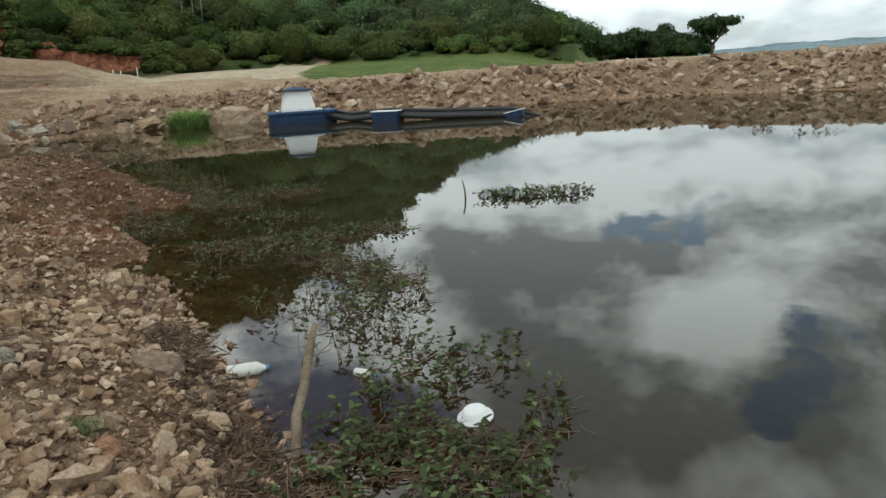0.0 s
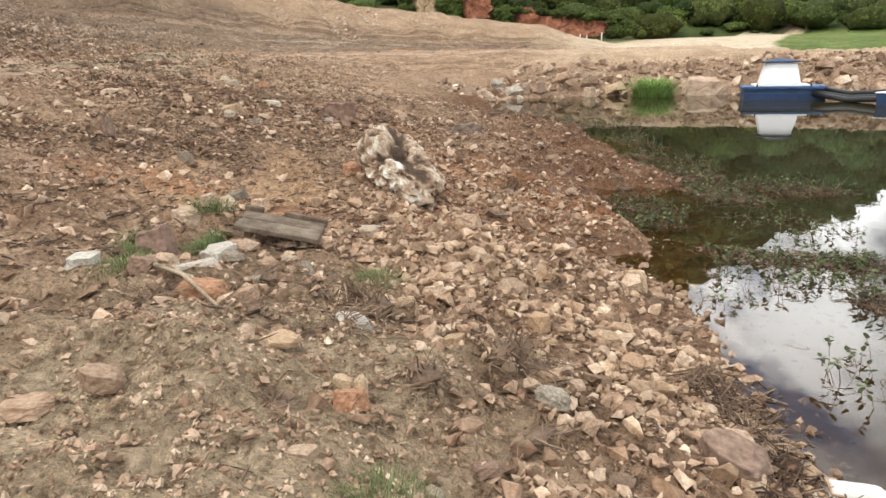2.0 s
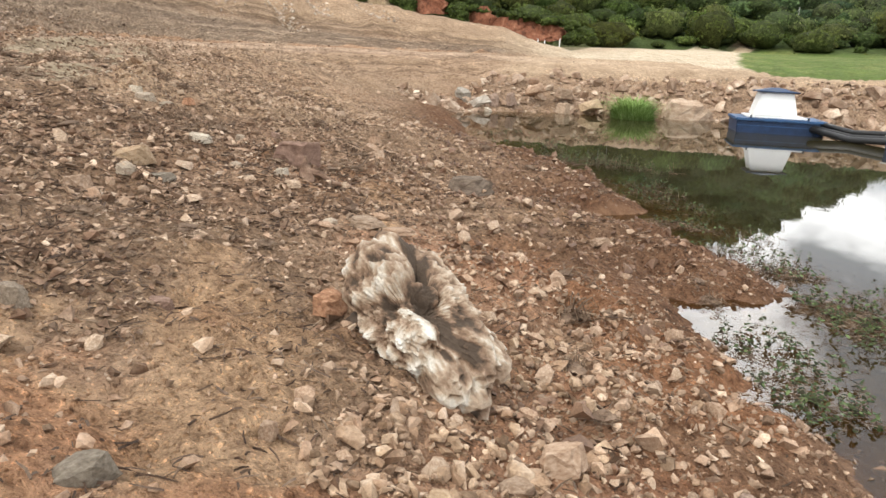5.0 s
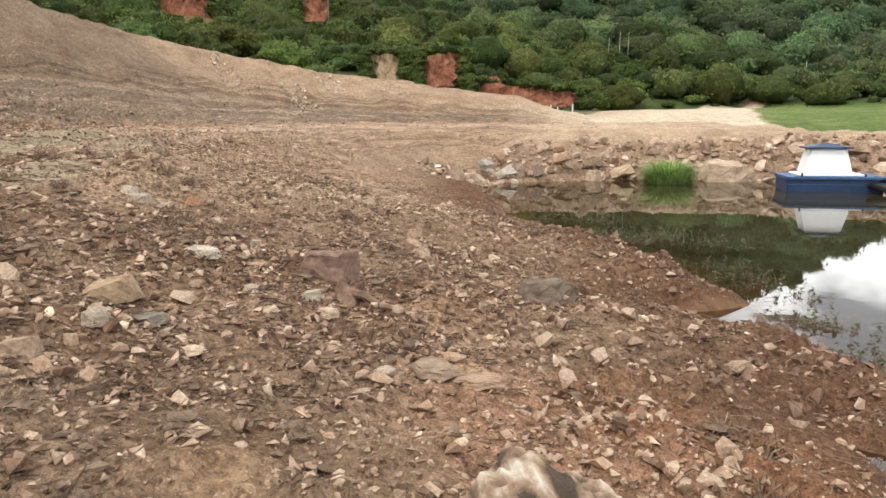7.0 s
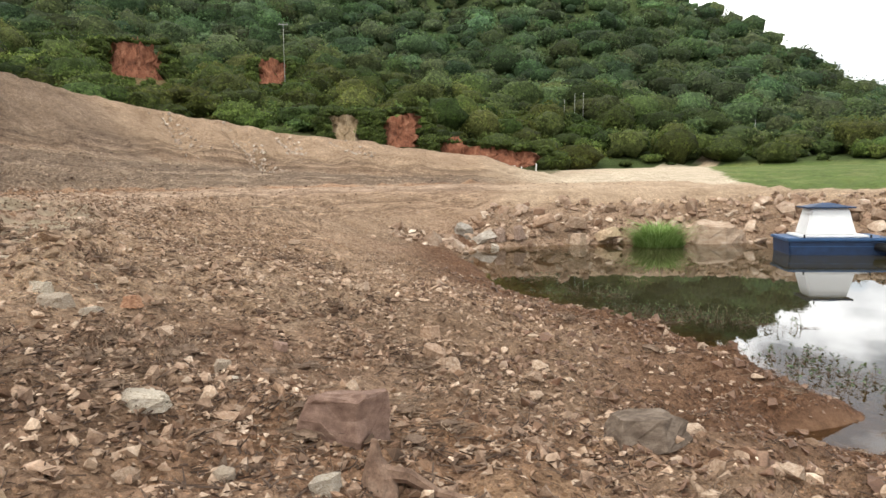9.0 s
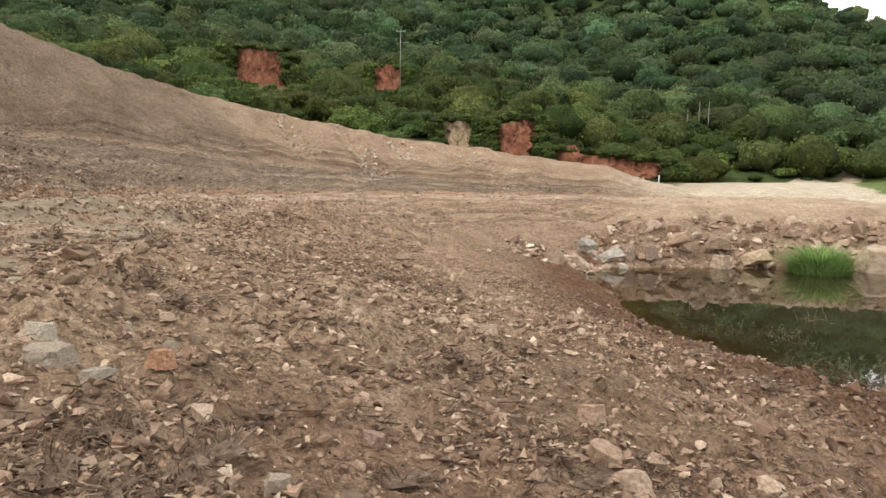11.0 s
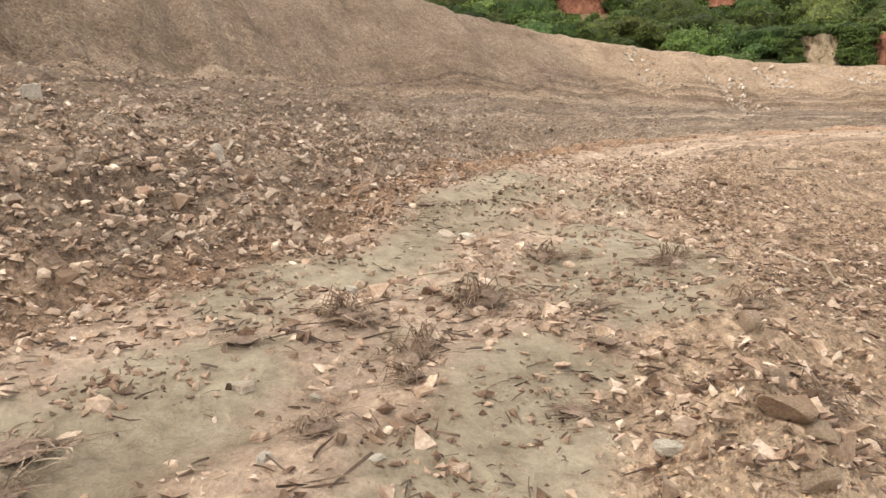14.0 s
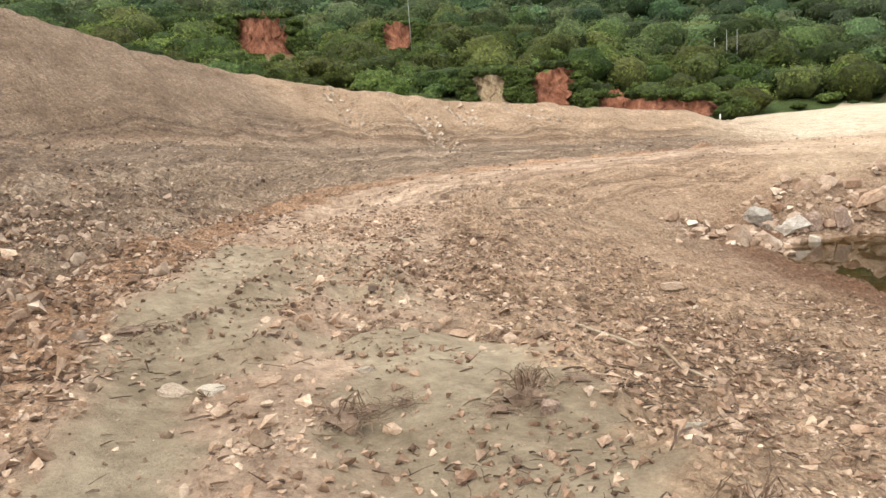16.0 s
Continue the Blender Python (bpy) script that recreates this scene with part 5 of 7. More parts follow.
for k, (off, z0, rad) in enumerate(((0.0, 0.15, 0.13), (0.27, 0.12, 0.13), (-0.26, 0.10, 0.11), (0.13, 0.32, 0.10))):
    bm = bmesh.new()
    way = [(-8.4 + 0.1 * k, 34.0 + off, z0 + 0.16), (-6.8, 33.0 + off, z0 + 0.0), (-5.0, 32.1 + off, z0 + 0.14), (-3.0, 31.5 + off, z0 + 0.03), (-1.0, 31.0 + off, z0), (0.4, 30.6 + off, z0 - 0.02), (1.2 + 0.3 * k, 30.3 + off, -0.25)]
    tube(bm, way, [rad] * len(way), 10)
    ob = part("suction_pipe", bm, BLACK, smooth=True)
    tagged(ob, "long black plastic pipe lying on floats in the water", "pipe", "black pipes")

# ---- rubble on the far bank and the dam ----
rng = np.random.RandomState(21)
COARSE = [broken(1, 100 + k, 7, 0.0) for k in range(14)]
seg, pos, size = SHORE[CORNER - 1:40], [], []
length = np.hypot(*(seg[1:] - seg[:-1]).T)
for k in range(len(seg) - 1):
    if k == len(seg) - 2:
        length[k] = min(length[k], 26)
    n = int(length[k] * 88)
    d = (seg[k + 1] - seg[k]) / np.hypot(*(seg[k + 1] - seg[k]))
    out = np.array([-d[1], d[0]])
    wide = 3.1
    q = seg[k] + d * (rng.rand(n) * length[k])[:, None] + out * (rng.rand(n) * wide - 0.25)[:, None]
    pos.append(q)
    # smaller stones on the bank below the track than on the dam
    size.append(np.clip(rng.lognormal(-1.75, 0.72, n), 0.07, 1.05) * (0.8 if CORNER - 1 + k < DAM else 0.95))
pos, size = np.vstack(pos), np.concatenate(size)
pos = np.column_stack([pos, ground(pos)])
V, F = place_many(COARSE, len(pos), pos, size, rng)
tagged(mesh_object("riprap", V, F, RUBBLE), "broken brown and grey stones armouring the far bank and dam", "rubble", kind="stuff")

BIGROCK = [broken(3, 200 + k, 10, 0.05) for k in range(8)]
for k in range(8):
    # blocks: squared balls broken along flat joints
    rg = np.random.RandomState(240 + k)
    v, f = icosphere(3)
    v = v / (np.abs(v) ** 7).sum(1)[:, None] ** (1 / 7)
    for _ in range(6):
        d = rg.normal(size=3)
        d /= np.linalg.norm(d)
        v -= np.maximum(v @ d - rg.uniform(0.75, 1.05), 0)[:, None] * d
    v = v * (1 + 0.05 * np.array([noise.fractal(Vector(p * 2.5 + rg.rand(3)), 1.0, 2.0, 4) for p in v])[:, None])
    BIGROCK.append((v / np.abs(v).max(0), f))
ROCK_MESH = {}


def hewn_mesh(seed, flat):
    """A block broken along flat joints, of unit half-size: an uneven prism with a tilted top, chipped corners and worn edges."""
    rg = np.random.RandomState(seed)
    n = rg.randint(5, 8)
    a = np.cumsum(rg.uniform(0.6, 1.4, n))
    a = a / a[-1] * 6.2832
    r = rg.uniform(0.82, 1.12, n)
    bm = bmesh.new()
    slope = rg.normal(size=2) * (0.10 if flat else 0.26)
    shift = rg.normal(size=2) * 0.10
    for z in (-1.0, 1.0):
        for k in range(n):
            g = (1.06 if z < 0 else rg.uniform(0.66, 0.98)) * r[k]
            x, y = math.cos(a[k]) * g + (shift[0] if z > 0 else 0), math.sin(a[k]) * g + (shift[1] if z > 0 else 0)
            bm.verts.new((x, y, z if z < 0 else 0.85 + slope[0] * x + slope[1] * y + rg.normal() * 0.07))
    bmesh.ops.convex_hull(bm, input=bm.verts)
    for _ in range(3):
        # chips struck off the upper corners
        d = Vector((rg.normal(), rg.normal(), abs(rg.normal()) + 0.5)).normalized()
        far = max(v.co.dot(d) for v in bm.verts)
        cut = bmesh.ops.bisect_plane(bm, geom=bm.verts[:] + bm.edges[:] + bm.faces[:], plane_co=d * far * rg.uniform(0.78, 0.93), plane_no=d, clear_outer=True)
        rim = [e for e in cut["geom_cut"] if isinstance(e, bmesh.types.BMEdge)]
        if rim:
            bmesh.ops.contextual_create(bm, geom=rim)
    bmesh.ops.dissolve_degenerate(bm, dist=0.02, edges=bm.edges)
    bmesh.ops.bevel(bm, geom=bm.edges[:], offset=0.055, segments=1, affect="EDGES", clamp_overlap=True)
    bmesh.ops.triangulate(bm, faces=bm.faces)
    bmesh.ops.subdivide_edges(bm, edges=[e for e in bm.edges if e.calc_length() > 0.35], cuts=2, use_grid_fill=True)
    bmesh.ops.triangulate(bm, faces=bm.faces)
    o = Vector(rg.rand(3) * 40)
    for v in bm.verts:
        v.co += v.co.normalized() * 0.15 * noise.fractal(v.co * 1.9 + o, 0.8, 2.1, 5)
    v = np.array([q.co[:] for q in bm.verts])
    bm.verts.index_update()
    f = [[q.index for q in p.verts] for p in bm.faces]
    bm.free()
    return v / np.abs(v).max(0), f


HEWN = [hewn_mesh(500 + k, k >= 8) for k in range(16)]
HEWN_MESH = {}


def hewn(x, y, w, d, h, yaw, mat, label, seed, tip=None, name="stone", category="stone", group="single stones on the bank", sink=0.2, z=None):
    """One broken stone bedded in the ground."""
    key = (seed * 5 % 8 + (8 if h < 0.5 * w else 0), mat.name)
    if key not in HEWN_MESH:
        v, f = HEWN[key[0]]
        me = bpy.data.meshes.new("stone")
        me.from_pydata(v.tolist(), [], f)
        me.materials.append(mat)
        HEWN_MESH[key] = me
    ob = new(name, HEWN_MESH[key])
    base = max(height(x, y), -0.1) if z is None else z
    lean = ((seed * 29 % 17) - 8) * 1.5 if tip is None else tip
    h = h * (0.8 if tip is None else 1.0)
    spin = 180 if seed % 2 else 0
    ob.matrix_world = pose(x, y, base + h * (0.5 - sink), lean, lean * 0.7, yaw + spin + (seed * 13 % 21) - 10) @ Matrix.Diagonal((w / 2, d / 2, h * (0.5 + sink * 0.6), 1))
    return tagged(ob, label, category, group)


def rock(x, y, w, h, mat, label, seed, depth=None, sink=0.25, name="stone", category="stone", group="", yaw=None, tip=0.0):
    """A single broken rock bedded in the ground, or in the shallows."""
    key = (seed % 8 + (8 if mat is DARK_ROCK or seed % 3 == 0 or w > 0.3 else 0), mat.name)
    if key not in ROCK_MESH:
        v, f = BIGROCK[key[0]]
        me = bpy.data.meshes.new("stone")
        me.from_pydata(v.tolist(), [], f.tolist())
        me.materials.append(mat)
        ROCK_MESH[key] = me
    ob = new(name, ROCK_MESH[key])
    d = depth or w * (0.65 + 0.25 * ((seed * 7) % 5) / 5)
    z = max(height(x, y), -0.1)
    turned = (seed * 47 % 360) if yaw is None else yaw
    if yaw is None:
        w, d = (w + d) / 2, (w + d) / 2 * 0.92
    ob.matrix_world = pose(x, y, z + h * (0.5 - sink), tip, tip * 0.6, turned) @ Matrix.Diagonal((w / 2, d / 2, h / 2 * 1.15, 1))
    return tagged(ob, label, category, group)


# larger rocks at the water's edge below the track
for k, (x, y, z, w, d, h, yaw, tip, mat, lab) in enumerate((
        (-21.45, 31.75, 0.22, 1.15, 0.55, 0.42, 35, 30, SLAB_ROCK, "tilted pale grey slab of rock at the head of the inlet"), (-22.3, 31.8, 0.55, 1.15, 0.7, 0.5, 20, 26, SLAB_ROCK, "grey broken rock leaning on the tilted slab"),
        (-21.95, 31.5, 0.15, 0.6, 0.5, 0.5, 55, 14, GREY_ROCK, "dark grey block beside the tilted slab"), (-20.9, 32.2, 0.25, 0.75, 0.6, 0.7, 30, 12, BROWN_ROCK, "dark brown block among the bank's rubble"),
        (-20.3, 32.7, 0.35, 0.8, 0.6, 0.7, 75, 10, BROWN_ROCK, "brown angular rock beside the tilted slab"), (-19.75, 33.75, 0.85, 1.5, 0.9, 0.45, 40, -16, ROCK, "long tan slab overhanging the far bank"),
        (-18.6, 34.5, 0.75, 1.3, 0.9, 0.5, 30, -10, ROCK, "brown block of rock on the far bank"), (-18.3, 33.9, 0.1, 0.9, 0.7, 0.6, 15, 8, ROCK, "pale angular rock at the foot of the far bank"),
        (-17.4, 34.7, 0.25, 1.5, 0.9, 0.6, 30, 20, YELLOW_ROCK, "pale split rock at the foot of the far bank"), (-20.7, 31.4, 0.0, 0.5, 0.4, 0.25, 10, 4, WHITE_ROCK, "small pale stone at the waterline"))):
    k_ = 1.0 if k == 0 else 0.74
    hewn(x, y, w * k_, d * k_, h * k_, yaw, mat, lab, 3 * k + 1, tip=tip, name="boulder", category="boulder", group="", sink=0.15, z=z)
hewn(-13.75, 36.6, 2.5, 1.5, 0.95, 22, ROCK, "broad pinkish boulder at the water's edge", 2, tip=4, name="boulder", category="boulder", group="", z=0.0)


def grass_clump(x, y, wide, tall, blades, seed, mat, name="grass_tuft", label="tuft of fresh green grass on the gravel", z=None, spread_up=0.5, fine=0.010):
    """Arching blades from one root."""
    rng = np.random.RandomState(seed)
    V, F = [], []
    for k in range(blades):
        a, rr = rng.uniform(0, 6.28), wide * 0.5 * rng.rand() ** 0.7
        root = np.array([math.cos(a) * rr * 0.8, math.sin(a) * rr * 0.8, 0])
        lean = rng.uniform(0, 6.28) if rng.rand() < 0.4 else a
        L = tall * rng.uniform(0.5, 1.1) * (1 - 0.8 * (2 * rr / wide) ** 2)
        out = np.array([math.cos(lean), math.sin(lean), 0]) * L * rng.uniform(0.15, spread_up + 0.3)
        side = np.array([-math.sin(lean), math.cos(lean), 0]) * max(0.0016, tall * fine)
        mid, tip = root + out * 0.4 + [0, 0, L * 0.65], root + out + [0, 0, L * rng.uniform(0.6, 0.95)]
        i = len(V)
        V += [root - side, root + side, mid - side * 0.8, mid + side * 0.8, tip]
        F += [(i, i + 1, i + 3), (i, i + 3, i + 2), (i + 2, i + 3, i + 4)]
    ob = mesh_object(name, V, F, mat)
    ob.location = (x, y, height(x, y) if z is None else z)
    return tagged(ob, label, "grass")


REED = leafy("bright_grass", [(0.0, (0.15, 0.24, 0.06)), (0.5, (0.26, 0.38, 0.11)), (1.0, (0.40, 0.52, 0.20))], None, 0.45)
grass_clump(-15.35, 34.6, 2.3, 1.25, 1900, 4, REED, "grass_clump", "thick clump of bright green grass at the waterline", -0.05, spread_up=1.5, fine=0.016)

# ---- single stones on the near bank ----
BRIGHT_ROCK = two_scale("white_quartz", (0.42, 0.37, 0.30), (0.60, 0.56, 0.48), (0.74, 0.71, 0.64), 6, 60, bump=0.7, per="object", spread=0.10)
STONE_KINDS = {"K": (GREY_ROCK, "flat dark grey rock bedded in red mud"), "W": (BRIGHT_ROCK, "white flat quartz slab lying beside dead weeds"), "P": (WHITE_ROCK, "pale angular quartz stone lying on the gravel bank"), "T": (ROCK, "tan broken stone lying on the gravel bank"),
               "Y": (YELLOW_ROCK, "yellowish sandstone fragment lying on the gravel bank"), "O": (ORANGE_ROCK, "rust-orange block of stone lying on the gravel bank"),
               "R": (DARK_ROCK, "dark red-brown block of stone lying on the gravel bank"), "D": (BROWN_ROCK, "dull brown block of stone lying on the gravel bank"),
               "G": (SLATE, "flat grey slate stone lying on the gravel bank")}
for k, (x, y, w, d, h, yaw, kind) in enumerate(SINGLE_STONES):
    mat, lab = STONE_KINDS[kind]
    hewn(x, y, w, d, h, yaw, mat, lab, k)

CLAY = two_scale("crumbling_clay", (0.30, 0.19, 0.11), (0.46, 0.32, 0.205), (0.60, 0.47, 0.345), 9, 60, bump=1.0, dist=0.02, per="object", spread=0.12)
for k, (x, y, w, h) in enumerate(((-14.66, 10.82, 0.22, 0.09), (-14.84, 11.04, 0.20, 0.08), (-14.78, 10.70, 0.15, 0.08), (-14.95, 11.22, 0.17, 0.08), (-15.1, 11.2, 0.30, 0.13), (-15.5, 11.6, 0.28, 0.12), (-16.2, 12.2, 0.24, 0.10), (-14.62, 10.72, 0.20, 0.10), (-15.3, 11.3, 0.18, 0.10), (-15.75, 11.9, 0.2, 0.1))):
    rock(x, y, w, h, CLAY, "crumbling lump of orange clay beside the track", 11 + 2 * k, sink=0.42, tip=9, name="clay_lump", category="clay lump", group="clay lumps on the berm")

# the large weathered boulder: tilted beds of pale rock with ragged ledges and hollows between them
CRAG, t, b = material("pale_bedded_rock", 0.9, 0, 0.2)
bd = t.nodes.new("ShaderNodeAttribute")
bd.attribute_name = "crag_tone"
n1, n2 = noise_of(t, 7.0, 7, 0.7), noise_of(t, 42, 6, 0.7)
mx = t.nodes.new("ShaderNodeMath")
mx.operation = "MULTIPLY_ADD"
mx.inputs[1].default_value = 0.75
t.links.new(n1.outputs["Fac"], mx.inputs[0])
t.links.new(bd.outputs["Fac"], mx.inputs[2])
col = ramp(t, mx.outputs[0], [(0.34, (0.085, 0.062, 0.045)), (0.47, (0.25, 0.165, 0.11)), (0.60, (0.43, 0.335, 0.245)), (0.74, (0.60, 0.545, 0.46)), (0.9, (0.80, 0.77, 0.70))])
col = mixed(t, col, ramp(t, n2.outputs["Fac"], [(0.3, (0.72, 0.72, 0.70)), (0.7, (1.12, 1.12, 1.12))]), 1.0, "MULTIPLY")
t.links.new(col, b.inputs["Base Color"])
bumped(t, b, n2.outputs["Fac"], 0.7, 0.012)
# centre, half-lengths, paleness of each jointed block, all drawn out along the boulder
BLOCKS = (((0.02, 0.01, 0.02), (0.50, 0.17, 0.13), 0.14), ((0.06, 0.15, 0.07), (0.58, 0.10, 0.19), 0.22), ((-0.02, 0.02, 0.0), (0.52, 0.14, 0.13), 0.02), ((-0.34, -0.10, 0.10), (0.25, 0.12, 0.22), 0.26),
          ((0.04, -0.15, -0.03), (0.32, 0.11, 0.15), 0.36), ((0.36, -0.10, -0.06), (0.24, 0.12, 0.12), 0.26), ((0.53, -0.02, -0.11), (0.15, 0.10, 0.10), 0.2),
          ((-0.45, 0.06, 0.19), (0.17, 0.07, 0.15), 0.14), ((0.36, 0.12, 0.03), (0.26, 0.09, 0.14), 0.24), ((0.0, 0.0, -0.16), (0.52, 0.22, 0.16), -0.08),
          ((-0.12, -0.03, 0.12), (0.20, 0.06, 0.10), 0.06), ((0.16, 0.05, 0.08), (0.24, 0.05, 0.12), 0.32), ((-0.25, 0.17, 0.14), (0.26, 0.08, 0.14), 0.05))
d, f = icosphere(6)
reach_, crag_tone = np.zeros(len(d)), np.zeros(len(d))
rg = np.random.RandomState(620)
far_ = np.linspace(0.02, 0.85, 90)
for c, h, tone in BLOCKS:
    R = turn(rg.normal() * 0.16, rg.normal() * 0.25, rg.normal() * 0.14)
    q = (d[:, None] * far_[None, :, None] - np.array(c)) @ R / np.array(h)
    inside = (np.abs(q) ** 3).sum(2) < 1
    r = (inside * far_[None]).max(1)
    crag_tone = np.where(r > reach_, tone, crag_tone)
    reach_ = np.maximum(reach_, r)
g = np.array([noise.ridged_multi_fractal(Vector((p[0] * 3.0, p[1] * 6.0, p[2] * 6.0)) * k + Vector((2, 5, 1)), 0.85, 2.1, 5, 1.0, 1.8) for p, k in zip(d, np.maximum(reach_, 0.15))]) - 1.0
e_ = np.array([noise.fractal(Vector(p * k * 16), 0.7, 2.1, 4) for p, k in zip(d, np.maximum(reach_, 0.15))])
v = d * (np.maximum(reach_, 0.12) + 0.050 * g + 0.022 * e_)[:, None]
# block tone, made paler on raised ridges and darker in the hollows
crag_tone = crag_tone - 0.17 + 0.28 * g + 0.20 * e_
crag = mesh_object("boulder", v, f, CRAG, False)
be = crag.data.attributes.new("crag_tone", "FLOAT", "POINT")
be.data.foreach_set("value", np.array(crag_tone, np.float32))
crag.matrix_world = pose(-6.70, 7.68, height(-6.70, 7.68) + 0.24, -6, 16, -14) @ Matrix.Scale(1.07, 4)
tagged(crag, "long weathered pale boulder with tilted beds and hollows", "boulder")

# the broken wooden crate side lying on the stones
panel = new("wooden_panel")
panel.matrix_world = pose(-5.02, 4.70, 0.95, 3, 12, 40)
for y0, y1, x0, x1, tilt in ((-0.235, -0.03, -0.27, 0.29, 0.0), (-0.022, 0.15, -0.285, 0.285, 0.012)):
    bm = bmesh.new()
    box(bm, (x1 - x0, y1 - y0, 0.030), ((x0 + x1) / 2, (y0 + y1) / 2, 0), Euler((0, 0, tilt)).to_matrix(), bevel=0.004)
    bmesh.ops.subdivide_edges(bm, edges=[e for e in bm.edges if e.calc_length() > 0.1], cuts=9, use_grid_fill=True)
    for vv in bm.verts:
        # weathered grain, and ragged broken ends
        vv.co.z += 0.004 * noise.noise(Vector((vv.co.x * 6, vv.co.y * 60, 1.0)))
        vv.co.x += (0.022 * noise.noise(Vector((0, vv.co.y * 38, y0))) if abs(vv.co.x) > 0.24 else 0)
    part("board", bm, WOOD, panel)
for x0, x1, tilt in ((-0.02, 0.29, 0.01), (-0.30, -0.17, 0.07)):
    bm = bmesh.new()
    box(bm, (x1 - x0, 0.055, 0.045), ((x0 + x1) / 2, 0.185, 0.018), Euler((0, 0.02, tilt)).to_matrix(), bevel=0.006)
    part("batten", bm, WOOD, panel)
bm = bmesh.new()
box(bm, (0.05, 0.40, 0.05), (0.20, -0.03, -0.038), bevel=0.006)
part("cross_batten", bm, WOOD, panel)
bm = bmesh.new()
box(bm, (0.05, 0.36, 0.05), (-0.18, -0.03, -0.038), bevel=0.006)
part("cross_batten", bm, WOOD, panel)
tagged(panel, "broken grey weathered wooden panel lying on the stones", "wooden panel")

# ---- loose stones over the bank ----
rng = np.random.RandomState(31)
SMALL = []
for k in range(16):
    bm = bmesh.new()
    for p in rng.normal(size=(8, 3)):
        bm.verts.new(p / np.linalg.norm(p) * rng.uniform(0.8, 1.0))
    bmesh.ops.convex_hull(bm, input=bm.verts)
    bmesh.ops.delete(bm, geom=[q for q in bm.verts if not q.link_faces], context="VERTS")
    bmesh.ops.triangulate(bm, faces=bm.faces)
    bm.verts.index_update()
    SMALL.append((np.array([q.co[:] for q in bm.verts]), np.array([[w.index for w in q.verts] for q in bm.faces])))
    bm.free()
MEDIUM = [broken(1, 300 + k, 8, 0.0) for k in range(16)]


TINY = []
for k in range(16):
    # chips: a rough triangle with a point above and one below
    c = np.array([(math.cos(2.1 * j) * rng.uniform(0.7, 1.0), math.sin(2.1 * j) * rng.uniform(0.7, 1.0), rng.normal() * 0.2) for j in range(3)] + [(rng.normal() * 0.35, rng.normal() * 0.35, 0.9), (rng.normal() * 0.2, rng.normal() * 0.2, -0.8)])
    TINY.append((c, np.array([(0, 1, 3), (1, 2, 3), (2, 0, 3), (1, 0, 4), (2, 1, 4), (0, 2, 4)])))


def strewn(n, x0, x1, y0, y1, d_range, density, med, spread_, top, seed):
    """Random places on the near bank, thinned by the distance from the water and on bare patches."""
    rng = np.random.RandomState(seed)
    p = np.column_stack([rng.uniform(x0, x1, n), rng.uniform(y0, y1, n)])
    p = p[p[:, 1] > np.interp(p[:, 0], [-26, -14, -12, 0], [3.5, 7.2, 5.2, 0.8])]
    D, s = shore(p)
    D = D / PLAN
    n = len(p)
    ok = (far_side(p, s) < 0.5) & (rng.rand(n) < np.interp(D, d_range, density) * np.clip(0.55 + 0.75 * lumps(p, 1.9, seed + 100) + np.interp(D, [2.2, 3.4], [0.5, 0]), 0.06, 1) * (1 - 0.8 * step(p[:, 1], 9.5, 11) * (1 - step(D, 2.0, 3.2))))
    ok &= rng.rand(n) > 0.75 * bare(p)
    p = p[ok & (silty(p) < rng.uniform(0.1, 1.2, n))]
    return np.column_stack([p, ground(p)]), np.clip(rng.lognormal(math.log(med), spread_, len(p)) * (1 - 0.5 * grit(p)), 0.012, top)


ds, dn = [-0.6, 0, 0.6, 3.2, 4.2, 8.4, 8.9, 12.0, 12.7, 15, 17, 20, 25, 26], [0, 0.5, 1, 1, 0.7, 0.8, 0.85, 0.7, 1, 1, 0.85, 0.5, 0.12, 0]
batches = [strewn(52000, -8, 0.6, 1, 13, ds, dn, 0.040, 0.60, 0.17, 41), strewn(118000, -26, -7.5, 4, 22, ds, dn, 0.042, 0.58, 0.18, 42), strewn(20000, -48, -14, 4, 48, ds, dn, 0.075, 0.45, 0.3, 43)]
batches.append(strewn(14000, -23, -13, 6.5, 16, [8.3, 8.8, 12.4, 12.9], [0, 1, 1, 0], 0.036, 0.5, 0.12, 49))
rg = np.random.RandomState(94)
p = np.column_stack([rg.uniform(-5.2, -1.2, 16000), rg.uniform(1.2, 4.4, 16000)])
p = p[rg.rand(len(p)) < grit(p)]
batches.append((np.column_stack([p, ground(p)]), np.clip(rg.lognormal(-3.65, 0.45, len(p)), 0.012, 0.08)))
for k, (pos, size) in enumerate(batches):
    limit = 0.09 if k == 2 else 0.052
    for shapes, part_, label in ((TINY, size < limit, "small stone chips littering the bank"), (SMALL, size >= limit, "loose angular tan and brown stones strewn over the bank")):
        V, F = place_many(shapes, int(part_.sum()), pos[part_], size[part_], np.random.RandomState(50 + k), (0.3, 0.75) if k else (0.45, 0.85))
        tagged(mesh_object("gravel", V, F, STONE), label, "gravel", kind="stuff")
pos, size = strewn(7500, -22, 0, 1.5, 20, ds, dn, 0.088, 0.38, 0.22, 44)
order = np.argsort(-size * (pos[:, 0] > -17))
COBBLE_MESH = []
for v, f in MEDIUM:
    me = bpy.data.meshes.new("stone")
    me.from_pydata(v.tolist(), [], f.tolist())
    me.materials.append(ROCK)
    COBBLE_MESH.append(me)
rg = np.random.RandomState(61)
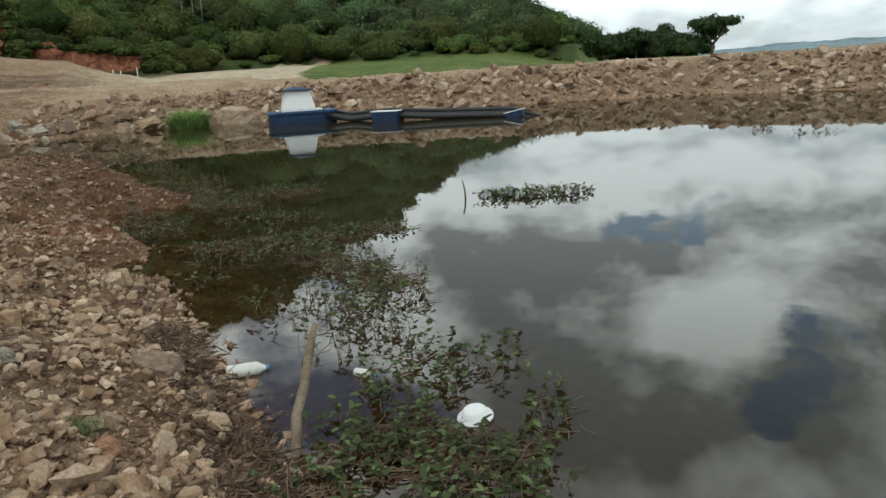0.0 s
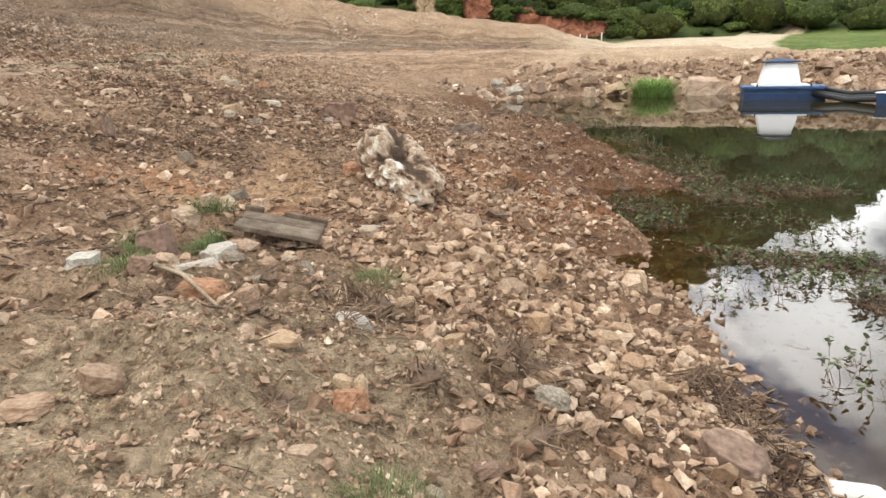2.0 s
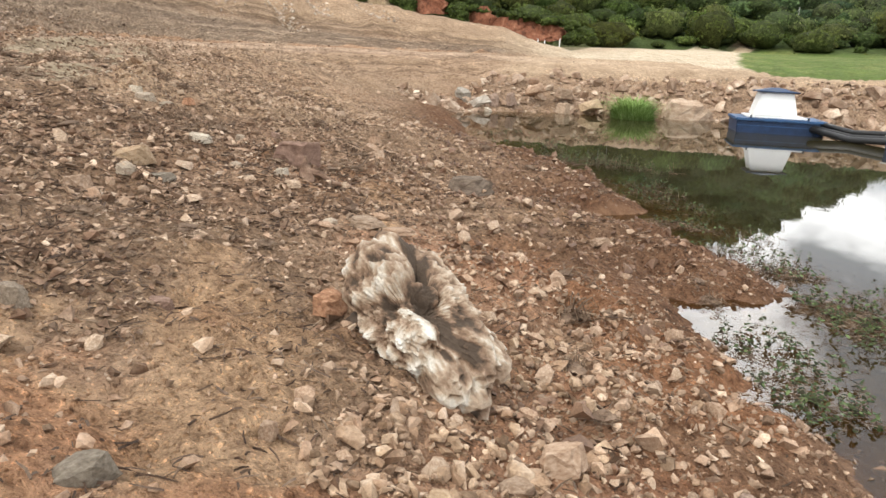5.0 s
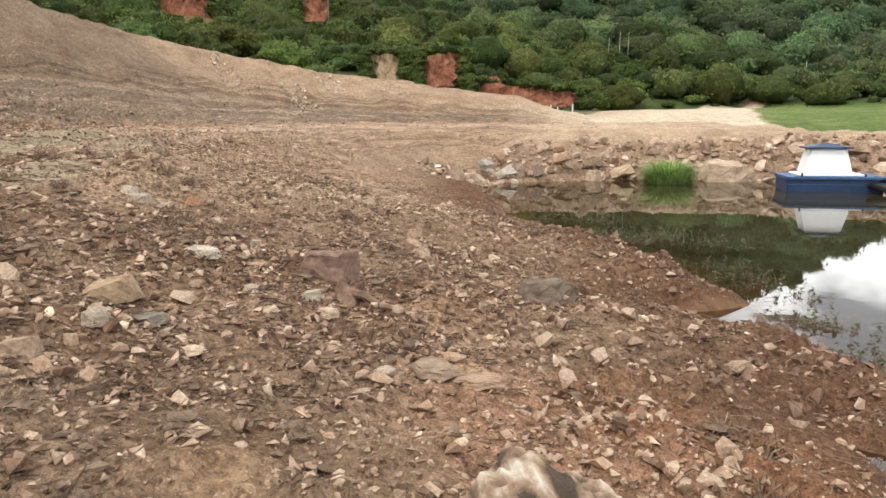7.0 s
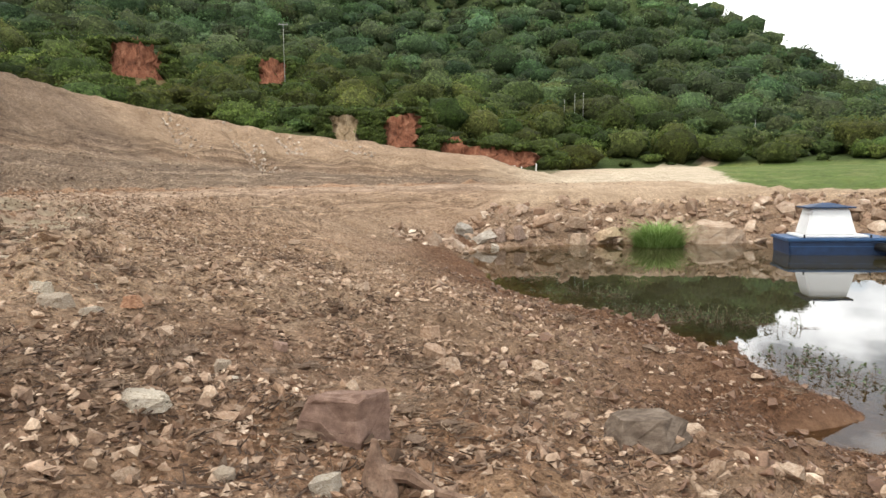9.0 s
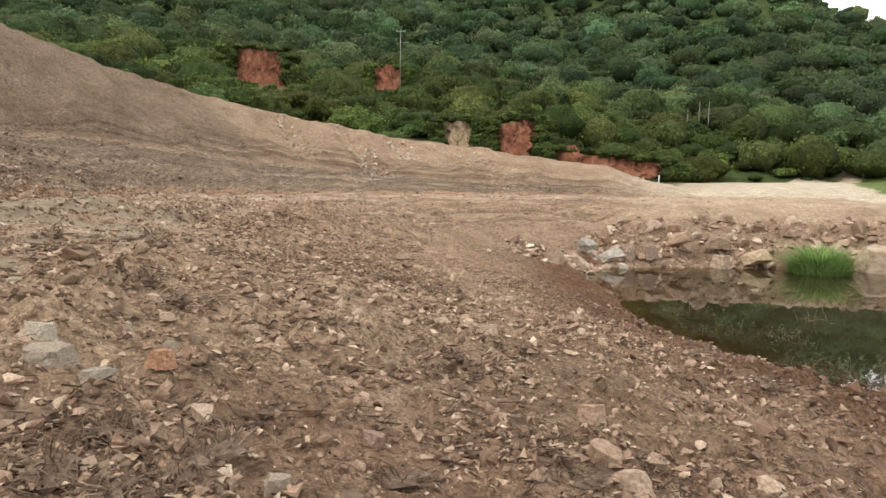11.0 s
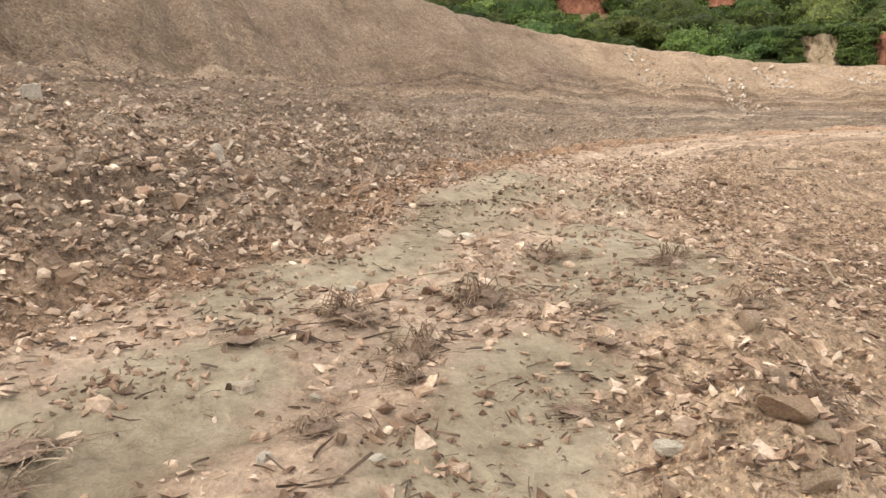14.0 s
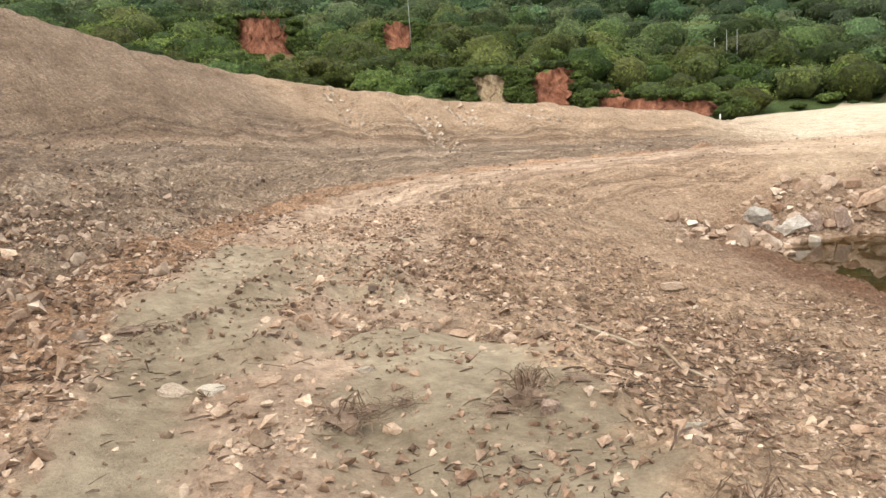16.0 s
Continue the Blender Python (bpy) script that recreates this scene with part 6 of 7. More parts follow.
for k, i in enumerate(order[:160]):
    ob = new("stone", COBBLE_MESH[k % 16])
    flat, w = rg.uniform(0.5, 0.9), size[i] * 0.5
    ob.matrix_world = pose(pos[i, 0], pos[i, 1], pos[i, 2] + w * flat * 0.35, rg.normal() * 16, rg.normal() * 16, rg.uniform(0, 360)) @ Matrix.Diagonal((w, w * rg.uniform(0.65, 0.95), w * flat, 1))
    tagged(ob, "angular broken stone lying loose on the gravel bank", "stone", "loose stones on the bank")
pos, size = pos[order[160:]], size[order[160:]]
V, F = place_many(MEDIUM, len(pos), pos, size, np.random.RandomState(60))
tagged(mesh_object("cobbles", V, F, STONE), "fist-sized broken stones scattered over the bank", "cobbles", kind="stuff")

# a close pavement of worn stones along the first stretch of shore
PEBBLE = []
for k in range(14):
    bm = bmesh.new()
    for p in rng.normal(size=(13, 3)):
        p = p / (np.abs(p) ** 2.6).sum() ** (1 / 2.6)
        bm.verts.new(p * rng.uniform(0.88, 1.0))
    bmesh.ops.convex_hull(bm, input=bm.verts)
    bmesh.ops.delete(bm, geom=[q for q in bm.verts if not q.link_faces], context="VERTS")
    bmesh.ops.triangulate(bm, faces=bm.faces)
    bm.verts.index_update()
    PEBBLE.append((np.array([q.co[:] for q in bm.verts]), np.array([[w.index for w in q.verts] for q in bm.faces])))
    bm.free()
WORN = two_scale("worn_shore_stone", (0.20, 0.128, 0.08), (0.365, 0.255, 0.165), (0.57, 0.45, 0.335), 7, 60, per="island", spread=0.52)
rg = np.random.RandomState(87)
p = np.column_stack([rg.uniform(-6.5, 0.6, 34000), rg.uniform(1.2, 9.2, 34000)])
D, s = shore(p)
p = p[(D > -0.12) & (rg.rand(len(p)) < np.interp(D / np.interp(p[:, 1], [2.0, 4.2, 6.0], [0.38, 0.55, 1.0]), [-0.1, 0.3, 2.2, 3.4], [0.5, 1, 0.8, 0]) * np.clip(0.6 + 0.8 * lumps(p, 0.9, 88, 4), 0.06, 1) * (1 - 0.5 * step(p[:, 1], 7.5, 9)) * (1 - bare(p)) * (1 - 0.9 * grit(p)))]
V, F = place_many(PEBBLE, len(p), np.column_stack([p, ground(p)]), np.clip(rg.lognormal(-2.95, 0.52, len(p)), 0.022, 0.19), rg, (0.4, 0.8))
tagged(mesh_object("shore_stones", V, F, WORN), "closely packed worn tan stones along the shore", "cobbles", kind="stuff")

PALE_SCREE = two_scale("pale_scree", (0.33, 0.255, 0.185), (0.51, 0.42, 0.33), (0.68, 0.60, 0.50), 4, 40, per="island", spread=0.3)
MUD = two_scale("wet_mud", (0.12, 0.068, 0.042), (0.20, 0.118, 0.073), (0.31, 0.195, 0.125), 5, 50, rough=0.6, spec=0.4, per="island", spread=0.3)
DEBRIS = two_scale("dark_plant_debris", (0.055, 0.036, 0.026), (0.10, 0.066, 0.046), (0.19, 0.13, 0.09), 6, 60, per="island", spread=0.45)
LUMP = two_scale("crumbled_soil", (0.12, 0.073, 0.047), (0.255, 0.168, 0.112), (0.40, 0.295, 0.21), 9, 70, per="island", spread=0.6)
CLOD = two_scale("dark_soil_clods", (0.095, 0.062, 0.042), (0.165, 0.112, 0.077), (0.26, 0.185, 0.13), 8, 60, per="island", spread=0.35)
pos, size = strewn(42000, -26, -2, 1.5, 20, [0, 0.3, 3, 4, 8.6, 9.2, 12.2, 12.7, 17, 19], [0.5, 0.5, 0.25, 0.5, 0.5, 0.15, 0.1, 0.7, 0.6, 0], 0.066, 0.5, 0.22, 47)
V, F = place_many(SMALL, len(pos), pos, size, np.random.RandomState(63), (0.3, 0.6))
tagged(mesh_object("clods", V, F, LUMP), "brown crumbled clods of soil over the bank", "soil clods", kind="stuff")
# the stony toe of the graded slope
pos, size = strewn(21000, -30, -14, 2, 18, [12.2, 12.6, 13.2, 15.5, 18, 21], [0, 0.8, 1, 1, 0.7, 0.1], 0.085, 0.5, 0.28, 48)
V, F = place_many(SMALL, len(pos), pos, size, np.random.RandomState(67), (0.5, 0.9))
tagged(mesh_object("cobbles", V, F, TOE_STONE), "pale and brown stones piled along the toe of the slope", "cobbles", kind="stuff")
# crumbled mud along the water's edge
rg = np.random.RandomState(68)
p = np.column_stack([rg.uniform(-17, -2, 30000), rg.uniform(7.5, 23, 30000)])
D, s = shore(p)
p = p[(ground(p) > 0.01) & (D < 3.0) & (D > -0.5) & (far_side(p, s) < 0.5) & (lumps(p, 0.9, 69) > -0.1 - 0.5 * step(p[:, 1], 10.5, 12) * (1 - step(p[:, 1], 17, 19)))]
V, F = place_many(SMALL, len(p), np.column_stack([p, ground(p)]), np.clip(rg.lognormal(-3.0, 0.6, len(p)), 0.02, 0.26), rg, (0.4, 0.8))
tagged(mesh_object("mud_clods", V, F, MUD), "dark red-brown lumps of wet mud at the water's edge", "mud", kind="stuff")
# clods and stones thrown up along the wheel ruts
rg = np.random.RandomState(66)
p = np.vstack([np.array([x0, y0]) + rg.rand(95, 1) * [x1 - x0, y1 - y0] + rg.normal(size=(95, 2)) * 0.11 for x0, y0, x1, y1 in RUTS])
V, F = place_many(SMALL, len(p), np.column_stack([p, ground(p)]), np.clip(rg.lognormal(-3.1, 0.5, len(p)), 0.02, 0.11), rg)
tagged(mesh_object("rut_clods", V, F, CLOD), "dark clods pushed up along the wheel ruts", "soil clods", kind="stuff")
# pale stones washed down the gullies of the cut
rg = np.random.RandomState(64)
p = np.vstack([np.array([x0, y0]) + rg.rand(120, 1) * 1.15 * [x1 - x0, y1 - y0] + rg.normal(size=(120, 2)) * 0.45 for x0, y0, x1, y1 in GULLIES])
V, F = place_many(SMALL, len(p), np.column_stack([p, ground(p)]), np.clip(rg.lognormal(-1.65, 0.5, len(p)), 0.08, 0.5), rg)
tagged(mesh_object("scree", V, F, PALE_SCREE), "pale stones fallen down the gullies of the cut bank", "scree", kind="stuff")
# rows of clods and stones that the blade left along the graded slope
q = np.column_stack([rg.uniform(-44, -15, 900), rg.uniform(2, 44, 900)])
D, s = shore(q)
q = q[((D > 9.5 * PLAN) | ((q[:, 1] > 17) & (D > 5 * PLAN))) & (D < 22 * PLAN) & (far_side(q, s) < 0.3) & (rg.rand(900) < np.interp(D / PLAN, [5, 13, 14, 22], [0.5, 0.3, 1, 0.8]))][:300]
steps, live, rows = rg.randint(18, 80, len(q)), np.ones(len(q), bool), []
for k in range(80):
    live = steps > k
    m = q[live]
    gx_, gy_ = shore(m + [0.3, 0])[0] - shore(m - [0.3, 0])[0], shore(m + [0, 0.3])[0] - shore(m - [0, 0.3])[0]
    tng = np.column_stack([gy_, -gx_])
    tng /= np.linalg.norm(tng, axis=1)[:, None] + 1e-6
    q[live] = m + tng * 0.16 + rg.normal(size=m.shape) * 0.035
    rows.append(q[live] + rg.normal(size=m.shape) * 0.05)
rows = np.vstack(rows)
rows = rows[(silty(rows) < 0.3) & (rg.rand(len(rows)) < 0.8)]
for name, mat, k, label in (("slope_clods", CLOD, slice(0, None, 2), "dark clods in rows along the graded slope"), ("slope_debris", DEBRIS, slice(1, None, 4), "dark plant debris in rows along the graded slope"), ("slope_stones", STONE, slice(3, None, 4), "loose stones in rows along the graded slope")):
    w = rows[k]
    V, F = place_many(SMALL, len(w), np.column_stack([w, ground(w)]), np.clip(rg.lognormal(-2.85, 0.5, len(w)), 0.03, 0.2), rg, (0.3, 0.6))
    tagged(mesh_object(name, V, F, mat), label, "stones" if mat is STONE else "soil clods", kind="stuff")

# ---- dead weeds, twigs and tufts ----
def weed_mesh(seed, stems, wide, tall):
    """Uprooted stems: most arch out from the root, some lie crossed over it."""
    rng = np.random.RandomState(seed)
    bm = bmesh.new()
    for k in range(stems):
        a = rng.uniform(0, 6.28)
        loose = k % 5 < 3
        root = Vector((rng.normal(), rng.normal(), 0)) * (wide * 0.42 if loose else 0.03)
        root.z = rng.uniform(0.005, 0.04) * (0.6 if loose else 1)
        L, up = wide * rng.uniform(0.3, 0.95), tall * rng.uniform(0.1, 1.0) * (0.22 if loose else 1.0)
        bend = rng.normal() * 0.8
        pts = [root]
        for u, h in ((0.35, 0.75), (0.7, 1.0), (1.0, rng.uniform(-0.2, 0.8))):
            pts.append(root + Vector((math.cos(a + bend * u) * L * u, math.sin(a + bend * u) * L * u, max(-root.z, up * h))))
        w = rng.uniform(0.0024, 0.0062)
        tube(bm, pts, [w, w * 0.9, w * 0.75, w * 0.4], 3)
    me = bpy.data.meshes.new("tangle")
    bm.to_mesh(me)
    bm.free()
    me.materials.append(DRY)
    return me


WEEDS = [weed_mesh(70 + k, 46 + 6 * (k % 3), 0.20 + 0.05 * (k % 3), 0.06 + 0.03 * (k % 4)) for k in range(8)]
UPRIGHT = [weed_mesh(90 + k, 60, 0.19, 0.13) for k in range(3)]
BALLS = []
for k in range(4):
    v, f = broken(2, 400 + k, 3, 0.5)
    me = bpy.data.meshes.new("root_ball")
    me.from_pydata((v * [0.12, 0.095, 0.055] + [0, 0, 0.008]).tolist(), [], f.tolist())
    me.materials.append(CLOD)
    BALLS.append(me)
# a line of washed-up stems along the first stretch of shore
for k in range(9):
    a, c = SHORE[5 + k // 2], SHORE[6 + k // 2]
    q = a + (c - a) * ((k % 2) / 2 + 0.13 * (k % 3))
    DRY_WEEDS.append((round(q[0] - 0.14 - 0.08 * (k % 3), 2), round(q[1] - 0.07, 2)))
rg, NAMED = np.random.RandomState(5), len(DRY_WEEDS)
while len(DRY_WEEDS) < 165:
    p = np.array([[rg.uniform(-20, -7), rg.uniform(6, 19)]])
    D = shore(p)[0][0] / PLAN
    if (4.0 < D < 8.6 or 13.2 < D < 15) and lumps(p, 2.0, 19)[0] > 0 or (9 < D < 10.5 and rg.rand() < 0.35):
        DRY_WEEDS.append((round(p[0, 0], 2), round(p[0, 1], 2)))
for k, (x, y) in enumerate(DRY_WEEDS):
    ob = new("dry_weed_clump")
    ob.matrix_world = pose(x, y, height(x, y) + 0.01, 0, 0, k * 67) @ Matrix.Scale((0.70 if k < NAMED else 0.45) + 0.45 * ((k * 13) % 7) / 7, 4) @ Matrix.Diagonal((1, 1, 0.45 if k < 9 else 0.75, 1))
    stems = tagged(new("tangle", WEEDS[k % 8]), kind="stuff")
    stems.parent = ob
    ball = new("root_ball", BALLS[k % 4])
    ball.parent = ob
    tagged(ob, "tangle of dead brown weeds on the ground", "dead weeds", "dead weeds on the bank")

# the larger uprooted clumps on the bench
for k, (x, y, big) in enumerate([(-18.49, 12.29, 1.2), (-17.92, 13.19, 1.35), (-17.28, 10.14, 1.1), (-17.45, 11.13, 1.5), (-16.85, 10.45, 1.1), (-16.4, 12.46, 1.0), (-15.53, 11.95, 1.1), (-18.05, 13.45, 0.9), (-6.65, 9.9, 1.5), (-6.75, 10.6, 1.5), (-4.0, 4.4, 1.1), (-3.75, 4.3, 1.2), (-2.95, 4.5, 1.3), (-15.17, 9.53, 0.72), (-15.12, 9.22, 0.72), (-14.6, 9.26, 0.72), (-14.96, 9.02, 0.72), (-14.77, 8.67, 0.72), (-14.41, 9.81, 0.72), (-15.93, 8.52, 0.72), (-16.32, 10.15, 0.72), (-12.79, 10.1, 1.3), (-13.01, 10.5, 1.1), (-12.77, 10.91, 1.2), (-12.22, 11.63, 1.2)]):
    ob = new("dry_weed_clump")
    ob.matrix_world = pose(x, y, height(x, y) + 0.01, 0, 0, k * 83) @ Matrix.Scale(big, 4)
    stems = tagged(new("tangle", UPRIGHT[k % 3]), kind="stuff")
    stems.parent = ob
    ball = new("root_ball", BALLS[k % 4])
    ball.parent = ob
    tagged(ob, "large uprooted clump of dead brown stems on the ground", "dead weeds", "dead weeds on the bank")


def shreds(p, length, width, seed, lift=0.3):
    """Many short bent straws lying on the ground."""
    rng = np.random.RandomState(seed)
    n = len(p)
    a, L, w = rng.uniform(0, 6.28, n), length * rng.lognormal(0, 0.5, n), width * rng.uniform(0.6, 1.5, n)
    d = np.column_stack([np.cos(a), np.sin(a), rng.normal(size=n) * lift * 0.5])
    side = np.column_stack([-np.sin(a), np.cos(a), np.zeros(n)])
    base = np.column_stack([p, ground(p) + 0.012])
    V = np.empty((n, 9, 3))
    for i, u in enumerate((-0.5, rng.uniform(-0.1, 0.1, n), 0.5)):
        mid = base + d * (L * u)[:, None] + (side * rng.normal(size=n)[:, None] * 0.05 * L[:, None] if i == 1 else 0) + [0, 0, 0.004 if i == 1 else 0]
        mid[:, 2] = np.maximum(mid[:, 2], base[:, 2] - 0.01)
        for j in range(3):
            g = 2.0944 * j
            V[:, 3 * i + j] = mid + (side * math.cos(g) + np.array([0, 0, math.sin(g)])) * (w * (0.5 if i == 2 else 1))[:, None]
    f = np.array([(3 * i + j, 3 * i + (j + 1) % 3, 3 * i + 3 + (j + 1) % 3, 3 * i + 3 + j) for i in range(2) for j in range(3)])
    return V.reshape(-1, 3), (f[None] + 9 * np.arange(n)[:, None, None]).reshape(-1, 4)


for name, mat, n, length, width, seed, lo, label in (("twig_litter", DRY, 22000, 0.11, 0.0042, 77, 0.05, "pale dead stems and twigs strewn over the bank"), ("plant_debris", DEBRIS, 42000, 0.06, 0.006, 78, 0.12, "dark rotting plant debris matted between the stones")):
    rg = np.random.RandomState(seed)
    p = np.column_stack([rg.uniform(-26, 0.3, n), rg.uniform(1.5, 22, n)])
    D, s = shore(p)
    ok = (D > 0.15) & (D < 17 * PLAN) & (lumps(p, 1.1, 9 + seed - 77, 5) > lo) & (far_side(p, s) < 0.5) & (silty(p) < rg.uniform(0.1, 1.35, n)) & (rg.rand(n) < np.interp(D / PLAN, [0.2, 8.5, 9.3, 12.5, 13.2, 17], [1, 1, 0.5, 0.5, 1, 0.4]))
    V, F = shreds(p[ok], length, width, seed)
    tagged(mesh_object(name, V, F, mat), label, "twigs" if mat is DRY else "plant debris", kind="stuff")

# where uprooted plants were dragged over the bank the ground is matted with stems, shards and crumbled soil
rg = np.random.RandomState(83)
p = np.column_stack([rg.uniform(-27, -3, 330000), rg.uniform(3, 19, 330000)])
D, s = shore(p)
D = D / PLAN
thick = np.clip(0.22 + 1.25 * lumps(p, 1.3, 84, 5, 0.6), 0, 1) * np.interp(D, [0.8, 2.5, 3.5, 8.4, 9.4, 12.0, 12.7, 16, 19], [0.15, 0.3, 0.9, 1, 0.4, 0.4, 0.9, 0.8, 0]) * (1 - bare(p)) * (0.35 + 0.65 * step(-p[:, 0], 7, 9.5))
p = p[(rg.rand(len(p)) < 0.8 * thick) & (silty(p) < rg.uniform(0.1, 1.22, len(p))) & (far_side(p, s) < 0.5) & (p[:, 1] > np.interp(p[:, 0], [-27, -14, -12, 0], [3.8, 7.2, 5.2, 0.8]))]
n = len(p)
q = p[:n * 3 // 10]
V, F = shreds(q[(q[:, 0] > -13.6) | (rg.rand(len(q)) < 0.35)], 0.085, 0.0055, 85, 0.7)
tagged(mesh_object("plant_debris", V, F, DEBRIS), "dark dragged stems and roots matted over the bank", "plant debris", kind="stuff")
for name, mat, k, med, label in (("stone_shards", STONE, slice(n * 3 // 10, n * 7 // 10), -2.75, "flat tan shards of stone lying every way"), ("soil_crumbs", CLOD, slice(n * 7 // 10, n * 8 // 10), -2.8, "crumbled dark soil among the shards"), ("soil_crumbs", LUMP, slice(n * 8 // 10, None), -2.65, "crumbled red-brown soil among the shards")):
    w = p[k]
    w = w[(mat is STONE) | (w[:, 0] > -13.6) | (rg.rand(len(w)) < 0.4)]
    V, F = place_many(TINY, len(w), np.column_stack([w, ground(w)]), np.clip(rg.lognormal(med, 0.45, len(w)), 0.025, 0.19), rg, (0.14, 0.4) if mat is STONE else (0.4, 0.8))
    tagged(mesh_object(name, V, F, mat), label, "gravel" if mat is STONE else "soil clods", kind="stuff")

# torn stems and crumbs in drifts over the silt of the bench
rg = np.random.RandomState(96)
p = np.column_stack([rg.uniform(-21, -12.5, 26000), rg.uniform(7.5, 15, 26000)])
p = p[(silty(p) > 0.4) & (lumps(p, 0.75, 97, 5, 0.6) > rg.uniform(0.05, 0.6, len(p)))]
q = p[::4]
V, F = shreds(q, 0.045, 0.0036, 98, 0.6)
tagged(mesh_object("plant_debris", V, F, DEBRIS), "dark torn stems drifted over the pale silt", "plant debris", kind="stuff")
q = p[1::2]
V, F = place_many(TINY, len(q), np.column_stack([q, ground(q)]), np.clip(rg.lognormal(-3.1, 0.5, len(q)), 0.02, 0.12), rg, (0.4, 0.8))
tagged(mesh_object("soil_crumbs", V, F, LUMP), "crumbled red-brown soil drifted over the pale silt", "soil clods", kind="stuff")

# sticks, roots and stems heaped along the first stretch of waterline
rg = np.random.RandomState(79)
for name, mat, n, length, width in (("drift_heap", DEBRIS, 1300, 0.10, 0.0050), ("drift_stems", DRY, 380, 0.15, 0.0038)):
    i = rg.randint(3, 8, n)
    p = SHORE[i] + rg.rand(n, 1) * (SHORE[i + 1] - SHORE[i]) + rg.normal(size=(n, 2)) * 0.12 + [-0.10, -0.08]
    V, F = shreds(p, length, width, 80 + n, 0.9)
    V[:, 2] += np.repeat(np.abs(rg.normal(size=n)) * 0.022, 9)
    tagged(mesh_object(name, V, F, mat), "dark sticks and roots washed up along the waterline", "driftwood", kind="stuff")

for k, (x, y) in enumerate(GRASS_TUFTS):
    grass_clump(x, y, 0.36 + 0.12 * (k % 3), 0.10 + 0.04 * (k % 2), 420, 90 + k, LEAF_GRASS, spread_up=1.3, fine=0.012)["group"] = "grass tufts on the bank"

BLEACHED = two_scale("bleached_stick", (0.20, 0.155, 0.10), (0.34, 0.27, 0.19), (0.46, 0.38, 0.28), 6, 60, per="object", spread=0.2)
for k, (x0, y0, x1, y1, r) in enumerate(((-4.77, 3.57, -3.96, 3.48, 0.014), (-4.70, 3.66, -4.15, 3.55, 0.010), (-22.4, 16.75, -21.75, 16.45, 0.030), (-18.3, 15.45, -17.75, 15.1, 0.022),
                                         (-25.6, 23.6, -25.4, 25.2, 0.03), (-19.45, 16.0, -17.45, 15.02, 0.018))):
    z0, z1 = height(x0, y0) + r + 0.02, height(x1, y1) + r + 0.02
    mx, my = (x0 + x1) / 2, (y0 + y1) / 2 + 0.03
    bm = bmesh.new()
    tube(bm, [(x0, y0, z0), (mx, my, max((z0 + z1) / 2, height(mx, my) + r) + 0.03), (x1, y1, z1)], [r, r * 0.9, r * 0.5], 7)
    tagged(part("stick", bm, BLEACHED, smooth=True), "dry crooked stick lying on the ground", "stick", "sticks")

# an uprooted stump with one long root beside the red-brown block
ROOT_WOOD = two_scale("dead_root_wood", (0.12, 0.072, 0.048), (0.22, 0.14, 0.095), (0.34, 0.24, 0.17), 8, 60, bump=0.6)
root = new("dead_root")
root.location = (-10.16, 10.09, height(-10.16, 10.09))
bm = bmesh.new()
tube(bm, [(0.02, -0.01, -0.04), (0.0, 0.0, 0.07), (-0.03, 0.01, 0.17), (-0.04, 0.02, 0.27)], [0.105, 0.085, 0.050, 0.012], 9)
for vv in bm.verts:
    vv.co += 0.03 * noise.noise_vector(vv.co * 14)
part("stump", bm, ROOT_WOOD, root)
bm = bmesh.new()
lift = [height(-10.16 + x, 10.09 + y) - root.location.z for x, y in ((0.27, 0.17), (0.5, 0.18), (0.7, 0.14))]
tube(bm, [(0.0, 0.0, 0.09), (0.13, 0.10, 0.08), (0.27, 0.17, lift[0] + 0.045), (0.5, 0.18, lift[1] + 0.035), (0.7, 0.14, lift[2] + 0.02)], [0.055, 0.042, 0.034, 0.026, 0.010], 8)
for vv in bm.verts:
    vv.co += 0.015 * noise.noise_vector(vv.co * 11)
part("long_root", bm, ROOT_WOOD, root)
tagged(root, "dead brown root stump with one long root on the gravel", "root")

# ---- rubbish and weeds in the shallows ----
leaning = bmesh.new()
tube(leaning, [(-0.76, 4.02, -0.05), (-0.80, 4.22, 0.15), (-0.76, 4.30, 0.30), (-0.75, 4.45, 0.48), (-0.72, 4.52, 0.60)], [0.032, 0.030, 0.028, 0.024, 0.020], 9)
tagged(part("driftwood_stick", leaning, BLEACHED, smooth=True), "bare crooked stick leaning out of the shallows", "stick")
bm = bmesh.new()
tube(bm, [(-0.33, 11.95, -0.1), (-0.35, 11.95, 0.15), (-0.38, 11.95, 0.28)], [0.018, 0.015, 0.010], 6)
tagged(part("stake", bm, BLEACHED, smooth=True), "thin bare stake standing in the water", "stake")

PLASTIC = plain("white_plastic", (0.70, 0.69, 0.62), 0.45, wear=0.12, scale=12)
CAP = plain("blue_cap", (0.10, 0.22, 0.42), 0.4)


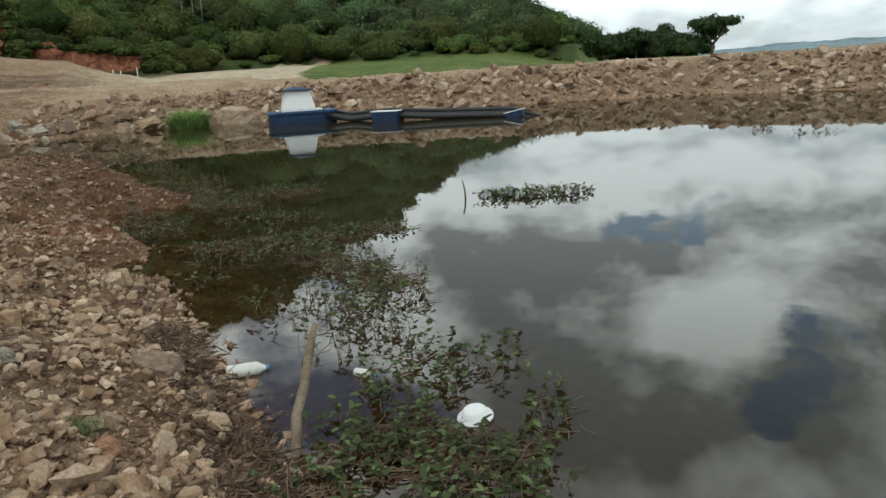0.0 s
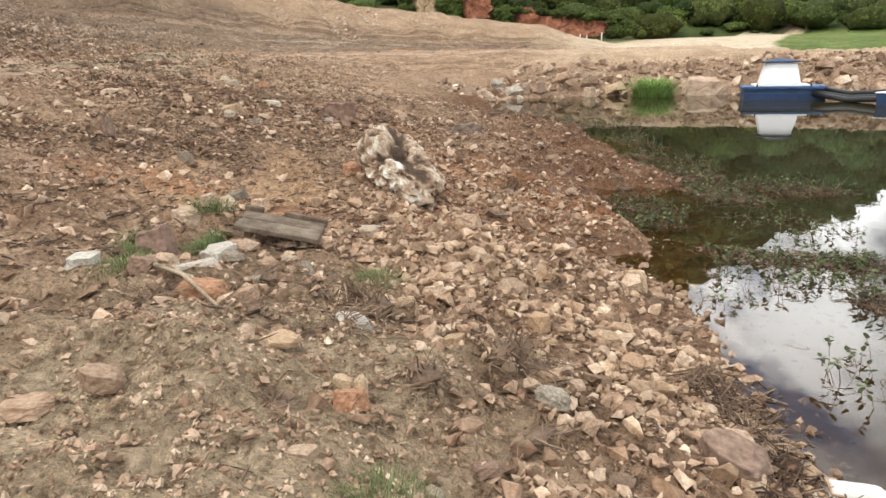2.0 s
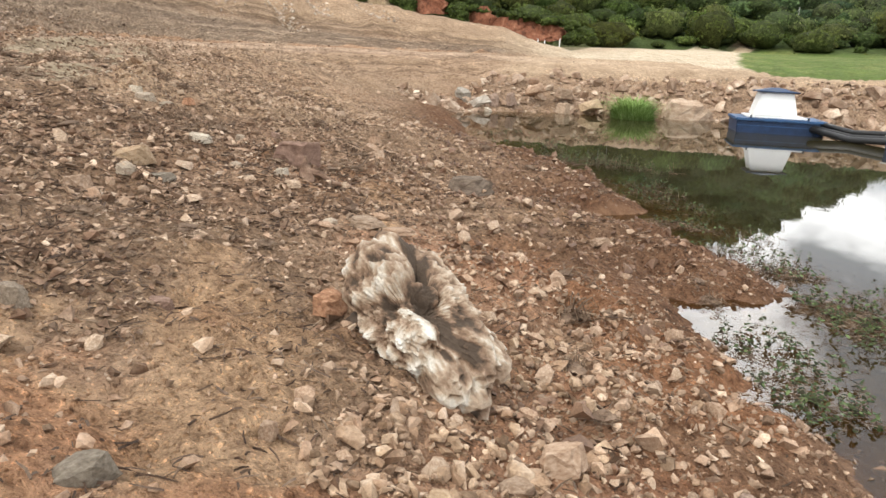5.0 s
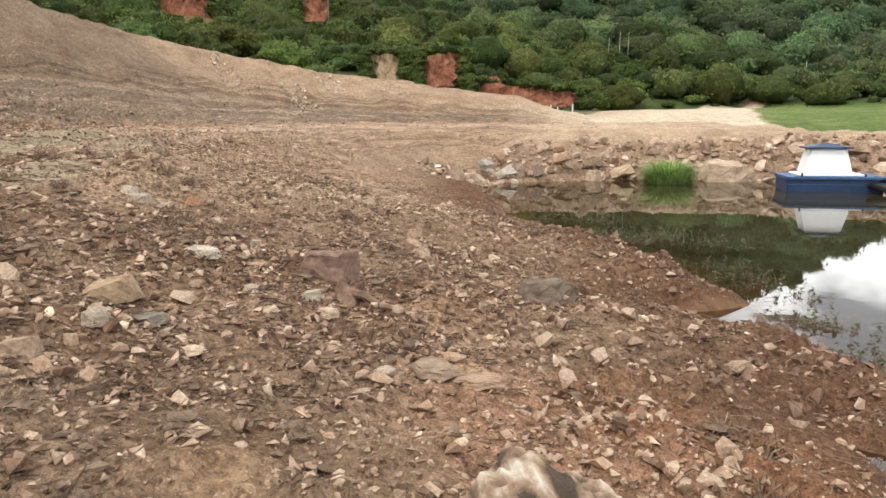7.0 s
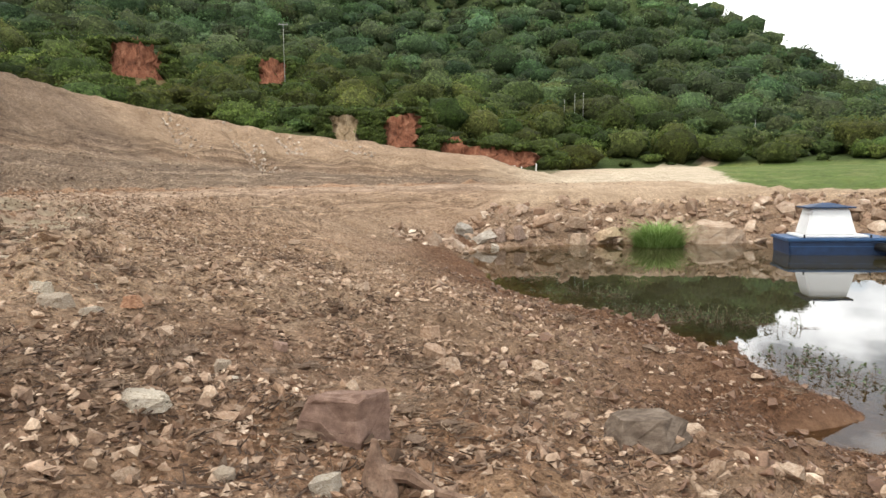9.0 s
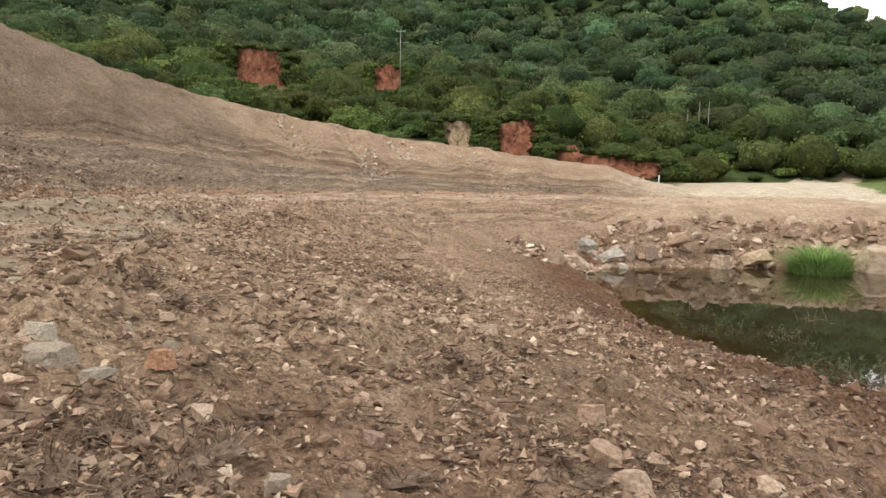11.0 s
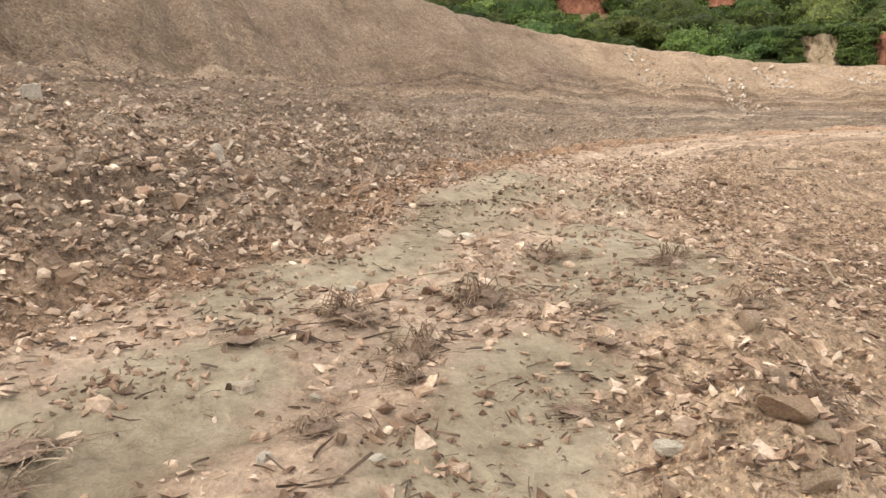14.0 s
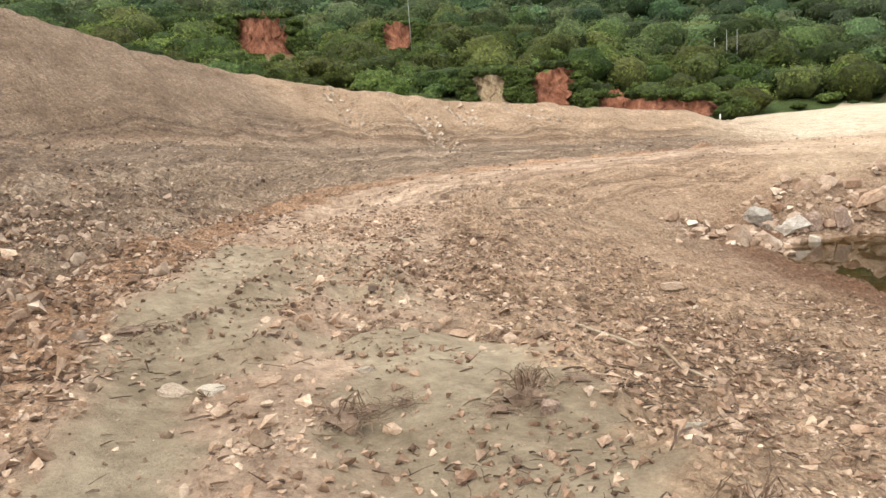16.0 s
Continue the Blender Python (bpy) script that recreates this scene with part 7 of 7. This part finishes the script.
def bottle(x, y, yaw, L, r, name, label, tip=3):
    """A ribbed bottle afloat on its side."""
    e = new(name)
    e.matrix_world = pose(x, y, r * 0.55, 0, tip, yaw)
    prof = [(0, 0.0), (0, 0.8), (0.02, 1.0)] + [(0.05 + 0.56 * k / 24, 1.0 if k % 2 else 0.93) for k in range(25)] + [(0.68, 0.97), (0.76, 0.85), (0.84, 0.55), (0.90, 0.36), (0.93, 0.36)]
    bm = bmesh.new()
    rings = [[bm.verts.new((u * L, math.cos(6.2832 * j / 16) * max(w * r, 1e-4), math.sin(6.2832 * j / 16) * max(w * r, 1e-4))) for j in range(16)] for u, w in prof]
    for a, c in zip(rings, rings[1:]):
        for j in range(16):
            bm.faces.new((a[j], a[(j + 1) % 16], c[(j + 1) % 16], c[j]))
    part("body", bm, PLASTIC, e, smooth=True)
    bm = bmesh.new()
    tube(bm, [(0.925 * L, 0, 0), (1.0 * L, 0, 0)], [0.40 * r, 0.38 * r], 14)
    part("cap", bm, CAP, e, "blue screw cap")
    return tagged(e, label, "bottle")


bottle(-1.58, 5.10, 28, 0.29, 0.054, "plastic_bottle", "ribbed white plastic bottle with blue cap floating at the shore")
bottle(-0.66, 5.12, -38, 0.24, 0.030, "plastic_bottle", "small white plastic bottle half sunk among water weeds", tip=-8)

FOAM = plain("white_foam", (0.82, 0.82, 0.80), 0.6, wear=0.04, scale=15)
prof = [(0.0, 0.055), (0.055, 0.055), (0.068, 0.048), (0.082, 0.022), (0.090, 0.006), (0.108, 0.004), (0.110, -0.002), (0.0, -0.004)]
bm = bmesh.new()
rings = [[bm.verts.new((math.cos(6.2832 * j / 28) * max(r, 1e-4), math.sin(6.2832 * j / 28) * max(r, 1e-4), z)) for j in range(28)] for r, z in prof]
for a, c in zip(rings, rings[1:]):
    for j in range(28):
        bm.faces.new((a[j], a[(j + 1) % 28], c[(j + 1) % 28], c[j]))
bmesh.ops.recalc_face_normals(bm, faces=bm.faces)
bowl = part("foam_bowl", bm, FOAM, smooth=True)
bowl.matrix_world = pose(0.20, 4.46, 0.012, 6, -5, 0)
tagged(bowl, "upturned white foam bowl floating among the weeds", "bowl")
rock(-4.15, 7.75, 0.16, 0.05, WHITE_ROCK, "crumpled white plastic scrap in the shallows", 4, name="plastic_scrap", category="plastic scrap", depth=0.09, yaw=15)


def water_weed(x, y, rx, ry, stems, tall, seed, mat=None, floating=False, leaf=1.0, mat_of_roots=False, label="patch of straggling water weeds standing in the shallows"):
    """Upright stems with small pointed leaves above the water."""
    rng = np.random.RandomState(seed)
    e = new("water_weed_patch")
    e.location = (x, y, 0)
    bm = bmesh.new()
    V, F = [], []
    for k in range(stems):
        a, r = rng.uniform(0, 6.28), math.sqrt(rng.rand())
        p = Vector((math.cos(a) * r * rx, math.sin(a) * r * ry, -0.03))
        if math.hypot(x + p.x - 0.20, y + p.y - 4.46) < 0.22:
            continue      # the bowl floats in a gap
        h = tall * rng.uniform(0.3, 1.1)
        lean = Vector((rng.normal(), rng.normal(), 0)) * h * 0.35
        mid, tip = p + lean * 0.4 + Vector((0, 0, h * 0.6)), p + lean + Vector((0, 0, h))
        w = rng.uniform(0.0018, 0.004)
        tube(bm, [p, mid, tip], [w, w, w * 0.6], 3)
        # dead stems lie flat on the water between the living ones
        for _ in range(0 if floating else 1):
            q = Vector((p.x + rng.normal() * 0.1, p.y + rng.normal() * 0.1, 0.004))
            g = rng.uniform(0, 6.28)
            L = rng.uniform(0.06, 0.22)
            tube(bm, [q, q + Vector((math.cos(g) * L * 0.5, math.sin(g) * L * 0.5, rng.uniform(0, 0.03))), q + Vector((math.cos(g + 0.3) * L, math.sin(g + 0.3) * L, rng.uniform(-0.01, 0.03)))], [w, w, w * 0.6], 3)
        for j in range(rng.randint(4, 9)):
            u = rng.uniform(0.25, 1.0) ** 0.6
            c = np.array(p.lerp(tip, u)) + [0, 0, 0.01]
            d = rng.uniform(0, 6.28)
            L = rng.uniform(0.028, 0.066) * (1.25 if floating else leaf)
            ax = np.array([math.cos(d), math.sin(d), rng.uniform(-0.5, 0.8)])
            ax /= np.linalg.norm(ax)
            sd = np.cross(ax, [0, 0, 1.0]) * L * 0.30
            n = np.cross(sd, ax)
            n = n / (np.linalg.norm(n) + 1e-9) * L * 0.10
            i = len(V)
            V += [c, c + ax * L * 0.3 + sd, c + ax * L * 0.3 - sd, c + ax * L * 0.72 + sd * 0.85 - n * 0.5, c + ax * L * 0.72 - sd * 0.85 - n * 0.5, c + ax * L - n * 1.5]
            F += [(i, i + 1, i + 2), (i + 1, i + 3, i + 2), (i + 2, i + 3, i + 4), (i + 3, i + 5, i + 4)]
    if mat_of_roots:
        # a raft of rotting stems and roots, a few centimetres thick
        m = int(520 * rx * ry) + 90
        a, r = rng.uniform(0, 6.28, m), np.sqrt(rng.rand(m))
        for u, w in zip(a, r):
            q = Vector((math.cos(u) * w * rx, math.sin(u) * w * ry, rng.uniform(-0.01, 0.055) * (1.1 - w)))
            g, L, thick = rng.uniform(0, 6.28), rng.uniform(0.05, 0.2), rng.uniform(0.002, 0.006)
            tube(bm, [q, q + Vector((math.cos(g) * L * 0.5, math.sin(g) * L * 0.5, rng.uniform(0, 0.025))), q + Vector((math.cos(g + 0.4) * L, math.sin(g + 0.4) * L, rng.uniform(-0.02, 0.02)))], [thick, thick, thick * 0.6], 3)
    # leaves of one plant are separate islands
    tagged(part("stem_tangle", bm, DRY, e), kind="stuff")
    tagged(mesh_object("foliage", V, F, mat or LEAF_WEED, parent=e), kind="stuff")
    return tagged(e, label, "water weeds", "water weed patches")


PATCHES = [(-1.35, 6.7, 0.55, 0.5, 60, 0.22), (-0.75, 6.75, 0.45, 0.4, 60, 0.24), (-0.85, 5.9, 0.45, 0.5, 50, 0.24), (0.05, 5.4, 0.45, 0.4, 55, 0.16), (0.55, 4.5, 0.30, 0.45, 50, 0.15),
           (-0.25, 4.3, 0.45, 0.35, 90, 0.16), (0.10, 3.75, 0.55, 0.35, 90, 0.15), (-0.30, 5.0, 0.4, 0.4, 60, 0.16), (-2.0, 9.1, 0.55, 0.4, 60, 0.18), (-1.4, 9.75, 0.5, 0.3, 45, 0.16),
           (-2.7, 8.4, 0.6, 0.4, 60, 0.18), (-3.9, 13.1, 0.7, 0.5, 60, 0.22), (-4.2, 11.8, 0.6, 0.5, 60, 0.18), (-4.4, 9.8, 0.35, 0.3, 35, 0.15)]
PATCHES += [(-3.2, 10.6, 0.8, 0.5, 70, 0.16), (-5.9, 14.3, 0.6, 0.35, 50, 0.2), (-6.6, 14.0, 0.4, 0.3, 30, 0.18), (-4.9, 10.75, 0.45, 0.35, 45, 0.16), (-4.55, 9.95, 0.35, 0.3, 30, 0.14),
            (-4.4, 12.8, 0.7, 0.6, 70, 0.22), (-9.3, 17.9, 0.7, 0.4, 35, 0.18), (-10.6, 20.3, 0.9, 0.3, 50, 0.2), (-8.8, 18.4, 0.5, 0.4, 35, 0.2), (-8.4, 17.0, 0.45, 0.3, 25, 0.18),
            (-14.4, 22.2, 0.6, 0.3, 25, 0.16), (-12.9, 22.3, 0.6, 0.3, 35, 0.2)]
PATCHES += [(-12.3, 20.7, 0.7, 0.3, 45, 0.24), (-10.9, 21.0, 0.9, 0.3, 60, 0.26), (-9.6, 20.5, 0.6, 0.3, 35, 0.24), (-8.4, 17.6, 0.5, 0.3, 30, 0.22), (-7.5, 16.6, 0.4, 0.3, 25, 0.2), (-13.7, 22.8, 0.7, 0.35, 35, 0.24), (-15.5, 24.4, 0.6, 0.3, 25, 0.2), (-6.3, 15.2, 0.5, 0.3, 35, 0.2), (-5.2, 10.9, 0.35, 0.5, 40, 0.18), (-4.7, 10.2, 0.4, 0.4, 45, 0.18), (-2.9, 7.5, 0.25, 0.25, 10, 0.14)]
PATCHES += [(-13.3, 24.9, 0.3, 0.3, 16, 0.3), (-11.2, 20.5, 0.8, 0.35, 60, 0.22), (-15.9, 23.8, 0.6, 0.3, 20, 0.14), (6.8, 20.1, 0.35, 0.2, 22, 0.15), (7.8, 19.0, 0.45, 0.25, 30, 0.15)]
for k, (x, y, rx, ry, n, tall) in enumerate(PATCHES):
    near = 3 <= k <= 7
    water_weed(x, y, rx * 1.1, ry * 1.1, int(n * (0.55 if near else 0.8)), tall * (1.2 if near else 1), 200 + k, leaf=1.15 if near else 0.95)
# rafts of weeds on their own dead roots, in a row off the bank
for k, (x, y, rx, ry, n, tall) in enumerate(((-3.2, 9.05, 0.45, 0.25, 45, 0.14), (-2.6, 9.25, 0.5, 0.25, 60, 0.16), (-2.0, 9.45, 0.5, 0.25, 55, 0.16), (-1.4, 9.75, 0.45, 0.22, 45, 0.15), (-4.75, 12.45, 0.45, 0.35, 40, 0.16),
                                             (-5.5, 13.6, 0.5, 0.3, 40, 0.18), (-4.3, 12.0, 0.45, 0.3, 45, 0.16), (-3.6, 13.2, 0.6, 0.35, 70, 0.22), (-1.75, 8.3, 0.35, 0.3, 50, 0.26), (-1.25, 7.8, 0.4, 0.35, 60, 0.28), (-0.8, 7.3, 0.35, 0.3, 40, 0.26),
                                             (-0.15, 4.1, 0.4, 0.3, 40, 0.14), (0.15, 3.95, 0.35, 0.25, 35, 0.13), (-0.6, 3.75, 0.3, 0.25, 25, 0.12), (-7.3, 15.3, 0.5, 0.25, 35, 0.16), (-11.9, 20.0, 0.8, 0.3, 50, 0.2))):
    water_weed(x, y, rx, ry, n, tall, 300 + k, mat_of_roots=True, label="raft of green water weeds on matted dead roots")
water_weed(0.75, 11.9, 0.95, 0.30, 190, 0.16, 260, floating=True, label="raft of floating green water plants on the open water")
